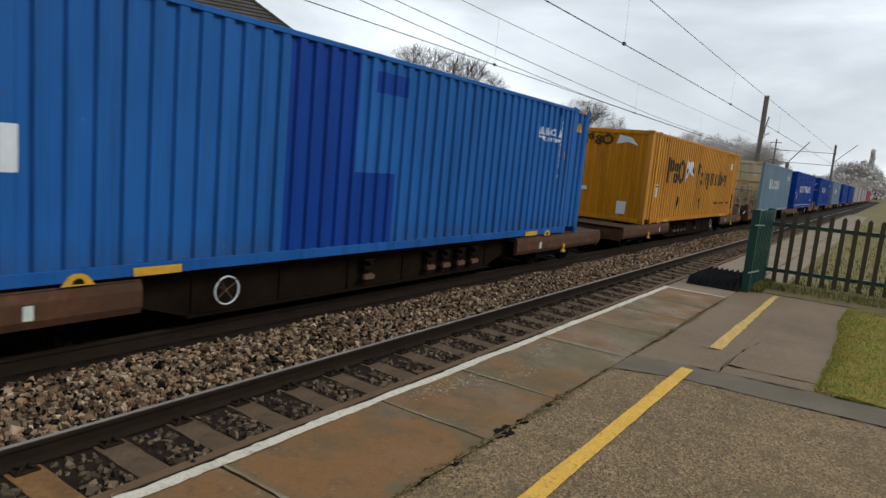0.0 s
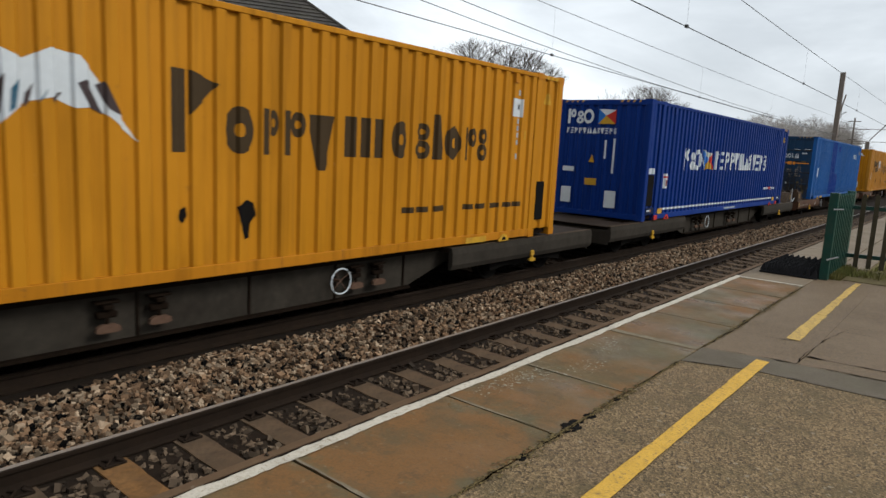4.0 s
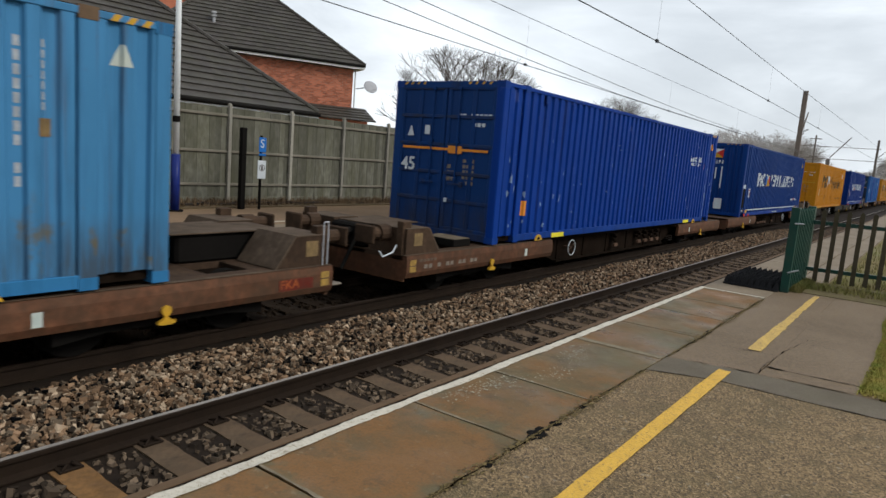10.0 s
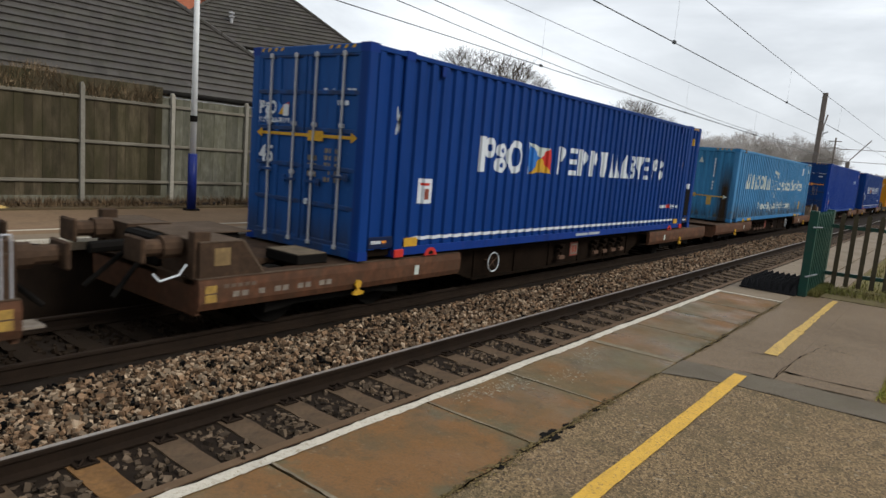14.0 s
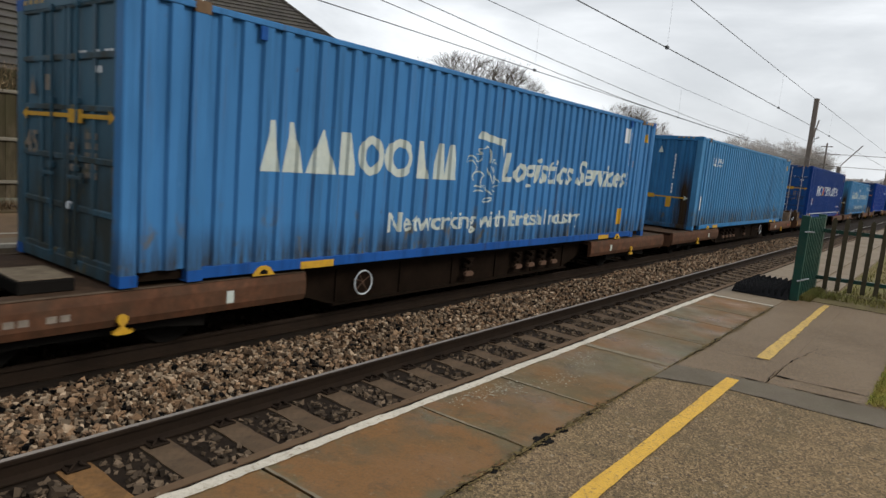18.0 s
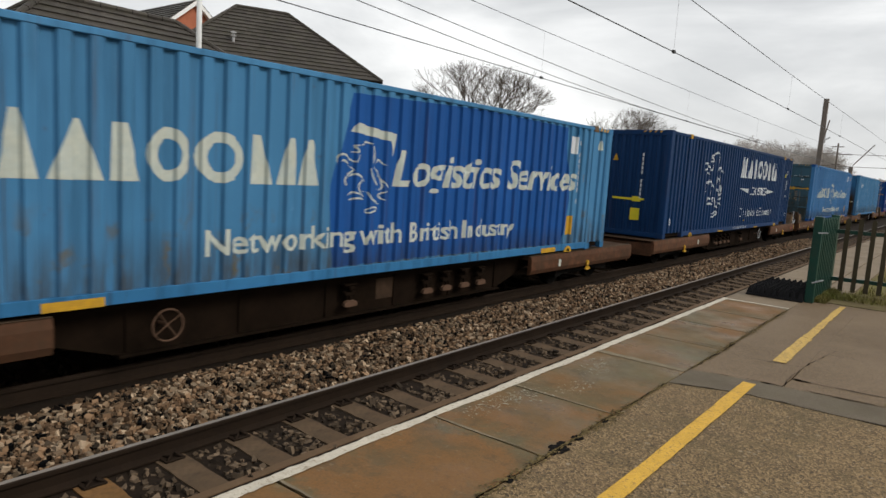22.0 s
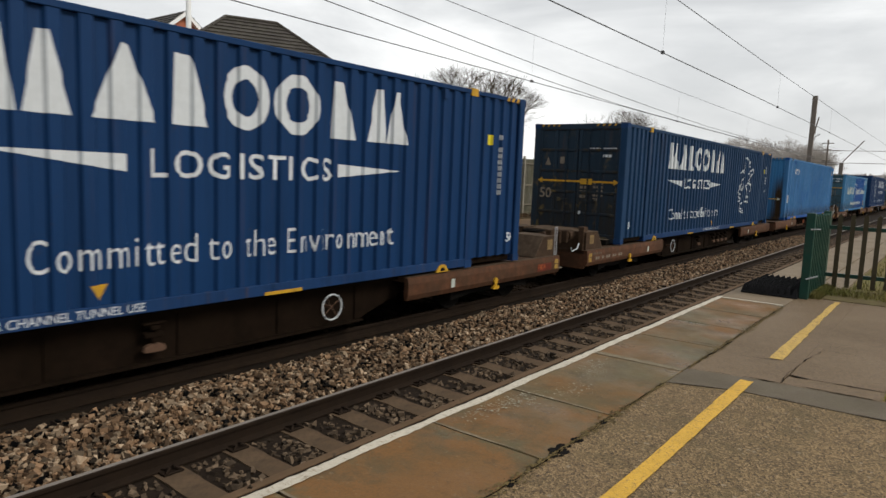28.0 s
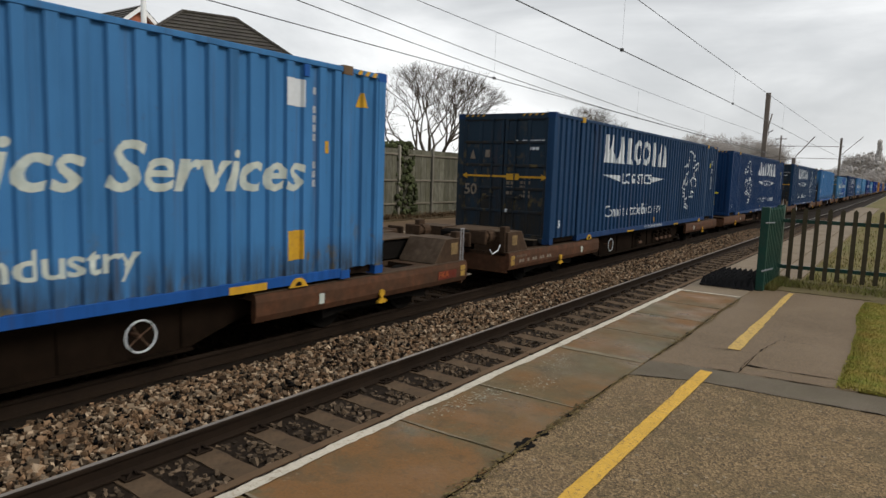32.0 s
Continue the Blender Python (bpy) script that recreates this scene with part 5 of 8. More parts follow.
part("roof_wing", tiled_slope((-0.8, -4.6, 7.0), (-0.8, -2.0, 7.0), (-3.2, -2.0, 9.2), (-3.2, -3.9, 9.2)), M["roof_tile"], gable)
part("wing_wall", box(-5.2, -1.2, -4.3, -2.2, 0, 7.0), M["brick_far"], gable)


# ---- overhead line ----
def mast(x, y, top, arm, tube=(-3.3, -1.7), name="overhead_line_mast"):
    t = thing(name, "grey steel overhead line mast with cantilever arm", "mast", "overhead line masts", at=(x, y, 0))
    b = bmesh.new()
    bx(b, -0.17, -0.15, -0.16, 0.16, -0.9, top)
    bx(b, 0.15, 0.17, -0.16, 0.16, -0.9, top)
    bx(b, -0.15, 0.15, -0.09, -0.07, -0.9, top)
    part("column", b, M["mast"], t)
    b = bmesh.new()
    rod(b, (0.1, 0, top + tube[0]), (arm, 0, top + tube[1]), 0.05, 6)
    part("upper_tube", b, M["mast"], t)
    b = bmesh.new()
    rod(b, (0.1, 0, top - 3.5), (arm * 0.75, 0, top - 3.4), 0.03, 6)
    part("lower_tube", b, M["mast"], t)
    b = bmesh.new()
    rod(b, (arm * 0.6, 0, top - 3.42), (arm * 0.63, 0, top - 2.4), 0.02, 6)
    part("drop_tube", b, M["mast"], t)
    b = bmesh.new()
    for k in range(4):
        rod(b, (0.25 + 0.09 * k, 0, top - 3.22 + 0.05 * k), (0.30 + 0.09 * k, 0, top - 3.19 + 0.05 * k), 0.07, 8)
    part("insulator", b, M["plastic_grey"], t)
    return t


mast(-9.8, 60.6, 9.0, 0.4)
mast(-9.6, 77.5, 4.3, 1.75, (0.1, 2.2))
mast(-9.5, 134, 9.8, 3.2, (-3.0, 0.2))
post = thing("line_post", "slim grey post with cross-arms beside the line", "post", at=(-14.0, 99, 0))
b = bmesh.new()
rod(b, (0, 0, 0), (0, 0, 8.0), 0.10, 8)
part("post", b, M["mast"], post)
part("cross_arm", box(-0.7, 0.7, -0.04, 0.04, 7.5, 7.6), M["mast"], post)
part("cross_arm", box(-0.5, 0.5, -0.04, 0.04, 6.7, 6.78), M["mast"], post)
part("cage", box(-0.5, 0.5, -0.4, 0.4, 5.2, 5.3), M["mast"], post)


def wire(name, x, pts, r, y0, y1, label):
    """A wire through points (y, z) of its span, as a smooth curve, carried on straight beyond them."""
    ys0, zs0 = [p[0] for p in pts], [p[1] for p in pts]
    co = np.polyfit(ys0, zs0, 2)

    def z_at(y):
        if y > ys0[-1]:
            k = float(np.polyval(np.polyder(co), ys0[-1])) * 0.4
            return float(np.polyval(co, ys0[-1])) + k * (y - ys0[-1]) * 0.5
        return float(np.polyval(co, y))
    n = 30
    ys = [y0 + (y1 - y0) * i / n for i in range(n + 1)]
    part(name, sweep(bmesh.new(), [(x, y, z_at(y)) for y in ys], r), M["wire"], line, label)
    return z_at


line = thing("overhead_line", "thin dark overhead wires with droppers strung between masts", "overhead line")
near_con = wire("contact_wire", -4.09, [(7.2, 3.72), (13.4, 3.745), (35.6, 3.71)], 0.008, -25, 60.6, "contact wire over the near track")
near_cat = wire("catenary_wire", -4.09, [(11.4, 4.70), (17.6, 4.655), (24.6, 4.635)], 0.007, -20, 60.6, "catenary wire over the near track")
far_con = wire("contact_wire", -7.52, [(5.44, 3.69), (12.7, 3.665), (25.5, 3.60)], 0.008, -25, 60.6, "contact wire over the far track")
far_cat = wire("catenary_wire", -7.52, [(9.9, 4.68), (15.7, 4.61), (25.1, 4.58), (41.9, 4.61)], 0.006, -20, 60.6, "catenary wire over the far track")
fe1 = wire("feeder_wire", -9.4, [(8.6, 4.636), (14.2, 4.40), (22.6, 4.165)], 0.009, -12, 60.6, "feeder wire strung along the masts")
fe2 = wire("feeder_wire", -9.4, [(9.74, 4.90), (16.15, 4.63), (24.7, 4.41), (31.8, 4.24)], 0.009, -12, 60.6, "feeder wire strung along the masts")
for x, con, cat, ys in ((-4.09, near_con, near_cat, (2.2, 11.0, 19.8, 29)), (-7.52, far_con, far_cat, (3.0, 12.6, 22.0, 31))):
    for y in ys:
        b = bmesh.new()
        rod(b, (x, y, con(y)), (x, y, cat(y)), 0.0016, 5)
        bx(b, x - 0.02, x + 0.02, y - 0.04, y + 0.04, con(y) - 0.02, con(y) + 0.03)
        part("dropper", b, M["wire"], line, "thin dropper with a small clamp")
for x, fn in ((-4.09, near_con), (-4.09, near_cat), (-7.52, far_con), (-7.52, far_cat), (-9.4, fe1), (-9.4, fe2)):
    b = bmesh.new()
    rod(b, (x, 60.6, fn(60.6)), (-9.8, 60.6, fn(60.6) + 0.05), 0.02, 6)
    part("registration_arm", b, M["mast"], line)
# ---- bare winter trees ----
def limb(vs, fs, p, q, r0, r1, sides=4):
    d = (q - p).normalized()
    a = d.orthogonal().normalized()
    b = d.cross(a)
    k = len(vs)
    for c, r in ((p, r0), (q, r1)):
        for i in range(sides):
            t = i * math.tau / sides
            vs.append(tuple(c + a * (r * math.cos(t)) + b * (r * math.sin(t))))
    for i in range(sides):
        j = (i + 1) % sides
        fs.append((k + i, k + j, k + sides + j, k + sides + i))


def grow(height, seed, spread=0.55, levels=6, twiggy=1.0):
    """Trunk and twigs of a leafless tree, as two lists of limbs."""
    r = random.Random(seed)
    tv, tf_, bv, bf = [], [], [], []

    def branch(p, d, length, rad, level):
        bend = Vector((r.gauss(0, 0.12), r.gauss(0, 0.12), 0.06))
        mid = p + (d * length * 0.5)
        d2 = (d + bend).normalized()
        q = mid + d2 * length * 0.5
        into = (tv, tf_) if level <= 1 else (bv, bf)
        limb(*into, p, mid, rad, rad * 0.86, 6 if level <= 1 else 3)
        limb(*into, mid, q, rad * 0.86, rad * 0.7, 6 if level <= 1 else 3)
        if level >= levels:
            return
        n = 3 if level < 2 else r.choice((2, 3, 3))
        for i in range(n):
            ax = d2.orthogonal().normalized()
            ax.rotate(Matrix.Rotation(r.random() * math.tau, 3, d2))
            nd = d2.copy()
            nd.rotate(Matrix.Rotation(spread * (0.5 + 0.8 * r.random()), 3, ax))
            nd.z += 0.08
            nd.normalize()
            start = q if i == 0 else mid.lerp(q, 0.2 + 0.8 * r.random())
            branch(start, nd, length * (0.66 + 0.2 * r.random()), max(0.008, rad * 0.62), level + 1)
    branch(Vector((0, 0, 0)), Vector((0.03, 0.02, 1)).normalized(), height * 0.26, height * 0.022, 0)
    return tv, tf_, bv, bf


def fit_height(lists, height):
    top = max(v[2] for v in lists[2])
    k = height / top
    wide = sorted(abs(v[0]) for v in lists[2])[int(len(lists[2]) * 0.97)] + sorted(abs(v[1]) for v in lists[2])[int(len(lists[2]) * 0.97)]
    kx = height / wide
    for vs in (lists[0], lists[2]):
        for i, v in enumerate(vs):
            vs[i] = (v[0] * kx, v[1] * kx, v[2] * k)
    return lists


def grow_fan(seed):
    """A broad old tree, forked low, its limbs arching out into an open dome of twigs."""
    r = random.Random(seed)
    tv, tf_, bv, bf = [], [], [], []

    def branch(p, d, length, rad, level):
        pts = [p]
        for k in range(3):
            d = (d + Vector((r.gauss(0, 0.13), r.gauss(0, 0.13), 0.05 + r.gauss(0, 0.08)))).normalized()
            pts.append(pts[-1] + d * length / 3)
        into = (tv, tf_) if level <= 1 else (bv, bf)
        for k in range(3):
            limb(*into, pts[k], pts[k + 1], rad * (1 - 0.12 * k), rad * (0.88 - 0.12 * k), 6 if level <= 1 else 4 if level < 4 else 3)
        e = pts[3] - Vector((0, 0, 4.6))
        if level >= 8 or (level > 2 and (e.x ** 2 + e.y ** 2) / 23.0 + e.z ** 2 / 19.0 > 1.0):
            return
        for i in range(r.choice((2, 3)) if level < 4 else 3 if level < 6 else r.choice((1, 2))):
            ax = d.orthogonal().normalized()
            ax.rotate(Matrix.Rotation(r.random() * math.tau, 3, d))
            nd = d.copy()
            nd.rotate(Matrix.Rotation(r.uniform(0.22, 0.62), 3, ax))
            branch(pts[3], nd, length * r.uniform(0.66, 0.86), max(0.006, rad * 0.58), level + 1)
        if level > 1 and r.random() < 0.75:
            nd = (d + Vector((r.gauss(0, 0.6), r.gauss(0, 0.6), r.gauss(0.1, 0.4)))).normalized()
            branch(pts[2], nd, length * 0.55, max(0.006, rad * 0.42), level + 2)
    limb(tv, tf_, Vector((0, 0, 0)), Vector((0, 0, 1.5)), 0.34, 0.28, 8)
    for k in range(8):
        a = k * math.tau / 8 + r.uniform(-0.3, 0.3)
        lean = r.uniform(0.9, 1.7) if k % 2 else r.uniform(0.2, 0.7)
        branch(Vector((0, 0, 1.2 + 0.08 * k)), Vector((lean * math.cos(a), lean * math.sin(a), 1)).normalized(), 2.3, 0.13, 1)
    return tv, tf_, bv, bf


TREES = []
for seed, spread in ((11, 0.62), (23, 0.55), (37, 0.7)):
    tv, tf_, bv, bf = fit_height(grow(8.0, seed, spread, 8), 10.0)
    a, b = bpy.data.meshes.new("trunk"), bpy.data.meshes.new("crown")
    a.from_pydata(tv, [], tf_), b.from_pydata(bv, [], bf)
    TREES.append((a, b))


tv, tf_, bv, bf = fit_height(grow_fan(5), 10.0)
a, b = bpy.data.meshes.new("trunk"), bpy.data.meshes.new("crown")
a.from_pydata(tv, [], tf_), b.from_pydata(bv, [], bf)
TREES.append((a, b))


def tree(x, y, h, w, turn, k, label="bare winter tree with a broad twiggy crown"):
    t = tagged(new("tree"), label, "tree", "bare trees")
    piece("trunk", TREES[k][0], M["bark"], t)
    # beyond 78 m the crown takes the haze-paled colour
    piece("crown", TREES[k][1], M["twig" if y < 78 else "twig_hazed"], t, None, "crown of bare twigs")
    t.matrix_basis = pose(x, y, 0, 0, 0, turn) @ Matrix.Diagonal((w / 10, w / 10, h / 10, 1))
    return t


tree(-31.0, 42.5, 10.4, 10.0, 40, 3)
tree(-33.0, 77, 10.6, 9.5, 130, 3)
tree(-29.5, 80, 8.0, 7.0, 70, 0)
rt = random.Random(8)
for i in range(26):
    y = 88 + 5.0 * i + rt.random() * 4
    x = -0.335 * y - 3 + (0.175 * y + 8) * (i / 25) * 1.0 + rt.uniform(-3, 3)
    x = min(x, -19)
    u = x / y
    k = 0.068 if u < -0.17 else 0.026 if u > -0.11 else 0.026 + 0.042 * (-0.11 - u) / 0.06
    tree(x, y, (1.6 + k * y) * rt.uniform(0.85, 1.1), 7 + 0.03 * y, rt.random() * 360, i % 3, "bare hedgerow tree among others along the line")
for i in range(16):
    y = 230 + 12 * i
    tree(rt.uniform(-34, -4), y, 2.0 + 0.018 * y + rt.uniform(-1, 1), 10, rt.random() * 360, i % 3, "distant bare tree beside the line")

for i in range(26):
    y = 300 + 120 * rt.random()
    u = -0.078 + 0.066 * (i + rt.random()) / 26
    tree(u * y, y, 1.6 + y * (0.020 + 0.026 * math.exp(-((u + 0.04) / 0.018) ** 2)), 14, rt.random() * 360, i % 3, "bare tree on the far wooded rise, painted hazy")

# far woods on the rising ground: many small clumps
ico = bmesh.new()
bmesh.ops.create_icosphere(ico, subdivisions=1, radius=1.0)
ico_v = np.array([v.co[:] for v in ico.verts])
ico_f = np.array([[v.index for v in f.verts] for f in ico.faces])
ico.free()


def clumps(name, rows, material, seed, label):
    """Thousands of small uneven clumps, as one sheet of stuff. Rows: x, y, z, size, flatness."""
    r = np.random.RandomState(seed)
    n = len(rows)
    jit = 1 + 0.45 * (r.rand(n, len(ico_v), 1) - 0.5)
    rows = np.asarray(rows, float)
    v = ico_v[None] * jit * rows[:, None, 3:4] * np.stack([np.ones(n), np.ones(n), rows[:, 4]], 1)[:, None, :] + rows[:, None, :3]
    f = ico_f[None] + (np.arange(n) * len(ico_v))[:, None, None]
    ob = raw(name, v.reshape(-1, 3).tolist(), f.reshape(-1, 3).tolist(), material)
    return tagged(ob, label, "woods", kind="stuff")


rw = np.random.RandomState(2)
rows = []
for i in range(8500):
    y = 300 + 260 * rw.rand()
    u = -0.13 + 0.55 * rw.rand() ** 1.7
    x = u * y
    top = 1.6 + y * (0.019 + 0.024 * math.exp(-((u + 0.04) / 0.018) ** 2)) * (0.8 + 0.25 * rw.rand())
    z = top * rw.rand() ** 0.55
    rows.append((x, y, z, 0.3 + 0.5 * rw.rand(), 1.2))
for i in range(500):
    z = 20 * rw.rand()
    k = (1 - z / 21) * 1.5
    a = rw.rand() * 6.283
    rows.append((-9.5 + k * math.cos(a), 330 + k * math.sin(a), z, 0.4 + 0.5 * rw.rand(), 1.4))
for i in range(4200):
    y = 95 + 150 * rw.rand()
    x = -0.40 * y + 0.26 * y * rw.rand()
    z = (2.2 + 0.022 * y) * rw.rand()
    rows.append((min(x, -17), y, z, 0.16 + 0.26 * rw.rand(), 1.1))
clumps("far_woods", rows, M["wood_hazed"], 6, "brown winter woods and hedges far along the line, painted hazy")
rows = []
for i in range(900):
    a, k = rw.rand() * 6.283, rw.rand() ** 0.5
    z = 2.5 * rw.rand()
    w = 0.75 * (1 - 0.35 * z / 2.5)
    rows.append((-13.6 + k * w * math.cos(a), 16.8 + k * w * 1.1 * math.sin(a), z, 0.05 + 0.07 * rw.rand(), 1.0))
tagged(clumps("ivy_bush", rows, M["evergreen"], 7, "dark ivy bush against the fence"), category="bush", kind="stuff")


def hedge_at(r):
    y = -3.5 + 10.6 * r.rand()
    return -13.16 - 0.45 * r.rand() ** 1.5, y, 2.08 + 0.34 * r.rand() * (0.9 + 0.25 * math.sin(y * 1.7) + 0.2 * math.sin(y * 4.1))


tagged(blades("hedge", 16000, hedge_at, 0.20, M["dead_stems"], 9, 1.6, 0.006), "pale brown tangle of dead stems over the fence top", "hedge", kind="stuff")


def foot_at(r):
    return -13.15 + 0.75 * r.rand() ** 1.6, 2 + 20 * r.rand(), FAR_TOP + 0.02


tagged(blades("dead_growth", 9000, foot_at, 0.16, M["bramble"], 12, 1.3, 0.008), "brown dead stems and leaves along the fence foot", "weeds", kind="stuff")
# ---- the train ----
PITCH, FOLD, WIDE = 0.2772, 0.044, 2.50


def fold(y):
    """Depth of the corrugated side at y, with the points where it bends."""
    u = (y / PITCH) % 1.0
    if u < 0.41:
        return 0.0
    if u < 0.50:
        return -FOLD * (u - 0.41) / 0.09
    if u < 0.91:
        return -FOLD
    return -FOLD * (1.0 - u) / 0.09


def bends(y0, y1):
    k = math.floor(y0 / PITCH)
    out = []
    while k * PITCH <= y1:
        out += [p for p in ((k + f) * PITCH for f in (0.0, 0.41, 0.50, 0.91)) if y0 < p < y1]
        k += 1
    return out


SKIN = {}


def shared(key, make):
    if key not in SKIN:
        SKIN[key] = make()
    return SKIN[key]


def side_mesh(length, height):
    bm = bmesh.new()
    y0, y1 = -length / 2 + 0.12, length / 2 - 0.12
    ys = [y0] + bends(y0, y1) + [y1]
    x = WIDE / 2 - 0.012
    rows = [(bm.verts.new((x + fold(y), y, 0.14)), bm.verts.new((x + fold(y), y, height - 0.07))) for y in ys]
    for (a, b), (c, d) in zip(rows, rows[1:]):
        bm.faces.new((a, c, d, b))
    back = [(bm.verts.new((x - 0.08, y, 0.14)), bm.verts.new((x - 0.08, y, height - 0.07))) for y in (y0, y1)]
    bm.faces.new((back[0][0], back[0][1], back[1][1], back[1][0]))
    return mesh_of("side_panel", bm)


def end_mesh(height):
    bm = bmesh.new()
    w = WIDE / 2 - 0.13
    n = 9
    cols, p = [], 2 * w / n
    for i in range(n):
        for f, d in ((0.0, 0.0), (0.34, 0.0), (0.5, 0.045), (0.84, 0.045)):
            cols.append((-w + (i + f) * p, d))
    cols.append((w, 0.0))
    rows = [(bm.verts.new((x, 0.012 + d, 0.12)), bm.verts.new((x, 0.012 + d, height - 0.10))) for x, d in cols]
    for (a, b), (c, d) in zip(rows, rows[1:]):
        bm.faces.new((a, c, d, b))
    return mesh_of("end_panel", bm)


def door_mesh(height):
    """One leaf: a plate with a raised frame and four stiffened fields."""
    w = WIDE / 2 - 0.14
    bm = bmesh.new()
    bx(bm, 0.012, w, 0.035, 0.075, 0.13, height - 0.12)
    return mesh_of("door", bm)


def stiffener_mesh(height, upright):
    w = WIDE / 2 - 0.14
    if upright:
        return mesh_of("door_upright", box(0, 0.09, 0.010, 0.04, 0.135, height - 0.125, 0.012))
    return mesh_of("door_stiffener", box(0.012, w, 0.008, 0.04, 0, 0.07, 0.012))


def rod_mesh(height):
    bm = bmesh.new()
    rod(bm, (0, 0, 0.10), (0, 0, height - 0.10), 0.017, 8)
    for z in (0.13, height * 0.38, height * 0.62, height - 0.14):
        bx(bm, -0.035, 0.035, -0.02, 0.035, z - 0.03, z + 0.03, 0.006)
    return mesh_of("lock_rod", bm)


def handle_mesh():
    bm = bmesh.new()
    bx(bm, -0.02, 0.30, -0.028, -0.012, -0.018, 0.018, 0.004)
    bx(bm, 0.22, 0.30, -0.02, 0.01, -0.05, 0.05, 0.004)
    return mesh_of("door_handle", bm)


def casting_mesh():
    """A corner block with a lashing hole in each face."""
    bm = bmesh.new()
    bx(bm, -0.09, 0.09, -0.09, 0.09, -0.06, 0.06)
    bmesh.ops.inset_individual(bm, faces=list(bm.faces), thickness=0.028, depth=0.0)
    inner = [f for f in bm.faces if f.calc_area() < 0.0085 and len({round(v.co.length, 3) for v in f.verts}) == 1]
    bmesh.ops.inset_individual(bm, faces=inner, thickness=0.001, depth=-0.05)
    return mesh_of("corner_casting", bm)


def on_side(bm, y, z, deep=0.003):
    """Lays a flat painted mesh on the corrugated side, bent into its folds."""
    for v in bm.verts:
        v.co.y += y
        v.co.z += z
    lo, hi = min(v.co.y for v in bm.verts), max(v.co.y for v in bm.verts)
    for p in bends(lo, hi):
        bmesh.ops.bisect_plane(bm, geom=list(bm.verts) + list(bm.edges) + list(bm.faces), plane_co=(0, p, 0), plane_no=(0, 1, 0))
    for v in bm.verts:
        v.co.x = WIDE / 2 - 0.012 + fold(v.co.y) + deep
    bmesh.ops.recalc_face_normals(bm, faces=bm.faces)
    for f in bm.faces:
        if f.normal.x < 0:
            f.normal_flip()
    return bm


def rect(w, h):
    return flat(bmesh.new(), ((0, 0), (w, 0), (w, h), (0, h)))


def tri(w, h):
    return flat(bmesh.new(), ((0, 0), (w, 0), (w * 0.5, h)))


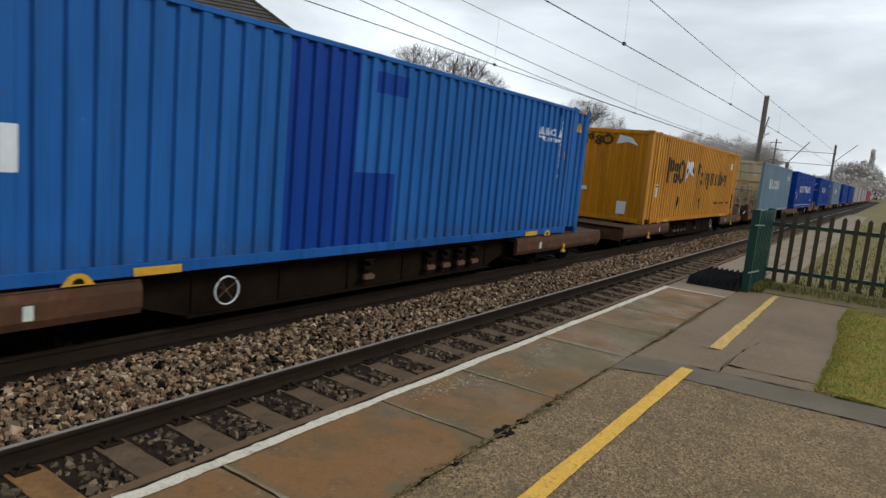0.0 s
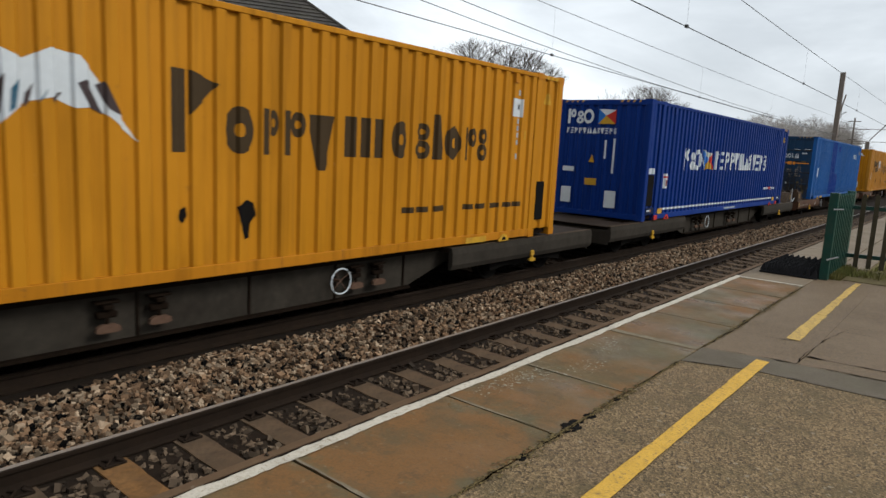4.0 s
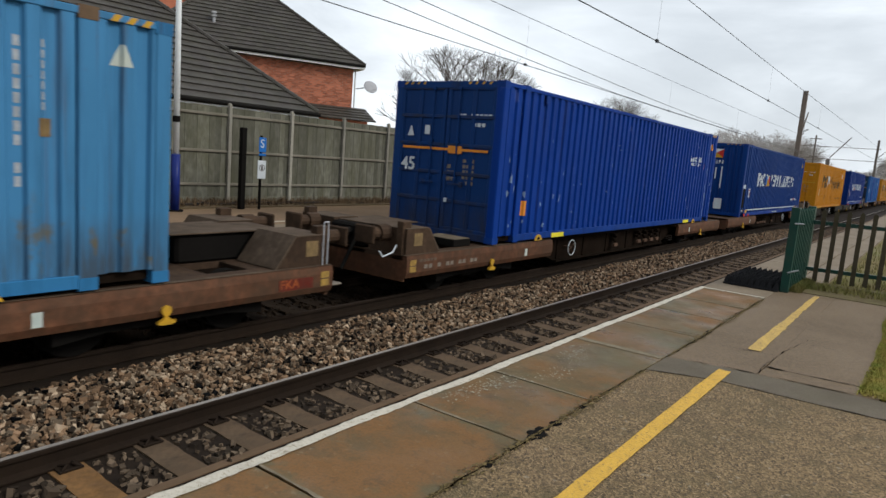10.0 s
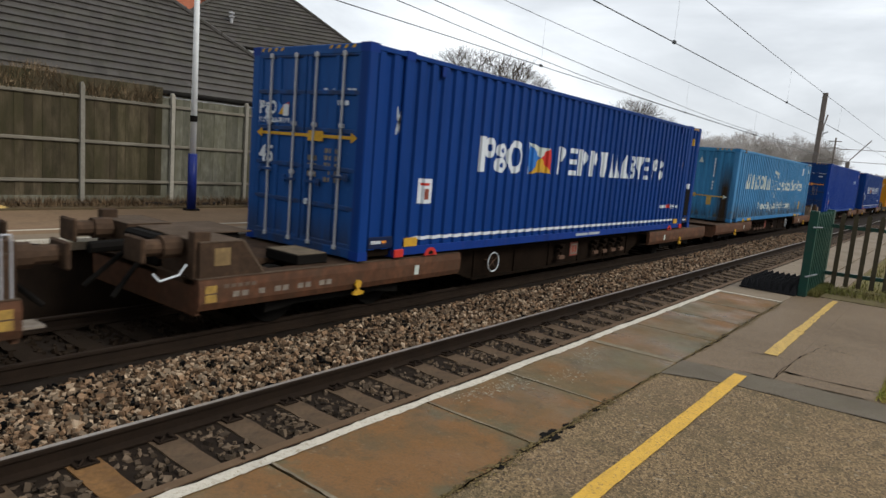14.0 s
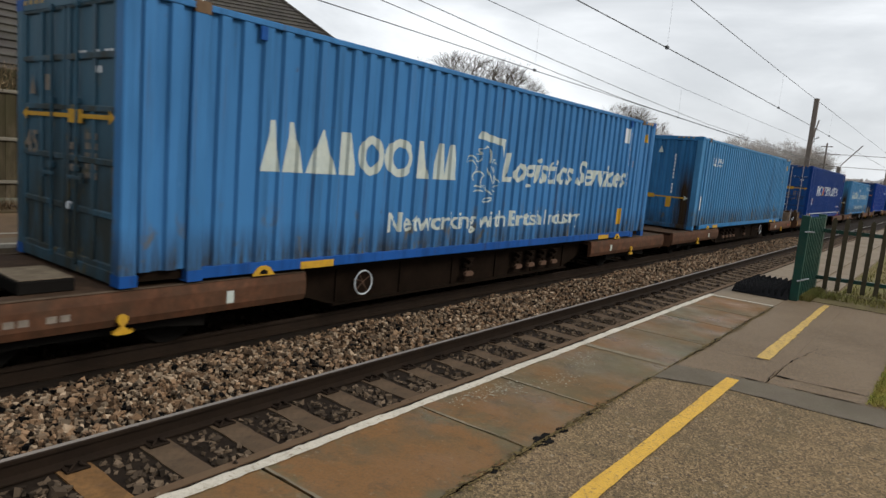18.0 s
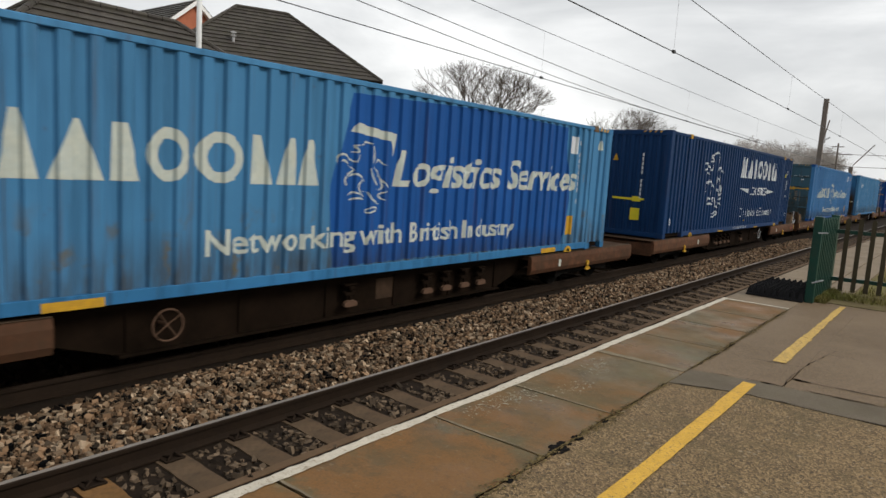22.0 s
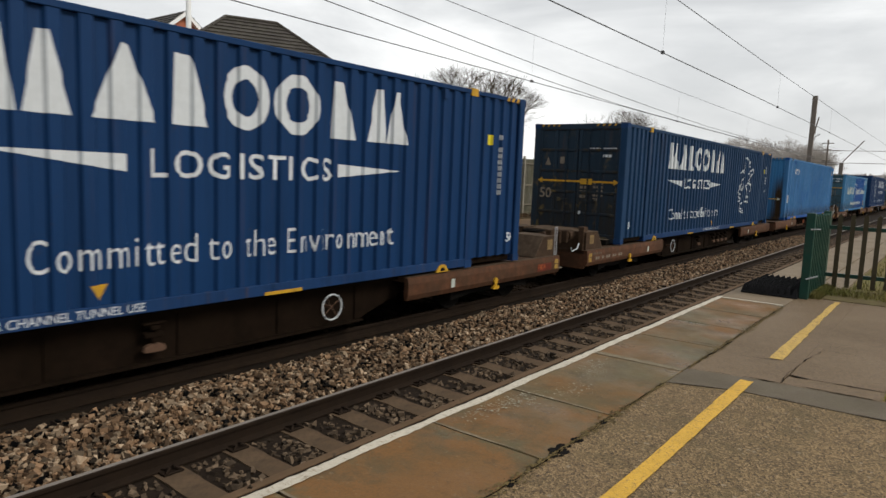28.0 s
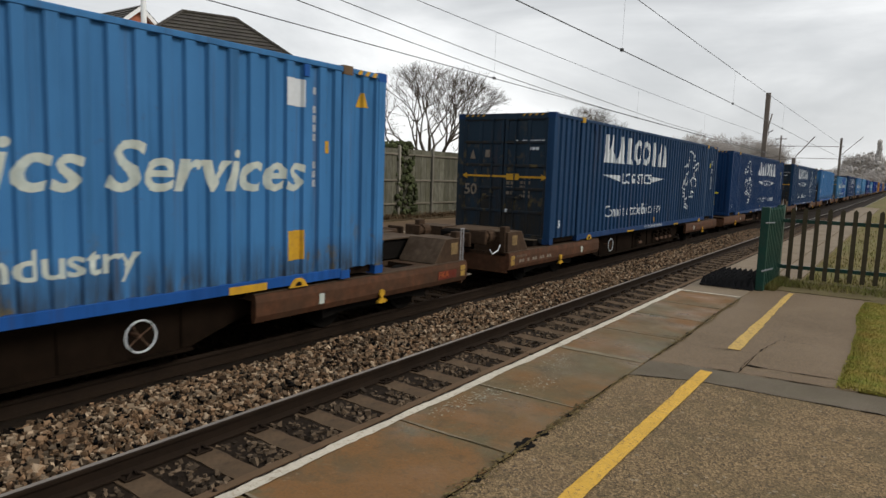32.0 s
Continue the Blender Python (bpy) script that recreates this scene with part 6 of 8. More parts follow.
def container(kind, label, length, height, side, ends, rear, worn, rods):
    """A box container: its origin under its middle, its rear towards -y."""
    c = thing(kind, label, "container", "containers on the train")
    L, H, W = length, height, WIDE
    sm = shared(("side", L, H), lambda: side_mesh(L, H))
    piece("side_panel", sm, side, c)
    piece("side_panel", sm, side, c, pose(0, 0, 0, 0, 0, 180))
    piece("roof", shared(("roof", L, H), lambda: mesh_of("roof", box(-W / 2 + 0.06, W / 2 - 0.06, -L / 2 + 0.1, L / 2 - 0.1, H - 0.06, H - 0.02))), side, c)
    piece("floor", shared(("floor", L), lambda: mesh_of("floor", box(-W / 2 + 0.1, W / 2 - 0.1, -L / 2 + 0.1, L / 2 - 0.1, 0.03, 0.16))), M["underframe_shaded"], c)
    tr = shared(("top_rail", L, H), lambda: mesh_of("top_rail", box(W / 2 - 0.07, W / 2 - 0.002, -L / 2 + 0.17, L / 2 - 0.17, H - 0.085, H - 0.015, 0.008)))
    br = shared(("bottom_rail", L), lambda: mesh_of("bottom_rail", box(W / 2 - 0.06, W / 2 - 0.004, -6.02, 6.02, 0.02, 0.15, 0.006)))
    po = shared(("corner_post", H), lambda: mesh_of("corner_post", box(-0.085, 0.085, -0.085, 0.085, 0.10, H - 0.10, 0.014)))
    ca = shared("casting", casting_mesh)
    ip = shared(("inner_post", H), lambda: mesh_of("inner_post", box(-0.03, 0.028, -0.09, 0.09, 0.10, H - 0.08, 0.01)))
    lb = shared("lashing_bracket", lambda: mesh_of("lashing_bracket", box(-0.012, 0.012, -0.045, 0.045, 0, 0.15, 0.004)))
    for s, turn in ((1, 0), (-1, 180)):
        piece("top_rail", tr, side, c, pose(0, 0, 0, 0, 0, turn))
        piece("bottom_rail", br, worn, c, pose(0, 0, 0, 0, 0, turn))
        for e in (-1, 1):
            piece("corner_post", po, ends if e < 0 and rear == "doors" and s < 0 else side, c, pose(s * (W / 2 - 0.085), e * (L / 2 - 0.085), 0))
            for z in (0.06, H - 0.06):
                piece("corner_casting", ca, worn, c, pose(s * (W / 2 - 0.088), e * (L / 2 - 0.088), z))
            if L > 12.5:
                piece("inner_post", ip, side, c, pose(s * (W / 2 - 0.03), e * 6.05, 0))
                piece("lashing_bracket", lb, worn, c, pose(s * (W / 2 - 0.004), e * 5.30, H - 0.24))
                for z in (0.06, H - 0.055):
                    piece("corner_casting", ca, M["yellow_paint"] if z > 1 and s > 0 and "navy" in label else M["steel_strip"] if z > 1 and ("faded" in label or "streaked" in label) else worn, c, pose(s * (W / 2 - 0.086), e * 6.05, z))
    hb = shared(("end_beam", H), lambda: mesh_of("end_beam", box(-W / 2 + 0.17, W / 2 - 0.17, 0.0, 0.10, H - 0.14, H - 0.01, 0.01)))
    sb = shared("end_sill", lambda: mesh_of("end_sill", box(-W / 2 + 0.17, W / 2 - 0.17, 0.0, 0.10, 0.01, 0.14, 0.01)))
    em = shared(("end", H), lambda: end_mesh(H))
    for e, m in ((-1, pose(0, -L / 2, 0)), (1, pose(0, L / 2, 0, 0, 0, 180))):
        col = ends if e < 0 else side
        piece("end_beam", hb, col, c, m)
        piece("end_sill", sb, col, c, m)
        if e < 0 and rear == "doors":
            dm = shared(("door", H), lambda: door_mesh(H))
            rm = shared(("rod", H), lambda: rod_mesh(H))
            hm = shared("handle", handle_mesh)
            for k in (1, -1):
                d = piece("door", dm, ends, c, m @ (pose(0, 0, 0) if k > 0 else Matrix.Diagonal((-1, 1, 1, 1))))
                ru, rh = shared(("upright", H), lambda: stiffener_mesh(H, True)), shared("stiffener", lambda: stiffener_mesh(H, False))
                for x in (0.012, 0.577, 1.02):
                    piece("door_upright", ru, ends, d, pose(x, 0, 0))
                for q in range(6):
                    piece("door_stiffener", rh, ends, d, pose(0, 0, 0.13 + q * (H - 0.30) / 5))
                for x in (0.22, 0.78) if rods == M["plastic_grey"] else (0.30,):
                    piece("lock_rod", rm, rods, d, pose(x, -0.004, 0))
                    piece("door_handle", hm, ends, d, pose(x - 0.1, -0.012, 0.95 + 0.2 * x))
        else:
            piece("end_panel", em, col, c, m)
    return c


def singles(bm):
    """Each face of a row of marks as a mesh of its own."""
    out = [flat(bmesh.new(), [(v.co.y, v.co.z) for v in f.verts]) for f in bm.faces]
    bm.free()
    return out


def decal(c, name, bm, y, z, material, label="", deep=0.003):
    if isinstance(bm, list):
        for k, (b, dy) in enumerate(bm):
            part({"trade_name": "name_shape", "emblem": "emblem_stroke"}.get(name, name), on_side(b, y + dy, z, deep), material, c, label if k == 0 else "")
        return None
    if name == "serial_mark":
        for k, b in enumerate(singles(bm)):
            part(name, on_side(b, y, z, deep), material, c, label if k == 0 else "")
        return None
    return part(name, on_side(bm, y, z, deep), material, c, label)


def on_rear(c, name, bm, x, z, material, length, out=-0.004, label=""):
    """A flat painted mesh (drawn in y-z) turned to face rearwards at the rear end."""
    if isinstance(bm, list):
        whole = bmesh.new()
        for b, dy in bm:
            me = mesh_of("shape", shift(b, 0, dy, 0))
            whole.from_mesh(me)
            bpy.data.meshes.remove(me)
        bm = whole
    if name in ("serial_mark", "weight_table") and len(bm.faces) > 1:
        for b in singles(bm):
            on_rear(c, name, b, x, z, material, length, out)
        return None
    for v in bm.verts:
        v.co = Vector((x + v.co.y, -length / 2 + out, z + v.co.z))
    bmesh.ops.recalc_face_normals(bm, faces=bm.faces)
    for f in bm.faces:
        if f.normal.y > 0:
            f.normal_flip()
    return part(name, bm, material, c, label)


FT40, FT45, FT50, HIGH, LOW = 12.192, 13.716, 15.24, 2.896, 2.591
rd = random.Random(77)


def markings(c, L, H, lug, lug_words, warn="yellow_paint"):
    """Small plates and warning marks that every box carries."""
    y1 = L / 2
    long = L == FT50
    if long:
        decal(c, "serial_mark", turned(bars(11, 1.15, 0.09, rd)), y1 - 0.66, 1.20, M["mark_white"], "upright row of white marks")
        decal(c, "small_plate", rect(0.13, 0.17), y1 - 1.10, H - 0.86, M["lemon_paint"])
    else:
        decal(c, "serial_mark", turned(bars(11, 1.30, 0.08, rd)), y1 - 1.34, H - 1.62, M["mark_white"], "upright row of white marks")
        decal(c, "serial_mark", turned(bars(7, 0.62, 0.06, rd)), y1 - 1.15, H - 0.95, M["mark_white"])
        decal(c, "warning_triangle", flat(bmesh.new(), ((0, 0), (0.21, 0), (0.13, 0.20), (0.095, 0.20))), y1 - 0.60, H - (0.52 if H > 2.8 else 0.48), M[warn], "orange warning triangle" if warn == "orange_paint" else "pale warning triangle" if warn == "cream_paint" else "yellow warning triangle", 0.004)
        decal(c, "small_plate", rect(0.11, 0.16), y1 - 1.22, H - 1.18, M["plate_tan" if warn == "cream_paint" else warn], "", 0.004)
    for y in (-5.54, 5.20) if long else (-5.46, 5.02) if lug == M["red_paint"] else (-5.32, 5.02):
        c2 = bmesh.new()
        prism(c2, [(y, -0.01), (y + 0.32, -0.01), (y + 0.25, 0.08), (y + 0.20, 0.105), (y + 0.12, 0.105), (y + 0.07, 0.08)], WIDE / 2 - 0.003, WIDE / 2 + 0.012, axis="x")
        part("lifting_lug", c2, lug, c, lug_words)
        # the eye's shade is put into a flat black plate, no hole is cut
        c2 = bmesh.new()
        prism(c2, [(y + 0.10, 0.005), (y + 0.22, 0.005), (y + 0.21, 0.04), (y + 0.18, 0.06), (y + 0.14, 0.06), (y + 0.11, 0.04)], WIDE / 2 + 0.012, WIDE / 2 + 0.014, axis="x")
        part("lug_eye", c2, M["black_iron"], c)
    if lug == M["yellow_paint"]:
        for y, z in ((-2.6, 0.06), (2.0, 0.06)) if L == FT50 else ((-4.6, 0.11), (4.12, 0.11)):
            part("rail_mark", box(WIDE / 2 - 0.003, WIDE / 2 + 0.003, y, y + 0.55, 0.02, z), M["lemon_paint" if warn == "orange_paint" else "yellow_paint"], c, "yellow patch on the bottom rail")
    side_me = shared("side_stripe", lambda: mesh_of("hazard_stripe", prism(bmesh.new(), [(0, 0), (0.07, 0), (0.12, 0.065), (0.05, 0.065)], WIDE / 2 - 0.003, WIDE / 2 + 0.001, axis="x")))
    end_me = shared("end_stripe", lambda: mesh_of("hazard_stripe", prism(bmesh.new(), [(0, 0), (0.05, 0), (0.09, 0.045), (0.04, 0.045)], -0.004, 0.001, axis="y")))
    for k in range(4):
        piece("hazard_stripe", side_me, M["yellow_paint"], c, pose(0, y1 - 0.62 + 0.15 * k, H - 0.085))
        for x in (-1.05, 0.45):
            piece("hazard_stripe", end_me, M["yellow_paint"], c, pose(x + 0.15 * k, -L / 2, H - 0.07))


def turned(bm):
    for v in bm.verts:
        v.co = Vector((0, -v.co.z, v.co.y))
    return bm


def swoosh(width, height):
    """Two pointed bars that flank a small word, one mesh for each."""
    a = flat(bmesh.new(), ((0, height), (width * 0.25, height * 0.95), (width * 0.25, -height * 0.2)))
    b = flat(bmesh.new(), ((0, -height * 0.2), (0, height * 0.95), (width * 0.235, height * 0.55)))
    return [(a, 0.0), (b, width * 0.765)]


def flourish(w, h, thick=0.032):
    """White brush strokes of the painted emblem, as plain curves."""
    out = []
    S = [
        [(0.01, 0.68), (0.02, 0.78), (0.10, 0.81), (0.33, 0.72), (0.39, 0.83)],
        [(0.05, 0.71), (0.10, 0.73), (0.22, 0.65)],
        [(0.24, 0.65), (0.31, 0.60), (0.14, 0.50), (0.14, 0.41), (0.19, 0.40)],
        [(0.22, 0.51), (0.36, 0.55), (0.54, 0.45)],
        [(0.46, 0.48), (0.39, 0.39), (0.43, 0.27)],
        [(0.23, 0.25), (0.30, 0.30), (0.43, 0.27)],
        [(0.25, 0.19), (0.37, 0.22), (0.53, 0.20)],
        [(0.41, 0.95), (0.53, 1.0), (0.64, 0.98)],
        [(0.39, 0.95), (0.31, 0.93), (0.38, 0.86), (0.26, 0.85)],
        [(0.65, 0.96), (0.67, 0.83), (0.66, 0.71)],
    ] + [
        [(0.71, 0.71), (0.76, 0.78), (0.93, 0.69)],
        [(0.62, 0.64), (0.67, 0.51), (0.80, 0.34)],
        [(0.67, 0.66), (0.84, 0.51), (1.0, 0.37)],
        [(0.75, 0.65), (0.89, 0.40), (0.82, 0.33)],
        [(0.97, 0.32), (0.82, 0.26), (0.93, 0.19)],
        [(0.60, 0.31), (0.66, 0.21), (0.84, 0.13)],
        [(0.53, 0.31), (0.48, 0.30), (0.53, 0.23)],
        [(0.56, 0.04), (0.68, 0.09), (0.80, 0.07), (0.62, 0.01), (0.56, 0.04)],
    ]
    for pts in S:
        fine = []
        for i in range(len(pts) - 1):
            p0, p1, p2, p3 = (pts[max(0, i - 1)], pts[i], pts[i + 1], pts[min(len(pts) - 1, i + 2)])
            for k in range(5):
                t = k / 5
                fine.append(tuple(0.5 * (2 * b + (c - a) * t + (2 * a - 5 * b + 4 * c - d) * t * t + (3 * b - a - 3 * c + d) * t ** 3) for a, b, c, d in zip(p0, p1, p2, p3)))
        fine.append(pts[-1])
        bm = stroke(bmesh.new(), [(u * w, v * h) for u, v in fine], thick)
        bmesh.ops.remove_doubles(bm, verts=bm.verts, dist=0.0005)
        out.append((bm, 0.0))
    return out


def navy_trim(c, L, order, ahead=0.0):
    """Livery of the navy boxes: a trade name, one word between bars, a motto and an emblem."""
    rear = order == "emblem_rear"
    a, b = (-0.91 + ahead, -4.65 + ahead / 4) if rear else (-4.67, 2.76)
    up = 0.0 if ahead else 0.06
    decal(c, "trade_name", sign_shapes("condensed", 5.38, 0.71), a, 1.85 + up, M["white_paint"], "white painted trade name as plain shapes")
    decal(c, "name_swoosh", swoosh(5.24, 0.15), a + 0.02, 1.33 + up * 2, M["white_paint"])
    decal(c, "word", lettering("LOGISTICS", 0.29, width=2.40, bold=0.012, apart=1.25), a + 1.55, 1.25 + up * 2, M["white_paint"], "the word LOGISTICS in white")
    decal(c, "motto", lettering("Committed to the Environment", 0.31, width=4.70, bold=-0.006, apart=1.15), a + 0.42, 0.46 + up / 2, M["white_paint"], "motto in white letters")
    strokes = flourish(2.05, 2.05)
    if not rear:
        # the emblem faces forward here
        for bm, dy in strokes:
            for v in bm.verts:
                v.co.y = 2.05 - v.co.y - 2 * dy
    decal(c, "emblem", strokes, b, 0.50, M["white_paint"], "white brushed emblem")
    decal(c, "down_arrow", flat(bmesh.new(), ((0, 0.16), (0.09, 0), (0.18, 0.16))), a + 0.95 if rear else a + 4.4, 0.19, M["yellow_paint"])
    part("tunnel_wording", shift(lettering("NOT FOR CHANNEL TUNNEL USE", 0.085, width=1.75), WIDE / 2 - 0.001, a - 0.28 if rear else a + 3.58, 0.045), M["white_paint"], c, "small white words on the bottom rail")
    decal(c, "size_mark", lettering("50", 0.17, bold=0.02), -L / 2 + 0.42 if order != "emblem_rear" else L / 2 - 0.42, 0.36, M["white_paint"])
    if rear:
        decal(c, "size_mark", lettering("50", 0.17, bold=0.02), -L / 2 + 0.42, 0.36, M["white_paint"])


def shift(bm, x, y, z):
    for v in bm.verts:
        v.co += Vector((x, y, z))
    return bm


def cyan_trim(c, H, patch):
    on = 0.20 if patch else 0.16 if H == HIGH else 0.08
    if patch:
        decal(c, "patch", flat(bmesh.new(), ((0.1, 0), (2.0, 0.02), (6.2, 0.0), (6.35, 0.9), (6.1, 2.3), (3.3, 2.34), (0.35, 2.25), (0, 1.0))), -1.25, 0.16, BLUE["patch_mid"], "darker repainted blue patch", 0.0015)
    decal(c, "trade_name", sign_shapes("broad", 3.80, 0.55), -5.43 + on, 1.21, M["cream_paint"], "pale painted trade name as plain shapes")
    decal(c, "emblem_flag", flat(bmesh.new(), ((0.0, 0.30), (0.10, 0.42), (0.50, 0.36), (0.88, 0.33), (0.80, 0.0), (0.72, 0.22), (0.45, 0.25))), -1.12 + on, 1.62, M["cream_paint"], "pale flag shape over the emblem")
    decal(c, "emblem", flourish(0.95, 0.95, 0.013), -1.35 + on, 0.85, M["cream_paint"], "faded pale emblem")
    decal(c, "wording", lettering("Logistics Services", 0.68, shear=0.22, width=5.45, bold=0.018), -0.34 + 1.2 * on, 1.06, M["cream_paint"], "the words Logistics Services in pale slanted letters")
    decal(c, "wording", lettering("Networking with British Industry", 0.38, width=6.1, bold=0.015), -3.2 + on, 0.33, M["cream_paint"], "smaller pale words below")
    decal(c, "plate", rect(0.30, 0.34), FT45 / 2 - 1.95 + on / 2, H - 0.62, M["white_paint"], "white plate")
    decal(c, "plate", rect(0.27, 0.38), FT45 / 2 - 1.92 + on / 2, 0.34, M["yellow_paint"], "yellow plate")


def ferry_trim(c, rear, ahead=0.0):
    on, up = (0.17, 0.05) if rear == "doors" else (ahead, 0.0)
    decal(c, "trade_name", sign_shapes("three", 1.36, 0.58), -4.35 + on, 1.25 + up, M["white_paint"], "white painted mark as plain shapes")
    for col, pts in (("sign_blue", ((0.04, 0.56), (0.48, 0.31), (0.14, 0.02))), ("cream_paint", ((0.02, 0.58), (0.48, 0.31), (0.82, 0.50), (0.45, 0.50))), ("red_paint", ((0.48, 0.31), (0.82, 0.50), (0.95, 0.02))), ("yellow_paint", ((0.14, 0.0), (0.48, 0.31), (0.95, 0.02), (0.5, 0.04))), ("white_paint", ((0.0, 0.58), (0.02, 0.58), (0.13, 0.0), (0.11, 0.0)))):
        decal(c, "flag_field", flat(bmesh.new(), pts), -2.86 + on, 1.26 + up, M[col], "field of a painted flag")
    decal(c, "trade_name", sign_shapes("capitals", 5.70, 0.54), -1.69 + on, 1.28 + up, M["white_paint"], "white painted trade name as plain shapes")
    decal(c, "white_stripe", rect(11.2, 0.05), -5.77, 0.235, M["white_paint"], "thin white stripe along the foot")
    decal(c, "slogan", bars(3, 0.62, 0.12, rd), 4.15, 0.58, M["white_paint"])
    decal(c, "slogan_word", lettering("logistics", 0.16, width=0.62, bold=0.02), 5.06, 0.55, M["white_paint"], "the word logistics in white")
    for y in (-0.45, 0.15):
        part("web_line", shift(rect(0.56, 0.055), WIDE / 2 - 0.003, y, 0.06), M["mark_white"], c, "small white bar of print on the bottom rail")
    decal(c, "slogan_mark", rect(0.30, 0.09), 4.72, 0.60, M["red_paint"])
    decal(c, "notice", rect(0.33, 0.37), -5.65, 0.78, M["white_paint"], "white notice with small print")
    decal(c, "notice_print", bars(1, 0.22, 0.06, rd, 1), -5.60, 1.04, M["red_paint"], "", 0.005)
    decal(c, "notice_print", rect(0.10, 0.16), -5.54, 0.84, M["owner_red"], "", 0.005)
    for e in (-1, 1):
        y = 6.17 if e > 0 else -6.66
        part("foot_panel", box(WIDE / 2 - 0.02, WIDE / 2 - 0.003, y, y + 0.49, 0.155, 0.32, 0.01), M["door_navy"], c, "dark panel with a small maker's mark")
        part("maker_mark", shift(bars(4, 0.20, 0.07, rd), WIDE / 2 - 0.002, y + 0.05, 0.21), M["white_paint"], c)
        part("maker_mark", shift(bars(2, 0.10, 0.06, rd), WIDE / 2 - 0.002, y + 0.26, 0.215), M["orange_paint"], c)
        y = 5.45 if e > 0 else -5.93
        part("foot_plate", box(WIDE / 2 - 0.003, WIDE / 2 + 0.003, y, y + 0.29, 0.15, 0.28), M["yellow_paint"], c, "yellow plate at the end of the stripe")
        part("lashing_point", box(WIDE / 2 - 0.06, WIDE / 2 + 0.02, e * 6.04 - 0.10, e * 6.04 + 0.10, 0.0, 0.12, 0.01), M["red_paint"], c, "red foot casting")
    y = 6.20 if rear == "doors" else -6.69
    part("side_vent", box(WIDE / 2 - 0.02, WIDE / 2 - 0.002, y, y + 0.38, 0.36, 1.12, 0.01), M["black_iron"], c, "dark vent panel")
    decal(c, "plate", rect(0.38, 0.14), y, 1.14, M["white_paint"])
    if rear == "doors":
        for pts in (((0.0, 0.40), (0.045, 0.42), (0.17, 0.02), (0.125, 0.0)), ((0.13, 0.42), (0.17, 0.40), (0.055, 0.02), (0.01, 0.04))):
            decal(c, "chalk_stroke", flat(bmesh.new(), pts), -6.25, 1.72, M["mark_white"], "pale stroke of a chalked cross")
        on_rear(c, "trade_name", sign_shapes("three", 0.40, 0.20), -1.05, 1.92, M["white_paint"], FT45, 0.006, "white painted mark as plain shapes")
        for col, pts in (("sign_blue", ((0, 0.0), (0.1, 0.11), (0.0, 0.20))), ("red_paint", ((0.1, 0.11), (0.24, 0.19), (0.24, 0.0))), ("yellow_paint", ((0, 0.0), (0.1, 0.11), (0.24, 0.0)))):
            on_rear(c, "flag_field", flat(bmesh.new(), pts), -0.60, 1.92, M[col], FT45, 0.006)
        on_rear(c, "trade_name", sign_shapes("capitals", 0.72, 0.07), -1.05, 1.80, M["white_paint"], FT45, 0.006)
    if rear == "panel":
        on_rear(c, "trade_name", sign_shapes("three", 0.72, 0.36), -0.95, 2.30, M["white_paint"], FT45, 0.006, "white painted mark as plain shapes")
        for col, pts in (("sign_blue", ((0, 0.0), (0.2, 0.2), (0.0, 0.36))), ("white_paint", ((0.0, 0.36), (0.2, 0.2), (0.46, 0.34))), ("red_paint", ((0.2, 0.2), (0.46, 0.34), (0.46, 0.0))), ("yellow_paint", ((0, 0.0), (0.2, 0.2), (0.46, 0.0)))):
            on_rear(c, "flag_field", flat(bmesh.new(), pts), -0.10, 2.30, M[col], FT45, 0.006)
        on_rear(c, "trade_name", sign_shapes("capitals", 1.35, 0.14), -0.95, 2.06, M["white_paint"], FT45, 0.006)
        for x, z, w, h, col in ((-1.0, 0.30, 0.28, 0.40, "white_paint"), (0.22, 0.25, 0.30, 0.42, "white_paint"), (-0.35, 0.78, 0.32, 0.17, "yellow_paint"), (-1.0, 1.10, 0.32, 0.12, "white_paint"), (0.35, 1.1, 0.05, 0.85, "white_paint"), (0.12, 1.45, 0.05, 0.45, "white_paint")):
            on_rear(c, "plate", rect(w, h), x, z, M[col], FT45, 0.006)
        on_rear(c, "warning_triangle", tri(0.16, 0.2), -0.28, 1.35, M["yellow_paint"], FT45, 0.006)


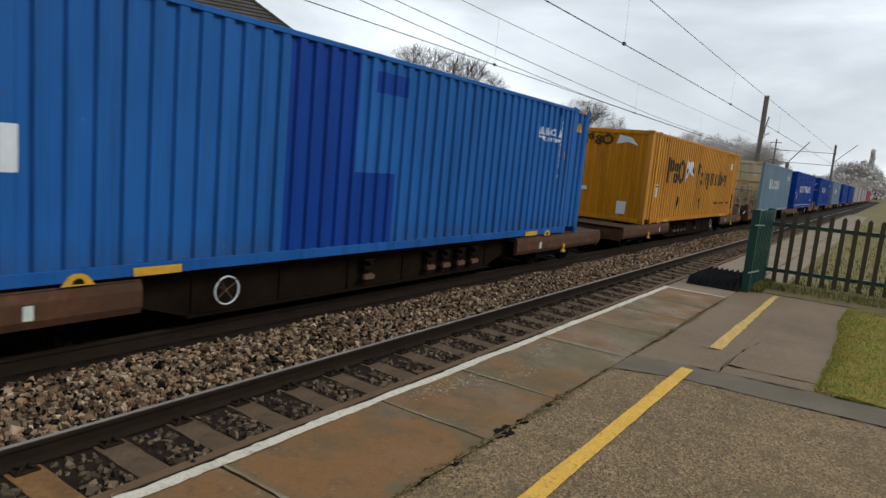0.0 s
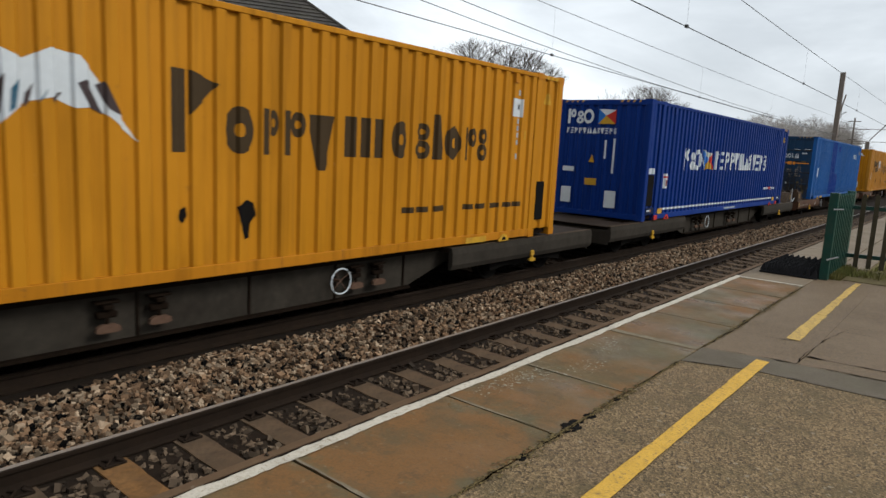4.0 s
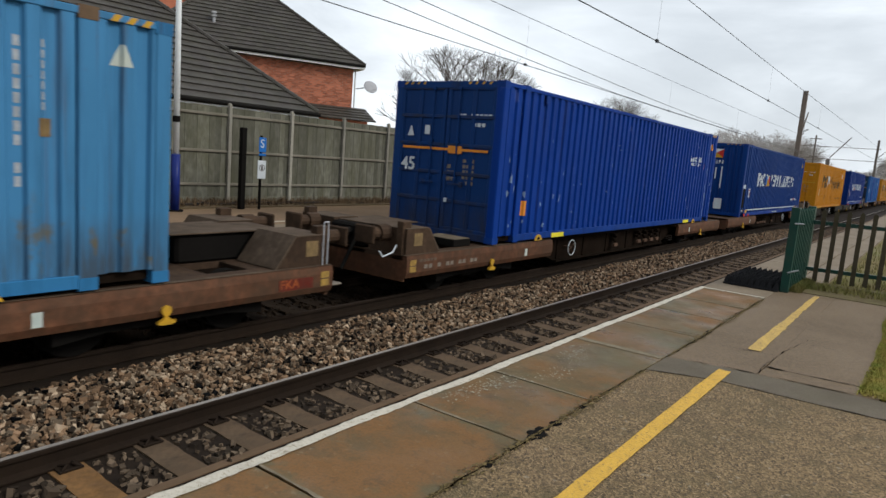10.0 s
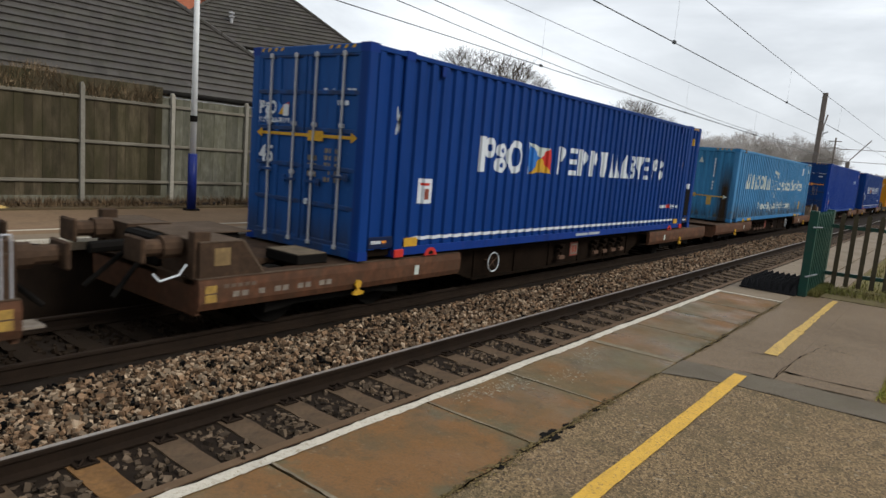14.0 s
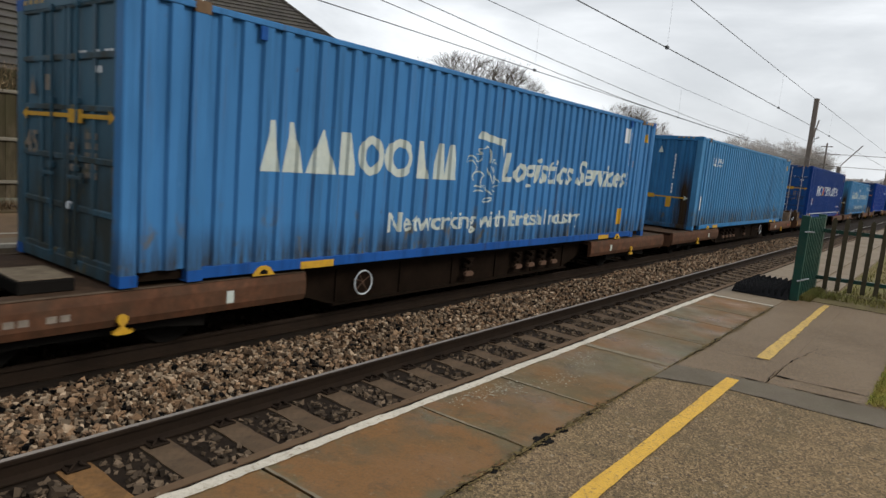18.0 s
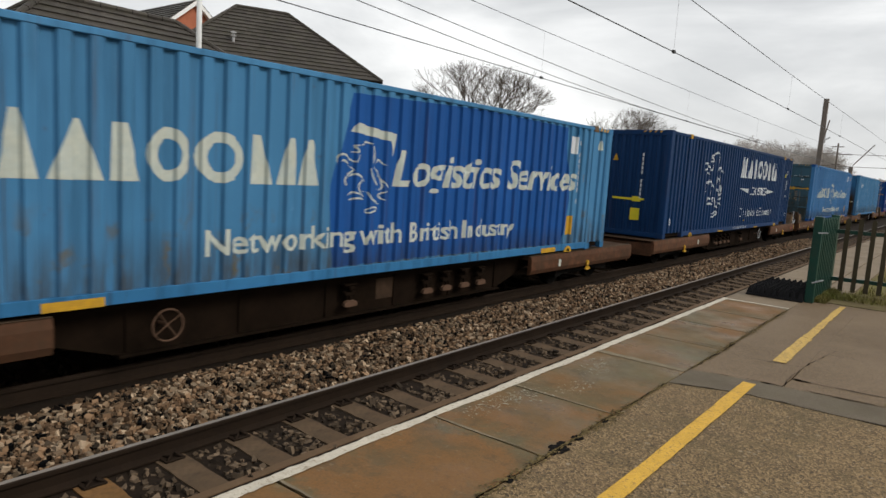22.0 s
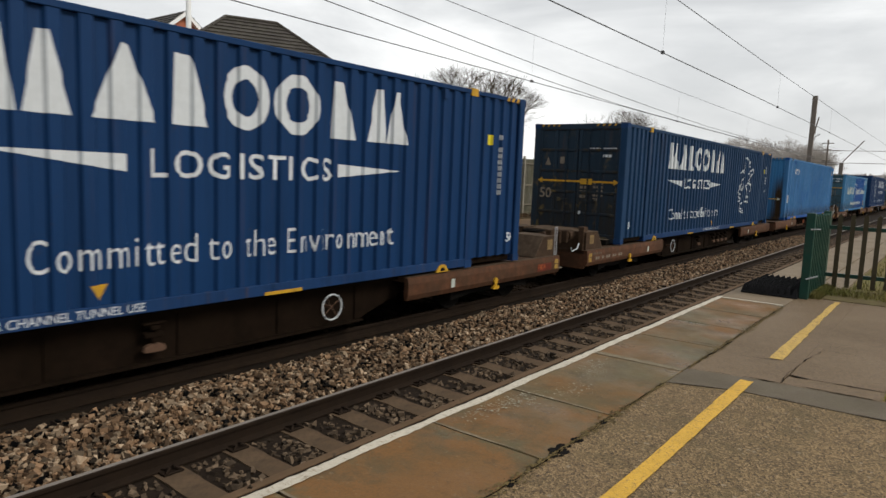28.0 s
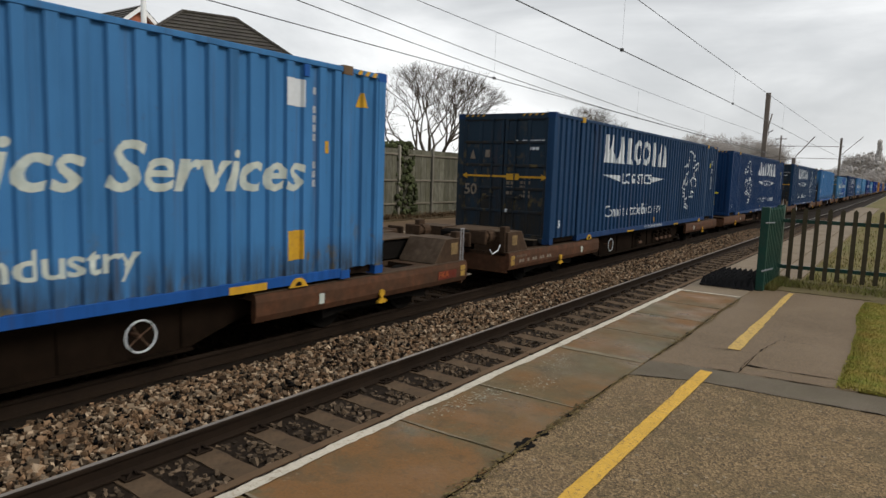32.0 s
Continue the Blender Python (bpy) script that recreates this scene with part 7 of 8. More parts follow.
def door_marks(c, L, size, band, pale):
    low = 0.17 if L == FT50 else 0.0
    on_rear(c, "size_mark", lettering(size, 0.26, bold=0.02), -1.02, 1.20 - low, pale, L, 0.004, "size figures in pale paint")
    on_rear(c, "height_band", rect(2.0, 0.045), -1.0, 1.62 - low, M["orange_paint" if band else "yellow_paint"], L, 0.002, "thin orange height band")
    on_rear(c, "band_plate", rect(0.32, 0.14), 0.10, 1.57 - low, M["orange_paint" if band else "yellow_paint"], L, 0.001)
    if not band:
        on_rear(c, "band_arrow", flat(bmesh.new(), ((0, -0.05), (0.13, 0.022), (0, 0.095))), 0.98, 1.62 - low, M["yellow_paint"], L, 0.001)
        on_rear(c, "band_arrow", flat(bmesh.new(), ((0, -0.05), (-0.13, 0.022), (0, 0.095))), -0.96, 1.62 - low, M["yellow_paint"], L, 0.001)
    on_rear(c, "warning_triangle", tri(0.16, 0.21), -0.9, 1.86, pale, L, 0.004, "pale warning triangle")
    on_rear(c, "plate", rect(0.12, 0.17), -0.48, 1.90, pale, L, 0.004)
    part("padlock", box(0.10, 0.15, -L / 2 - 0.02, -L / 2 + 0.03, 0.66, 0.74, 0.008), M["white_paint"], c, "bright metal padlock")
    on_rear(c, "serial_mark", bars(8, 0.75, 0.10, rd), 0.28, 2.22, M["white_paint"], L, 0.02)
    on_rear(c, "serial_mark", bars(3, 0.28, 0.10, rd), 0.62, 2.06, M["white_paint"], L, 0.02)
    on_rear(c, "weight_table", bars(3, 0.28, 0.5, rd, 5), 0.45, 1.0, M["faded_cream"], L, 0.02)
    on_rear(c, "weight_table", bars(2, 0.22, 0.34, rd, 3), 0.10, 1.05, M["faded_cream"], L, 0.02)


# front to back: middle of the box at the start, length, height, paint, rear end, livery
BOXES = [
    (160.0, FT45, HIGH, "pale_grey", "pale_grey", "panel", ""),
    (140.3, FT45, HIGH, "deep_blue", "deep_blue", "panel", ""),
    (122.0, FT45, HIGH, "deep_blue", "deep_blue", "panel", ""),
    (102.3, FT45, HIGH, "pale_grey_blue", "pale_grey_blue", "doors", "mark"),
    (84.2, FT45, HIGH, "deep_blue", "deep_blue", "doors", "mark"),
    (64.6, FT45, HIGH, "deep_blue", "deep_blue", "panel", "ferry"),
    (47.9, FT40, HIGH, "pale_grey_blue", "cream_end", "doors", "mark"),
    (27.2, FT45, HIGH, "amber", "yellow", "panel", "amber"),
    (8.34, FT45, HIGH, "sky_blue", "door_dark", "doors", "two_tone"),
    (-11.20, FT45, HIGH, "violet_blue", "violet_blue", "panel", "ferry"),
    (-29.12, FT45, HIGH, "yellow", "yellow", "doors", "amber"),
    (-48.95, FT45, HIGH, "royal_blue", "royal_blue", "panel", "ferry"),
    (-67.10, FT45, HIGH, "deep_blue", "deep_door", "doors", "plain"),
    (-87.03, FT45, LOW, "cyan", "cyan_sooty", "panel", "cyan"),
    (-105.23, FT45, HIGH, "royal_blue", "royal_door", "doors", "ferry"),
    (-125.33, FT45, HIGH, "cyan", "mid_sooty", "panel", "plain"),
    (-143.13, FT45, HIGH, "mid_blue", "door_teal", "doors", "cyan"),
    (-163.10, FT50, HIGH, "navy", "navy", "panel", "navy_rear"),
    (-181.24, FT45, LOW, "cyan", "door_teal", "doors", "cyan_patch"),
    (-200.99, FT45, HIGH, "mid_blue", "mid_sooty", "panel", "plain"),
    (-219.09, FT50, HIGH, "navy_faded", "door_black", "doors", "navy"),
    (-238.99, FT50, HIGH, "navy", "navy", "panel", "navy_rear"),
    (-257.18, FT50, HIGH, "navy_faded", "door_black", "doors", "navy"),
    (-277.32, FT45, HIGH, "mid_blue", "mid_blue", "panel", "cyan"),
    (-295.4, FT45, HIGH, "navy", "door_dark", "doors", "plain"),
    (178.3, FT45, HIGH, "pale_grey", "pale_grey", "panel", ""),
    (198.0, FT45, HIGH, "pale_grey", "pale_grey", "panel", ""),
    (216.3, FT45, HIGH, "pale_grey", "pale_grey", "panel", ""),
    (236.0, FT45, HIGH, "rose", "rose", "panel", ""),
    (254.3, FT45, HIGH, "rose", "rose", "panel", ""),
]
WORDS = {
    "rose": "faded rose-red", "pale_grey": "pale grey", "deep_blue": "deep blue", "pale_grey_blue": "pale grey-blue", "amber": "amber yellow",
    "sky_blue": "sky-blue", "violet_blue": "royal blue", "royal_blue": "royal blue", "yellow": "yellow", "cyan": "faded light blue", "mid_blue": "streaked mid blue", "navy": "dark navy blue", "navy_faded": "weathered navy blue",
}
train = []
for i, (mid, L, H, side, ends, rear, livery) in enumerate(BOXES):
    look_ = {"ferry": "with white name and flag", "amber": "with black painted name", "two_tone": "with darker repainted panels", "plain": "with chipped plain sides",
             "cyan": "with faded pale lettering", "cyan_patch": "with lettering and darker patch", "navy": "with white lettering and emblem", "navy_rear": "with white emblem and lettering"}.get(livery, "with plain sides")
    c = container("shipping_container", f"{WORDS[side]} steel container {look_}", L, H, BLUE[side], BLUE[ends], rear, RUSTY.get({"violet_blue": "royal_blue", "navy_faded": "navy"}.get(side, side), BLUE[side]), M["plastic_grey"] if side == "royal_blue" else BLUE[ends])
    if mid < 70:
        markings(c, L, H, *((M["red_paint"], "red lifting lug") if livery == "ferry" else (M["yellow_paint"], "yellow lifting lug")), "orange_paint" if i == 12 else "cream_paint" if side == "cyan" and H == LOW else "yellow_paint")
    if livery == "ferry":
        ferry_trim(c, rear, 0.17 if i == 11 else 0.0)
    elif livery.startswith("cyan"):
        cyan_trim(c, H, livery == "cyan_patch")
    elif livery.startswith("navy"):
        navy_trim(c, L, "emblem_rear" if livery == "navy_rear" else "", 0.35 if i == 17 else 0.0)
        if livery == "navy_rear":
            if i == 17:
                on_rear(c, "height_band", flat(bmesh.new(), ((0, 0.02), (0.5, 0), (0.92, 0.02), (0.92, 0.07), (0.5, 0.06), (0, 0.07))), -0.28, 0.98, M["lemon_paint"], L, 0.006, "short uneven yellow height band")
            else:
                on_rear(c, "height_band", flat(bmesh.new(), ((0, 0.02), (0.5, 0), (1.02, 0.02), (1.62, 0.0), (1.62, -0.03), (1.76, 0.03), (1.62, 0.09), (1.62, 0.06), (1.0, 0.075), (0.5, 0.05), (0, 0.07))), -0.98, 0.98, M["lemon_paint"], L, 0.006, "uneven yellow height band")
            on_rear(c, "band_plate", rect(0.24, 0.14), 0.30 if i == 17 else -0.30, 0.95, M["lemon_paint"], L, 0.007)
            for x in (0.28,) if i == 17 else (-0.92, 0.34):
                on_rear(c, "stencil", flat(bmesh.new(), ((0, 0), (0.26, 0), (0.26, 0.33), (0, 0.33))), x, 0.44, M["lemon_paint"], L, 0.006, "rough yellow stencilled block")
                on_rear(c, "stencil_gap", rect(0.05, 0.12), x + 0.11, 0.49, BLUE["navy"], L, 0.008)
                on_rear(c, "stencil_gap", rect(0.05, 0.10), x + 0.11, 0.67, BLUE["navy"], L, 0.008)
            on_rear(c, "warning_triangle", tri(0.16, 0.2), -0.35, 2.05, M["yellow_paint"], L, 0.006)
            on_rear(c, "serial_mark", turned(bars(11, 1.3, 0.07, rd)), 0.55, 1.0, M["white_paint"], L, 0.006)
    elif livery == "amber":
        decal(c, "trade_name", sign_shapes("three", 2.16, 0.85), -4.76, 1.33, M["black_paint"], "black painted mark as plain shapes")
        waving = ((0.0, 0.10), (0.02, 0.86), (0.20, 0.80), (0.40, 0.72), (0.62, 0.84), (0.85, 0.80), (1.00, 0.62), (1.12, 0.40), (1.36, 0.06), (1.10, 0.28), (0.96, 0.36), (0.80, 0.34), (0.62, 0.42), (0.40, 0.36), (0.20, 0.16), (0.08, -0.02))
        decal(c, "emblem_flag", flat(bmesh.new(), waving), -2.46, 1.36, M["white_paint"], "waving white and teal flag shape")
        for k in range(6):
            u = 0.06 + 0.11 * k
            top, foot = 0.62 - 0.03 * k, 0.16 + 0.05 * k
            decal(c, "flag_fold", flat(bmesh.new(), ((u, foot), (u + 0.05, foot + 0.05), (u + 0.09, top), (u + 0.02, top - 0.10))), -2.46, 1.36, M["flag_teal" if k % 2 == 0 else "flag_dark"], "teal fold of the flag" if k % 2 == 0 else "dark fold of the flag", 0.005)
        for u in (0.82, 0.98):
            decal(c, "flag_fold", flat(bmesh.new(), ((u, 0.56), (u + 0.08, 0.60), (u + 0.22, 0.30), (u + 0.10, 0.36))), -2.46, 1.36, M["flag_dark"], "dark fold of the flag", 0.007)
        decal(c, "trade_name", sign_shapes("serif", 5.33, 0.51), -0.78, 1.34, M["black_paint"], "black painted trade name as plain shapes")
        for y_, z_, k_ in ((-3.35, 0.48, 1.5), (-3.80, 0.66, 0.45), (-3.74, 0.42, 0.40)):
            decal(c, "scorch", flat(bmesh.new(), [(k_ * u, k_ * v) for u, v in ((0.05, 0.10), (0.10, -0.06), (0.18, -0.08), (0.20, 0.08), (0.26, 0.16), (0.20, 0.26), (0.08, 0.24))]), y_, z_, M["black_iron"], "dark burnt patch")
        decal(c, "slogan", bars(9, 3.2, 0.13, rd), 2.6, 0.55, M["black_paint"])
        decal(c, "scorch", flat(bmesh.new(), ((0.05, 0.10), (0.10, -0.10), (0.18, -0.08), (0.20, 0.08), (0.28, 0.16), (0.24, 0.30), (0.12, 0.34), (0.02, 0.26))), -0.04, 0.50, M["black_iron"], "dark burnt patch")
        decal(c, "scorch", flat(bmesh.new(), ((0.0, 0.05), (0.05, 0.0), (0.10, 0.08), (0.08, 0.18), (0.02, 0.14))), -0.70, 0.61, M["black_iron"])
        decal(c, "plate", rect(0.30, 0.30), FT45 / 2 - 1.6, 2.1, M["white_paint"], "white plate")
        part("side_vent", box(WIDE / 2 - 0.02, WIDE / 2 - 0.002, 6.15, 6.42, 0.30, 1.0, 0.01), M["black_iron"], c, "dark vent panel")
        decal(c, "notice", rect(0.42, 0.42), -6.0, 0.85, M["cream_paint"], "pale notice")
        decal(c, "notice_print", rect(0.26, 0.05), -5.92, 1.17, M["owner_red"], "", 0.005)
        if rear == "panel":
            on_rear(c, "trade_name", sign_shapes("three", 0.95, 0.34), -0.95, H - 0.52, M["black_paint"], L, 0.006, "black painted mark as plain shapes")
            on_rear(c, "emblem_flag", flat(bmesh.new(), ((0, 0.05), (0.1, 0.34), (0.5, 0.26), (0.72, 0.02), (0.4, 0.12))), 0.10, H - 0.52, M["white_paint"], L, 0.006)
            on_rear(c, "plate", rect(0.30, 0.40), 0.35, 0.25, M["white_paint"], L, 0.006)
            on_rear(c, "plate", rect(0.30, 0.12), -1.0, 0.9, M["white_paint"], L, 0.006)
    elif livery == "two_tone":
        decal(c, "patch", rect(1.25, H - 0.22), -2.60, 0.145, BLUE["patch_blue"], "darker repainted panels", 0.0015)
        decal(c, "patch", rect(0.95, 1.05), -1.36, 0.145, BLUE["patch_blue"], "", 0.0015)
        decal(c, "patch", rect(0.75, 0.30), -1.0, 2.35, BLUE["patch_blue"], "", 0.0015)
        decal(c, "notice", rect(0.34, 0.42), -6.0, 1.05, M["white_paint"], "white notice")
    if livery in ("two_tone", "plain", "mark"):
        y, z = (-5.22, 2.31) if i == 19 else (-5.48, 2.18) if i == 15 else (4.18, 1.93) if i == 12 else (4.3, 2.18)
        decal(c, "trade_name", sign_shapes("condensed", 1.13, 0.16), y, z, M["white_paint"], "small white trade name as plain shapes")
        decal(c, "name_swoosh", swoosh(1.10, 0.09), y + 0.02, z - 0.12, M["white_paint"])
        decal(c, "word", lettering("LOGISTICS", 0.075, width=0.62, bold=0.006), y + 0.27, z - 0.12, M["white_paint"], "the word LOGISTICS in small white letters")
    if side == "deep_blue" and livery == "plain":
        decal(c, "notice", rect(0.27, 0.28), -6.02, 0.50, M["orange_paint"], "orange notice plate")
        for k in range(110):
            y, z, r, tall = rd.uniform(-6.4, 5.4), rd.uniform(0.3, 2.5), 0.007 + 0.014 * rd.random() ** 3, rd.uniform(1.2, 4.0)
            if 45 < k <= 74:
                # knocks near the rear corner
                y, z, r, tall = -6.45 + 3.2 * rd.random() ** 2, 0.25 + 1.3 * rd.random(), 0.010 + 0.018 * rd.random() ** 2, rd.uniform(1.2, 4.0)
            elif k > 74:
                # scraped paint down the leading post and corner
                y, z, r = (6.05 + rd.uniform(-0.07, 0.07) if k < 100 else 6.80 + rd.uniform(-0.03, 0.03)), 0.2 + 2.2 * rd.random() ** 1.3, 0.009 + 0.016 * rd.random()
                tall = rd.uniform(1.5, 6.0)
            flat_chip = flat(bmesh.new(), [(y + r * (0.5 + rd.random()) * math.cos(a), z + tall * r * (0.5 + rd.random()) * math.sin(a)) for a in (0.2, 1.4, 2.6, 3.8, 5.1)])
            if k > 74:
                part("paint_chip", shift(flat_chip, WIDE / 2 + 0.002, 0, 0), M["chip_pale"], c)
            else:
                decal(c, "paint_chip", flat_chip, 0, 0, M["chip_pale"], "pale paint chip" if k == 0 else "", 0.002)
        for y, z, w_, h_ in ((4.09, 0.70, 0.05, 0.09), (4.30, 0.42, 0.03, 0.12), (6.52, 1.20, 0.04, 0.16), (6.07, 2.40, 0.10, 0.18), (6.0, 0.82, 0.10, 0.16)):
            part("paint_chip", shift(flat(bmesh.new(), ((0, 0.1 * h_), (0.4 * w_, 0), (w_, 0.3 * h_), (0.8 * w_, h_), (0.2 * w_, 0.9 * h_))), WIDE / 2 + 0.0025, y, z), M["chip_pale"], c)
    if i == 19:
        decal(c, "notice", rect(0.32, 0.37), -6.53, 0.79, M["white_paint"], "white notice with faded red print")
        for k in range(3):
            decal(c, "notice_print", rect(0.20, 0.025), -6.47, 0.88 + 0.09 * k, M["owner_red"], "", 0.005)
    if i == 15:
        decal(c, "notice", rect(0.20, 0.44), -6.35, 0.62, M["white_paint"], "white notice")
    if side == "mid_blue" and livery == "plain":
        for k in range(9):
            y, z, w_, h_ = ((0.4, 1.1, 0.5, 0.9), (1.1, 1.5, 0.55, 0.6), (1.7, 0.9, 0.45, 1.2), (-2.4, 0.8, 0.5, 0.5), (-1.8, 1.0, 0.8, 0.35), (-3.1, 0.7, 0.5, 0.8), (-4.4, 1.4, 0.3, 0.6), (3.4, 0.5, 0.4, 0.4), (2.6, 1.9, 0.5, 0.3))[k]
            pts = [(w_ / 2 * (1 + (0.7 + 0.5 * rd.random()) * math.cos(a * math.tau / 9)), h_ / 2 * (1 + (0.7 + 0.5 * rd.random()) * math.sin(a * math.tau / 9))) for a in range(9)]
            decal(c, "touch_up", flat(bmesh.new(), pts), y, z, BLUE["patch_faint"], "darker blue touch-up smudge" if k == 0 else "", 0.0015)
    if livery == "mark":
        decal(c, "trade_name", sign_shapes("broad", 4.0, 0.55), -3.5, 1.4, M["cream_paint"], "pale trade name as plain shapes")
    if rear == "doors":
        door_marks(c, L, "50" if L == FT50 else "40" if L == FT40 else "45", side in ("sky_blue", "deep_blue"), M["white_paint" if side in ("deep_blue", "royal_blue") else "faded_cream"])
        if livery == "two_tone":
            on_rear(c, "trade_name", sign_shapes("condensed", 1.1, 0.20), -0.55, 1.88, M["white_paint"], L, 0.004, "white trade name as plain shapes")
    elif livery in ("plain", "cyan"):
        z0 = 0.95 if livery == "plain" else 0.85
        tint = M["yellow_worn"] if H == LOW or side == "mid_blue" else M["yellow_paint"]
        on_rear(c, "height_band", rect(1.75, 0.04), -0.85, z0, tint, L, 0.006, "worn yellow height band")
        on_rear(c, "band_arrow", flat(bmesh.new(), ((0, -0.03), (0.14, 0.04), (0, 0.11))), 0.88, z0 - 0.02, M["cream_paint"], L, 0.006)
        on_rear(c, "band_plate", rect(0.28, 0.13), -0.35, z0 - 0.04, tint, L, 0.005)
        on_rear(c, "band_plate", rect(0.17, 0.32), 0.32, z0 - 0.30, tint, L, 0.005)
        on_rear(c, "warning_triangle", tri(0.16, 0.22), -0.1, H - 0.55, M["cream_paint"], L, 0.006)
        on_rear(c, "serial_mark", turned(bars(11, 1.25, 0.07, rd)), 0.5, 1.1, M["white_paint"], L, 0.006)
    train.append((c, mid, DECK))


# ---- wagons ----
def wagon(o, grey=False):
    """A low container wagon. o: +1 where its buffered end leads, -1 where it trails. Heights are those of the plan."""
    w = thing("container_wagon", "grey weathered low-floor twin container wagon, oil-stained" if grey else "brown low-floor twin container wagon, rusty and oil-stained", "wagon", "wagons of the train")
    ends = ((o, 9.2, True), (-o, 8.5, False))
    for s, end, outer in ends:
        y_out, y_in = s * end, s * (end - 4.7)
        lo, hi = min(y_out, y_in), max(y_out, y_in)
        hy = s * (end - (1.41 if outer else 1.55))
        for k, (xa, xb, ya, yb) in enumerate(((-1.20, 0.35, lo, hi), (0.95, 1.16, lo, hi), (0.35, 0.95, lo, hy - 0.29), (0.35, 0.95, hy + 0.29, hi))):
            part("deck_plate", box(xa, xb, ya, yb, -0.03, 0.045), M["wagon_deck"], w, "dusty brown steel deck beside a cut-out" if k == 0 else "")
        for x in (1, -1):
            b = bmesh.new()
            prism(b, [(x * 1.17, 0.05), (x * 1.235, 0.04), (x * 1.255, -0.05), (x * 1.255, -0.22), (x * 1.22, -0.30), (x * 1.17, -0.30)], lo, hi, axis="y")
            part("sole_plate", b, M["wagon_brown"], w, "rounded rust-brown side plate")
            part("deck_edge", box(min(x * 1.16, x * 1.225), max(x * 1.16, x * 1.225), lo, hi, 0.047, 0.056, 0.003), M["wagon_edge"], w, "paler deck edge")
        part("end_plate", box(-1.17, 1.17, y_out - s * 0.06, y_out, -0.36, 0.03), M["wagon_brown"], w)
        for dx, dy in ((1.262, 2.37), ):
            b = bmesh.new()
            yy = s * (end - dy)
            prism(b, [(yy + 0.055 * math.cos(a * math.tau / 12), -0.225 + 0.055 * math.sin(a * math.tau / 12)) for a in range(12)], 1.25, 1.285, axis="x")
            prism(b, [(yy - 0.028, -0.25), (yy + 0.028, -0.25), (yy + 0.02, -0.31), (yy - 0.02, -0.31)], 1.25, 1.28, axis="x")
            prism(b, [(yy - 0.022, -0.30), (yy + 0.022, -0.30), (yy + 0.085, -0.345), (yy + 0.095, -0.325), (yy + 0.10, -0.36), (yy + 0.06, -0.375), (yy - 0.06, -0.375), (yy - 0.10, -0.36), (yy - 0.095, -0.325), (yy - 0.085, -0.345)], 1.25, 1.29, axis="x")
            part("towing_hook", b, M["yellow_paint"], w, "yellow towing hook")
        for k, (dy, ww, col) in enumerate(((0.14, 0.14, "faded_yellow"), (0.62, 0.55, "label_red"), (3.6, 0.09, "cream_paint"))):
            if (outer and not grey and (k == 0 or s > 0)) or (k == 2 and not grey):
                yy = s * (end - dy)
                part("side_label", box(1.256, 1.259, yy - ww / 2, yy + ww / 2, -0.21, -0.02 if k == 0 else -0.07), M[col], w)
                if k == 0:
                    part("side_label", box(1.259, 1.261, yy - 0.075, yy + 0.075, -0.12, -0.105), M["rust"], w, "dark bar across the label")
        if outer:
            yy = s * (end - 0.75)
            if s > 0 and not grey:
                bm = lettering("FKA", 0.11, width=0.30, bold=0.02)
                part("class_letters", shift(bm, 1.2605, yy - 0.12, -0.185), M["mark_orange"], w, "class letters FKA")
            elif s < 0:
                for k, b in enumerate(singles(bars(13, 1.5, 0.10, rd))):
                    part("wagon_number", shift(b, 1.257, s * end + 0.42, -0.19), M["faded_cream"], w, "painted number row" if k == 0 else "")
                for b in singles(bars(5, 0.45, 0.07, rd)):
                    part("wagon_number", shift(b, 1.257, s * end + 0.30, -0.075), M["number_tan"], w)
            for x in (0.80, -0.80):
                b = bmesh.new()
                y0, y1, y2 = s * (end - 0.04), s * (end - 0.58), s * (end - 0.87)
                prism(b, [(y0, 0.04), (y0, 0.44), (y1, 0.44), (y2, 0.04)], x - 0.40, x + 0.38, axis="x")
                part("end_bolster", b, M["wagon_deck"], w, "sloped steel end box")
                part("bolster_cap", box(x - 0.40, x + 0.385, min(y0, y1), max(y0, y1), 0.442, 0.456, 0.005), M["wagon_edge"], w, "paler cap plate")
                slope = prism(bmesh.new(), [(y1, 0.442), (y1 - s * 0.02, 0.456), (y2 - s * 0.03, 0.058), (y2, 0.048)], x - 0.395, x + 0.38, axis="x")
                part("slope_plate", slope, M["wagon_edge"], w, "paler sloped plate")
                b = bmesh.new()
                rod(b, (x, s * end, 0.36), (x, s * (end + 0.22), 0.36), 0.13, 12)
                rod(b, (x, s * (end + 0.22), 0.36), (x, s * (end + 0.46), 0.36), 0.095, 12)
                bx(b, x - 0.2, x + 0.2, min(s * (end + 0.46), s * (end + 0.51)), max(s * (end + 0.46), s * (end + 0.51)), 0.22, 0.50, 0.02)
                part("buffer", b, M["wagon_deck"], w, "oily brown round buffer")
                part("bolster_plate", box(x + 0.381 if x > 0 else x - 0.404, x + 0.384 if x > 0 else x - 0.401, min(s * (end - 0.42), s * (end - 0.22)), max(s * (end - 0.42), s * (end - 0.22)), 0.18, 0.38), M["plate_tan"], w, "small tan data plate")
            b = bmesh.new()
            long = 1.70 if s > 0 else 1.15
            bx(b, -0.46, 0.32, min(s * (end - long), s * end), max(s * (end - long), s * end), 0.04, 0.41, 0.04)
            part("draw_box", b, M["black_iron"], w, "centre coupling box")
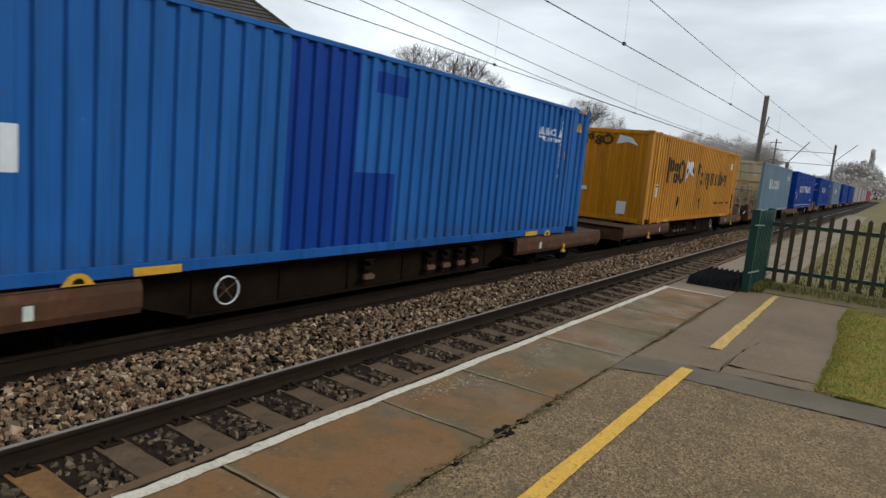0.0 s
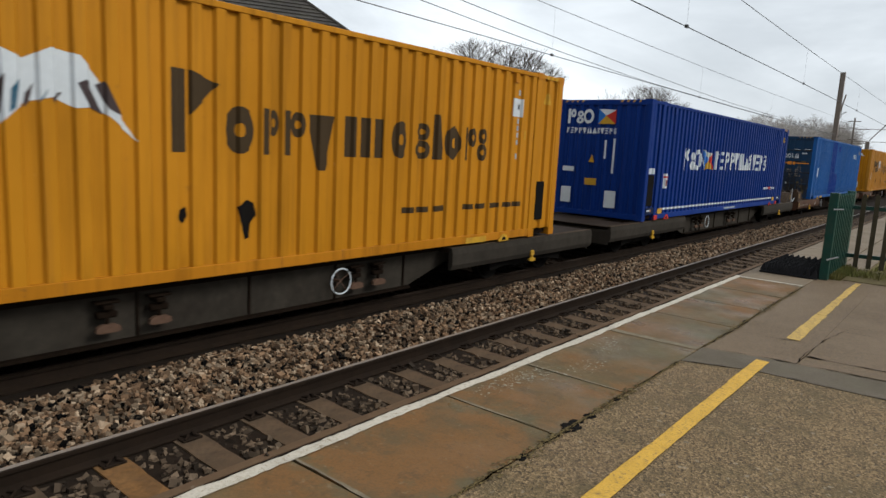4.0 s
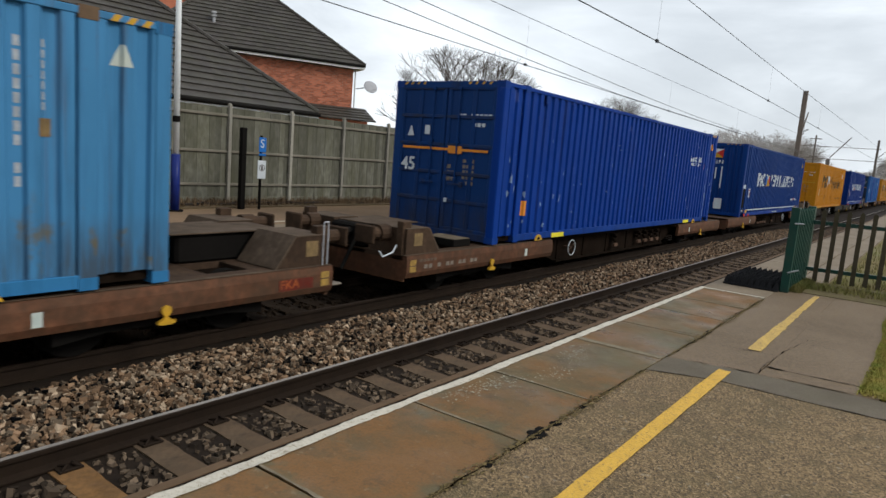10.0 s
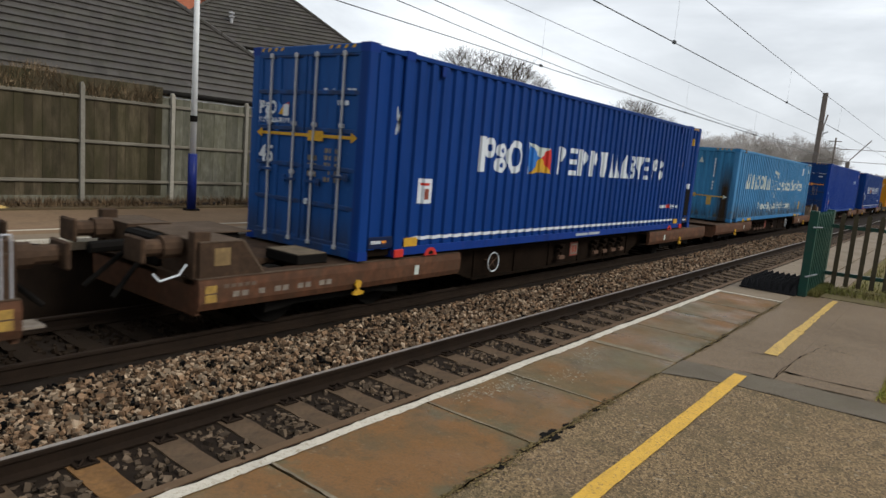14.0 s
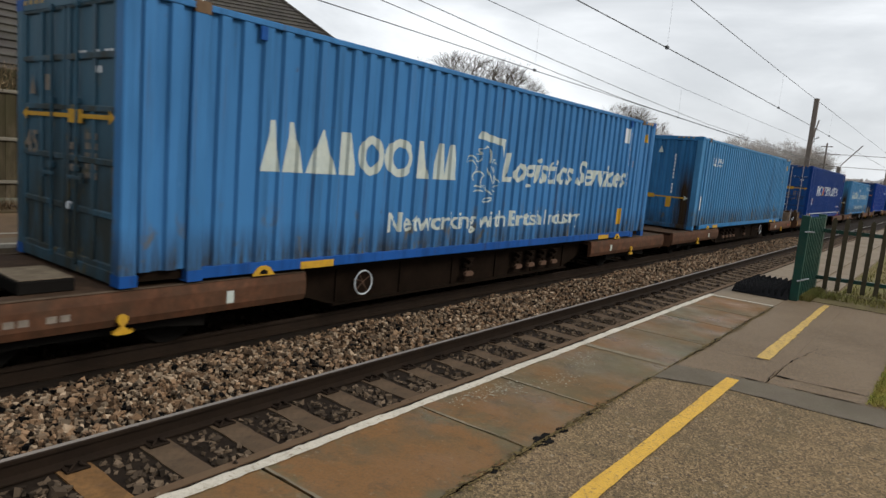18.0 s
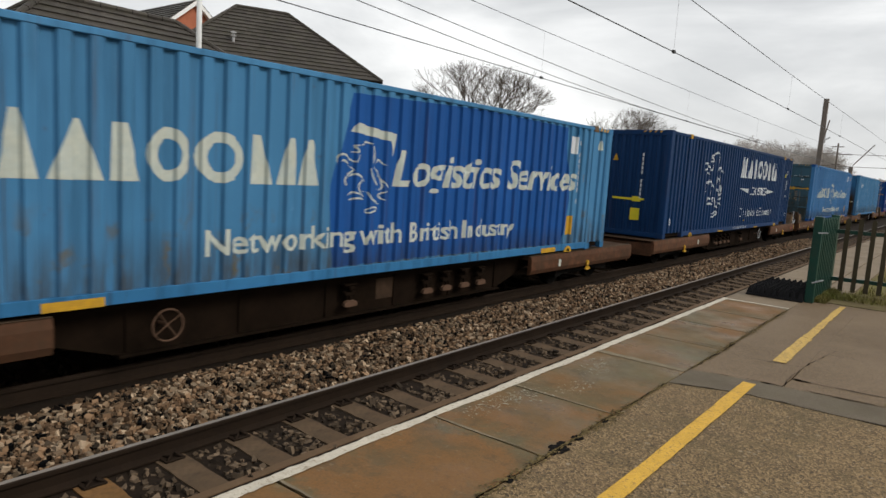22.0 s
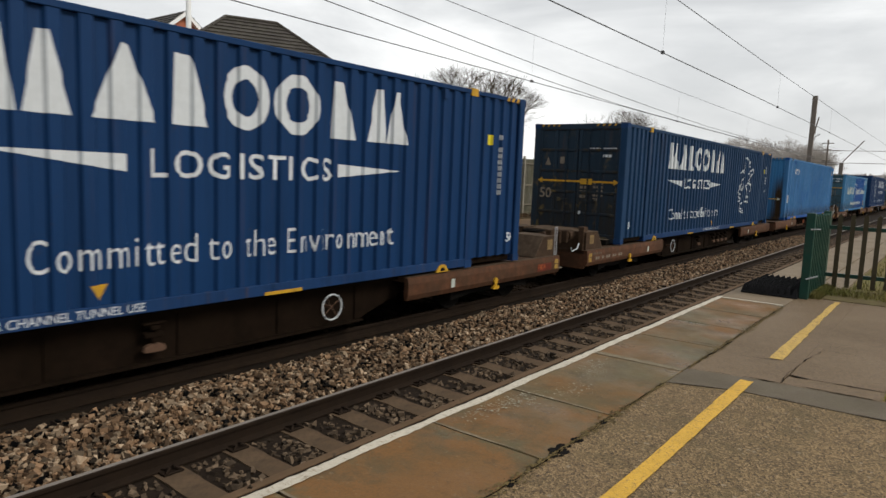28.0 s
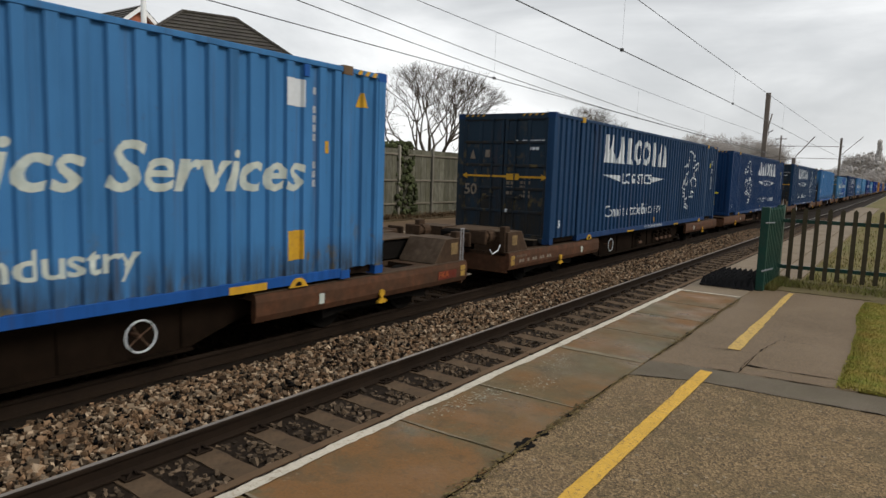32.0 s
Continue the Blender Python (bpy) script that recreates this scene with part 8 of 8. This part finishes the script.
            part("draw_lid", box(-0.60, 0.38, min(s * (end - long - 0.12), s * (end - 0.15)), max(s * (end - long - 0.12), s * (end - 0.15)), 0.412, 0.432, 0.006), M["wagon_edge"], w, "paler lid plate")
            part("headstock_post", box(1.0, 1.13, min(s * (end - 0.20), s * end), max(s * (end - 0.20), s * end), 0.04, 0.56, 0.01), M["wagon_deck"], w)
            part("headstock_post", box(-1.13, -1.0, min(s * (end - 0.20), s * end), max(s * (end - 0.20), s * end), 0.04, 0.56, 0.01), M["wagon_deck"], w)
            b = bmesh.new()
            for dy in (0.0, 0.08) if s > 0 else ():
                rod(b, (1.19, s * (end - 0.06 - dy), 0.02), (1.19, s * (end - 0.06 - dy), 0.62), 0.010, 6)
            if s > 0:
                rod(b, (1.19, s * (end - 0.06), 0.62), (1.19, s * (end - 0.14), 0.62), 0.010, 6)
                part("handrail", b, M["plastic_grey"], w, "pale hooped handrail")
                part("step", box(0.95, 1.22, end, end + 0.20, -0.235, -0.215), M["faded_cream"], w, "pale grating step")
            else:
                b.free()
            b = bmesh.new()
            rod(b, (0.2, s * (end + 0.05), 0.2), (0.35, s * (end + 0.5), -0.25), 0.03, 6)
            rod(b, (-0.2, s * (end + 0.05), 0.2), (-0.35, s * (end + 0.5), -0.25), 0.03, 6)
            rod(b, (0.0, s * end, 0.28), (0.0, s * (end + 0.6), 0.26), 0.07, 8)
            part("coupling", b, M["black_iron"], w, "screw coupling and hoses")
            b = bmesh.new()
            hook = [] if s > 0 else [(1.05, s * (end + dy), z) for dy, z in ((0.04, 0.20), (0.12, 0.09), (0.34, 0.04), (0.42, 0.13))]
            for p, q in zip(hook, hook[1:]):
                rod(b, p, q, 0.012, 6)
            if hook:
                part("release_bar", b, M["white_paint"], w, "thin white bent release bar")
            else:
                b.free()
            if o < 0:
                block = part("stop_block", box(0.30, 0.98, min(s * (end - 2.05), s * (end - 1.55)), max(s * (end - 2.05), s * (end - 1.55)), 0.045, 0.17, 0.01), M["black_iron"], w)
                part("block_top", box(0.31, 0.97, min(s * (end - 2.04), s * (end - 1.56)), max(s * (end - 2.04), s * (end - 1.56)), 0.172, 0.185, 0.004), M["handle_plate"], block, "pale tan top plate")
        else:
            b = bmesh.new()
            bx(b, -0.12, 0.12, min(s * end, s * (end + 0.76)), max(s * end, s * (end + 0.76)), -0.25, -0.10)
            rod(b, (0.5, s * (end - 0.02), -0.1), (0.55, s * (end + 0.55), -0.16), 0.035, 6)
            part("inner_drawbar", b, M["black_iron"], w)
        # bogie, near-black: shade under the deck is put into its colour
        yb = s * (end - 2.2)
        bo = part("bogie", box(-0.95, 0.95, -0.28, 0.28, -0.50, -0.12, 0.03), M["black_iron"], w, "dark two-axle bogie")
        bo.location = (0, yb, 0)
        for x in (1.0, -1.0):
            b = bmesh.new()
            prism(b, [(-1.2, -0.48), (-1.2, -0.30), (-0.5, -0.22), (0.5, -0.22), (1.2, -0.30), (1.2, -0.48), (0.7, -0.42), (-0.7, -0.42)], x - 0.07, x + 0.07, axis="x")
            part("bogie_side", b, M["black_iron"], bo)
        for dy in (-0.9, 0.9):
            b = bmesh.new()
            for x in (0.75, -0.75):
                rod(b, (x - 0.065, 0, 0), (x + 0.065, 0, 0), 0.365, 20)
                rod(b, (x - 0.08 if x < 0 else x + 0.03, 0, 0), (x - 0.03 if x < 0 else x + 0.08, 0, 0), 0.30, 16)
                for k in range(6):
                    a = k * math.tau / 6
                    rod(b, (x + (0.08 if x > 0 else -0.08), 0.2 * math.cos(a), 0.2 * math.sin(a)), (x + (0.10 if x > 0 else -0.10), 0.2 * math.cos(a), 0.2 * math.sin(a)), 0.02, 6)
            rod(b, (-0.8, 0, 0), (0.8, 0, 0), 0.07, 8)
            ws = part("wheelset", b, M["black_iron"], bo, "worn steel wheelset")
            ws.matrix_parent_inverse = Matrix.Translation((0, dy, RAIL_TOP + 0.365))
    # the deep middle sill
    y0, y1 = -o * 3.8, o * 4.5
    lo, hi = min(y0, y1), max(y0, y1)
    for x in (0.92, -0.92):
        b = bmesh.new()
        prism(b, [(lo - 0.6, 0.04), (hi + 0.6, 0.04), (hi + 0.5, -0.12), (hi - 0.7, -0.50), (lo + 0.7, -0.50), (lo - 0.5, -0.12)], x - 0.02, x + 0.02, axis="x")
        part("side_sill", b, M["underframe_shaded"], w, "deep dark side sill")
        part("sill_flange", box(x - 0.10, x + 0.10, lo + 0.7, hi - 0.7, -0.52, -0.49), M["underframe_shaded"], w)
        part("sill_top", box(x - 0.02, x + 0.12 if x > 0 else x + 0.02, lo - 0.6, hi + 0.6, 0.0, 0.045), M["underframe_shaded"], w)
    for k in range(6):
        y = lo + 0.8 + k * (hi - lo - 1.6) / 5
        part("rib", box(0.94, 0.965, y - 0.012, y + 0.012, -0.49, 0.0), M["underframe_shaded"], w)
    b = bmesh.new()
    wy = o * (-1.6 if grey else 3.1 if o > 0 else 3.35)
    ring = [(0.17 * math.cos(a * math.tau / 20), 0.17 * math.sin(a * math.tau / 20)) for a in range(20)]
    sweep(b, [(1.14, wy + ya, -0.21 + za) for ya, za in ring + ring[:2]], 0.011, 6)
    wheel = part("hand_wheel", b, M["white_paint"], w, "white-rimmed hand brake wheel")
    b = bmesh.new()
    for a in (0.6, 0.6 + math.tau / 2, 2.2, 2.2 + math.tau / 2):
        rod(b, (1.12, wy, -0.21), (1.14, wy + 0.165 * math.cos(a), -0.21 + 0.165 * math.sin(a)), 0.006, 5)
    rod(b, (0.95, wy, -0.21), (1.13, wy, -0.21), 0.02, 6)
    part("wheel_spokes", b, M["handle_grey"], wheel, "dark spokes and hub")
    hd = bmesh.new()
    bx(hd, 0.95, 1.12, -0.05, 0.05, -0.13, -0.08, 0.01)
    bx(hd, 1.0, 1.10, -0.12, 0.12, -0.07, -0.045, 0.005)
    rod(hd, (1.06, 0, -0.10), (1.06, 0, -0.28), 0.022, 6)
    bx(hd, 1.0, 1.08, -0.10, 0.10, -0.22, -0.15, 0.015)
    hme = mesh_of("change_handle", hd)
    pl = prism(bmesh.new(), [(-0.12, -0.345), (-0.09, -0.36), (0.09, -0.36), (0.12, -0.345), (0.11, -0.30), (0.06, -0.275), (-0.06, -0.275), (-0.11, -0.30)], 1.05, 1.10, axis="x")
    ple = mesh_of("handle_plate", pl)
    for y in (1.37, 0.84, -1.93, -2.36) if grey else (-2.42, -1.94, -1.45, -0.97, 0.68):
        piece("handle_plate", ple, M["handle_grey"], piece("change_handle", hme, M["underframe_shaded"], w, pose(0, o * y, 0), "dark change-over handle"), None, "pale grip plate")
    for k in (1.2, 2.0):
        part("air_tank", shift(rod(bmesh.new(), (0, -0.4, 0), (0, 0.4, 0), 0.16, 10), 0.5, o * k, -0.3), M["black_iron"], w, "", True)
    if grey:
        for p in w.children_recursive:
            now = p.material_slots[0].material
            p.material_slots[0].material = {M["wagon_brown"]: M["wagon_dust"], M["wagon_deck"]: M["wagon_grey"], M["underframe_shaded"]: M["wagon_dust"] if p.name.startswith("side_sill") else now}.get(now, now)
    return w


w_lead, w_trail = wagon(1), wagon(-1)
greys = {9: wagon(1, True), 10: wagon(-1, True)}
for i, (c, mid, z) in enumerate(list(train)):
    o = 1 if i % 2 else -1
    used = [t for t in train if t[0].name.startswith("container_wagon") and t[3] == o]
    src = w_lead if o > 0 else w_trail
    w = greys[i] if i in greys else src if not used else copy_thing(src, Matrix.Identity(4))
    if i in (13, 14, 18):
        yy = o * -0.14
        part("owner_plate", box(0.94, 0.945, yy - 0.19, yy + 0.19, -0.36, -0.06), M["wagon_deck" if i == 18 else "owner_red"], w, "faded brown square plate" if i == 18 else "faded red square plate")
    if i == 18:
        for p in w.children_recursive:
            if p.name.startswith("hand_wheel"):
                p.material_slots[0].link = "OBJECT"
                p.material_slots[0].material = M["handle_grey"]
                p["label"] = "dirty dark hand brake wheel"
    if i == 14:
        part("plate_field", box(0.945, 0.948, yy - 0.155, yy + 0.155, -0.325, -0.095), M["faded_cream"], w)
        for k in (-1, 1):
            part("plate_shape", box(0.948, 0.951, yy + 0.065 * k - 0.05, yy + 0.065 * k + 0.05, -0.29, -0.13, 0.001), M["owner_red"], w)
    if i == 19:
        for k in range(3):
            b = bmesh.new()
            yy = -0.38 + 0.25 * k
            prism(b, [(yy, -0.30), (yy + 0.20, -0.28), (yy + 0.24, -0.10), (yy + 0.04, -0.12)], 0.941, 0.944, axis="x")
            part("owner_mark", b, M["mark_orange"], w, "faded orange painted owner's mark")
    train.append((w, mid + {11: 0.12, 17: 0.36, 20: -0.16, 21: 0.06, 22: -0.19}.get(i, 0.0), 0.0, o))


# metres added to the steady run, second by second, to fit the camera's view
VIEW_FIT = {1: -0.08, 2: -0.20, 3: 0.07, 4: 0.05, 7: -0.03, 8: 0.15, 9: 0.12, 11: -0.05, 13: 0.10, 14: 0.12, 16: -0.08, 17: -0.10, 18: 0.15, 19: 0.10, 20: 0.08, 31: 0.02, 32: -0.03}


def run(t):
    """How far the train has gone after t seconds."""
    k = int(t)
    a, b = VIEW_FIT.get(k, 0.0), VIEW_FIT.get(k + 1, 0.0)
    return 8.252 * t + 0.01359 * t * t + a + (b - a) * (t - k)


# ---- ballast: loose stones ----
def stones(name, count, where, size, material, seed, label):
    r = np.random.RandomState(seed)
    p = where(r, count)
    n = len(p)
    v = ico_low_v[None] * (1 + 0.7 * (r.rand(n, len(ico_low_v), 1) - 0.5)) * (size * (0.55 + 0.9 * r.rand(n, 1, 1))) * (0.5 + 0.9 * r.rand(n, 1, 3))
    a = r.rand(n) * 6.283
    b = r.rand(n) * 3.1416
    ca, sa, cb, sb = np.cos(a), np.sin(a), np.cos(b), np.sin(b)
    z0 = np.zeros(n)
    rot = np.stack([np.stack([ca, -sa * cb, sa * sb], 1), np.stack([sa, ca * cb, -ca * sb], 1), np.stack([z0, sb, cb], 1)], 1)
    v = np.einsum("nij,nkj->nki", rot, v) + p[:, None, :]
    f = ico_low_f[None] + (np.arange(n) * len(ico_low_v))[:, None, None]
    ob = raw(name, v.reshape(-1, 3).tolist(), f.reshape(-1, 3).tolist(), material)
    return tagged(ob, label, "ballast", kind="stuff")


ico = bmesh.new()
bmesh.ops.create_icosphere(ico, subdivisions=1, radius=1.0)
ico_low_v = np.array([v.co[:] for v in ico.verts])[:12]
ico.free()
ico = bmesh.new()
bmesh.ops.create_cube(ico, size=1.5)
bmesh.ops.triangulate(ico, faces=ico.faces)
ico_low_v = np.array([v.co[:] for v in ico.verts])
ico_low_f = np.array([[v.index for v in f.verts] for f in ico.faces])
ico.free()


def spread_y(r, n, near, far, k):
    """More stones near the camera, thinning with distance to fit its view."""
    return near + (far - near) * r.rand(n) ** k


def sixfoot(r, n):
    y = spread_y(r, n, -5.0, 36.0, 1.75)
    u = r.rand(n)
    x = -4.93 - 1.34 * u
    z = -0.835 + 0.06 * np.sin(np.clip(u, 0, 1) * np.pi) + 0.075 * r.rand(n) + 0.02 * np.sin(y * 2.1 + x * 3)
    return np.stack([x, y, z], 1)


def fourfoot(r, n):
    y = spread_y(r, n, -5.0, 30.0, 1.7)
    x = -3.55 - 1.19 * r.rand(n)
    k = np.abs(((y - 2.05) / 0.618 + 0.5) % 1.0 - 0.5) * 0.618
    keep = k > 0.145
    return np.stack([x, y, -0.905 + 0.045 * r.rand(n)], 1)[keep]


def farfoot(r, n):
    y = spread_y(r, n, -2.0, 30.0, 1.5)
    x = -6.85 - 2.1 * r.rand(n)
    return np.stack([x, y, -0.915 + 0.03 * r.rand(n)], 1)


def cess(r, n):
    y = spread_y(r, n, -6.0, 30.0, 1.6)
    return np.stack([-2.78 - 0.52 * r.rand(n), y, -0.92 + 0.04 * r.rand(n)], 1)


stones("cess_ballast", 5000, cess, 0.028, M["ballast_dark"], 24, "dirty ballast below the platform edge")
stones("six_foot_ballast", 66000, sixfoot, 0.0215, M["ballast"], 21, "loose pinkish brown granite ballast between the tracks")
stones("four_foot_ballast", 17000, fourfoot, 0.025, M["ballast_dark"], 22, "dirty grey ballast between the sleepers")
# these stones share the sleepers' colour with the train's shade in it
stones("far_track_ballast", 6000, farfoot, 0.034, M["sleeper_shaded"], 23, "ballast under the train, its shade put into the colour")


# ---- what moves ----
def motions():
    for item in train:
        ob, mid, z = item[:3]
        walk(ob, [(t, pose(TRAIN_X, mid + run(t), z)) for t in range(33)])
    rolling = [o for o in scene.objects if o.name.startswith("wheelset")]
    first = rolling[0]
    walk(first, [(k / FPS, Matrix.Rotation(-run(k / FPS) / 0.365, 4, "X")) for k in range(0, 961)])
    for o in rolling[1:]:
        o.rotation_mode = "QUATERNION"
        o.animation_data_create()
        o.animation_data.action = first.animation_data.action
        o.animation_data.action_slot = first.animation_data.action_slot


motions()
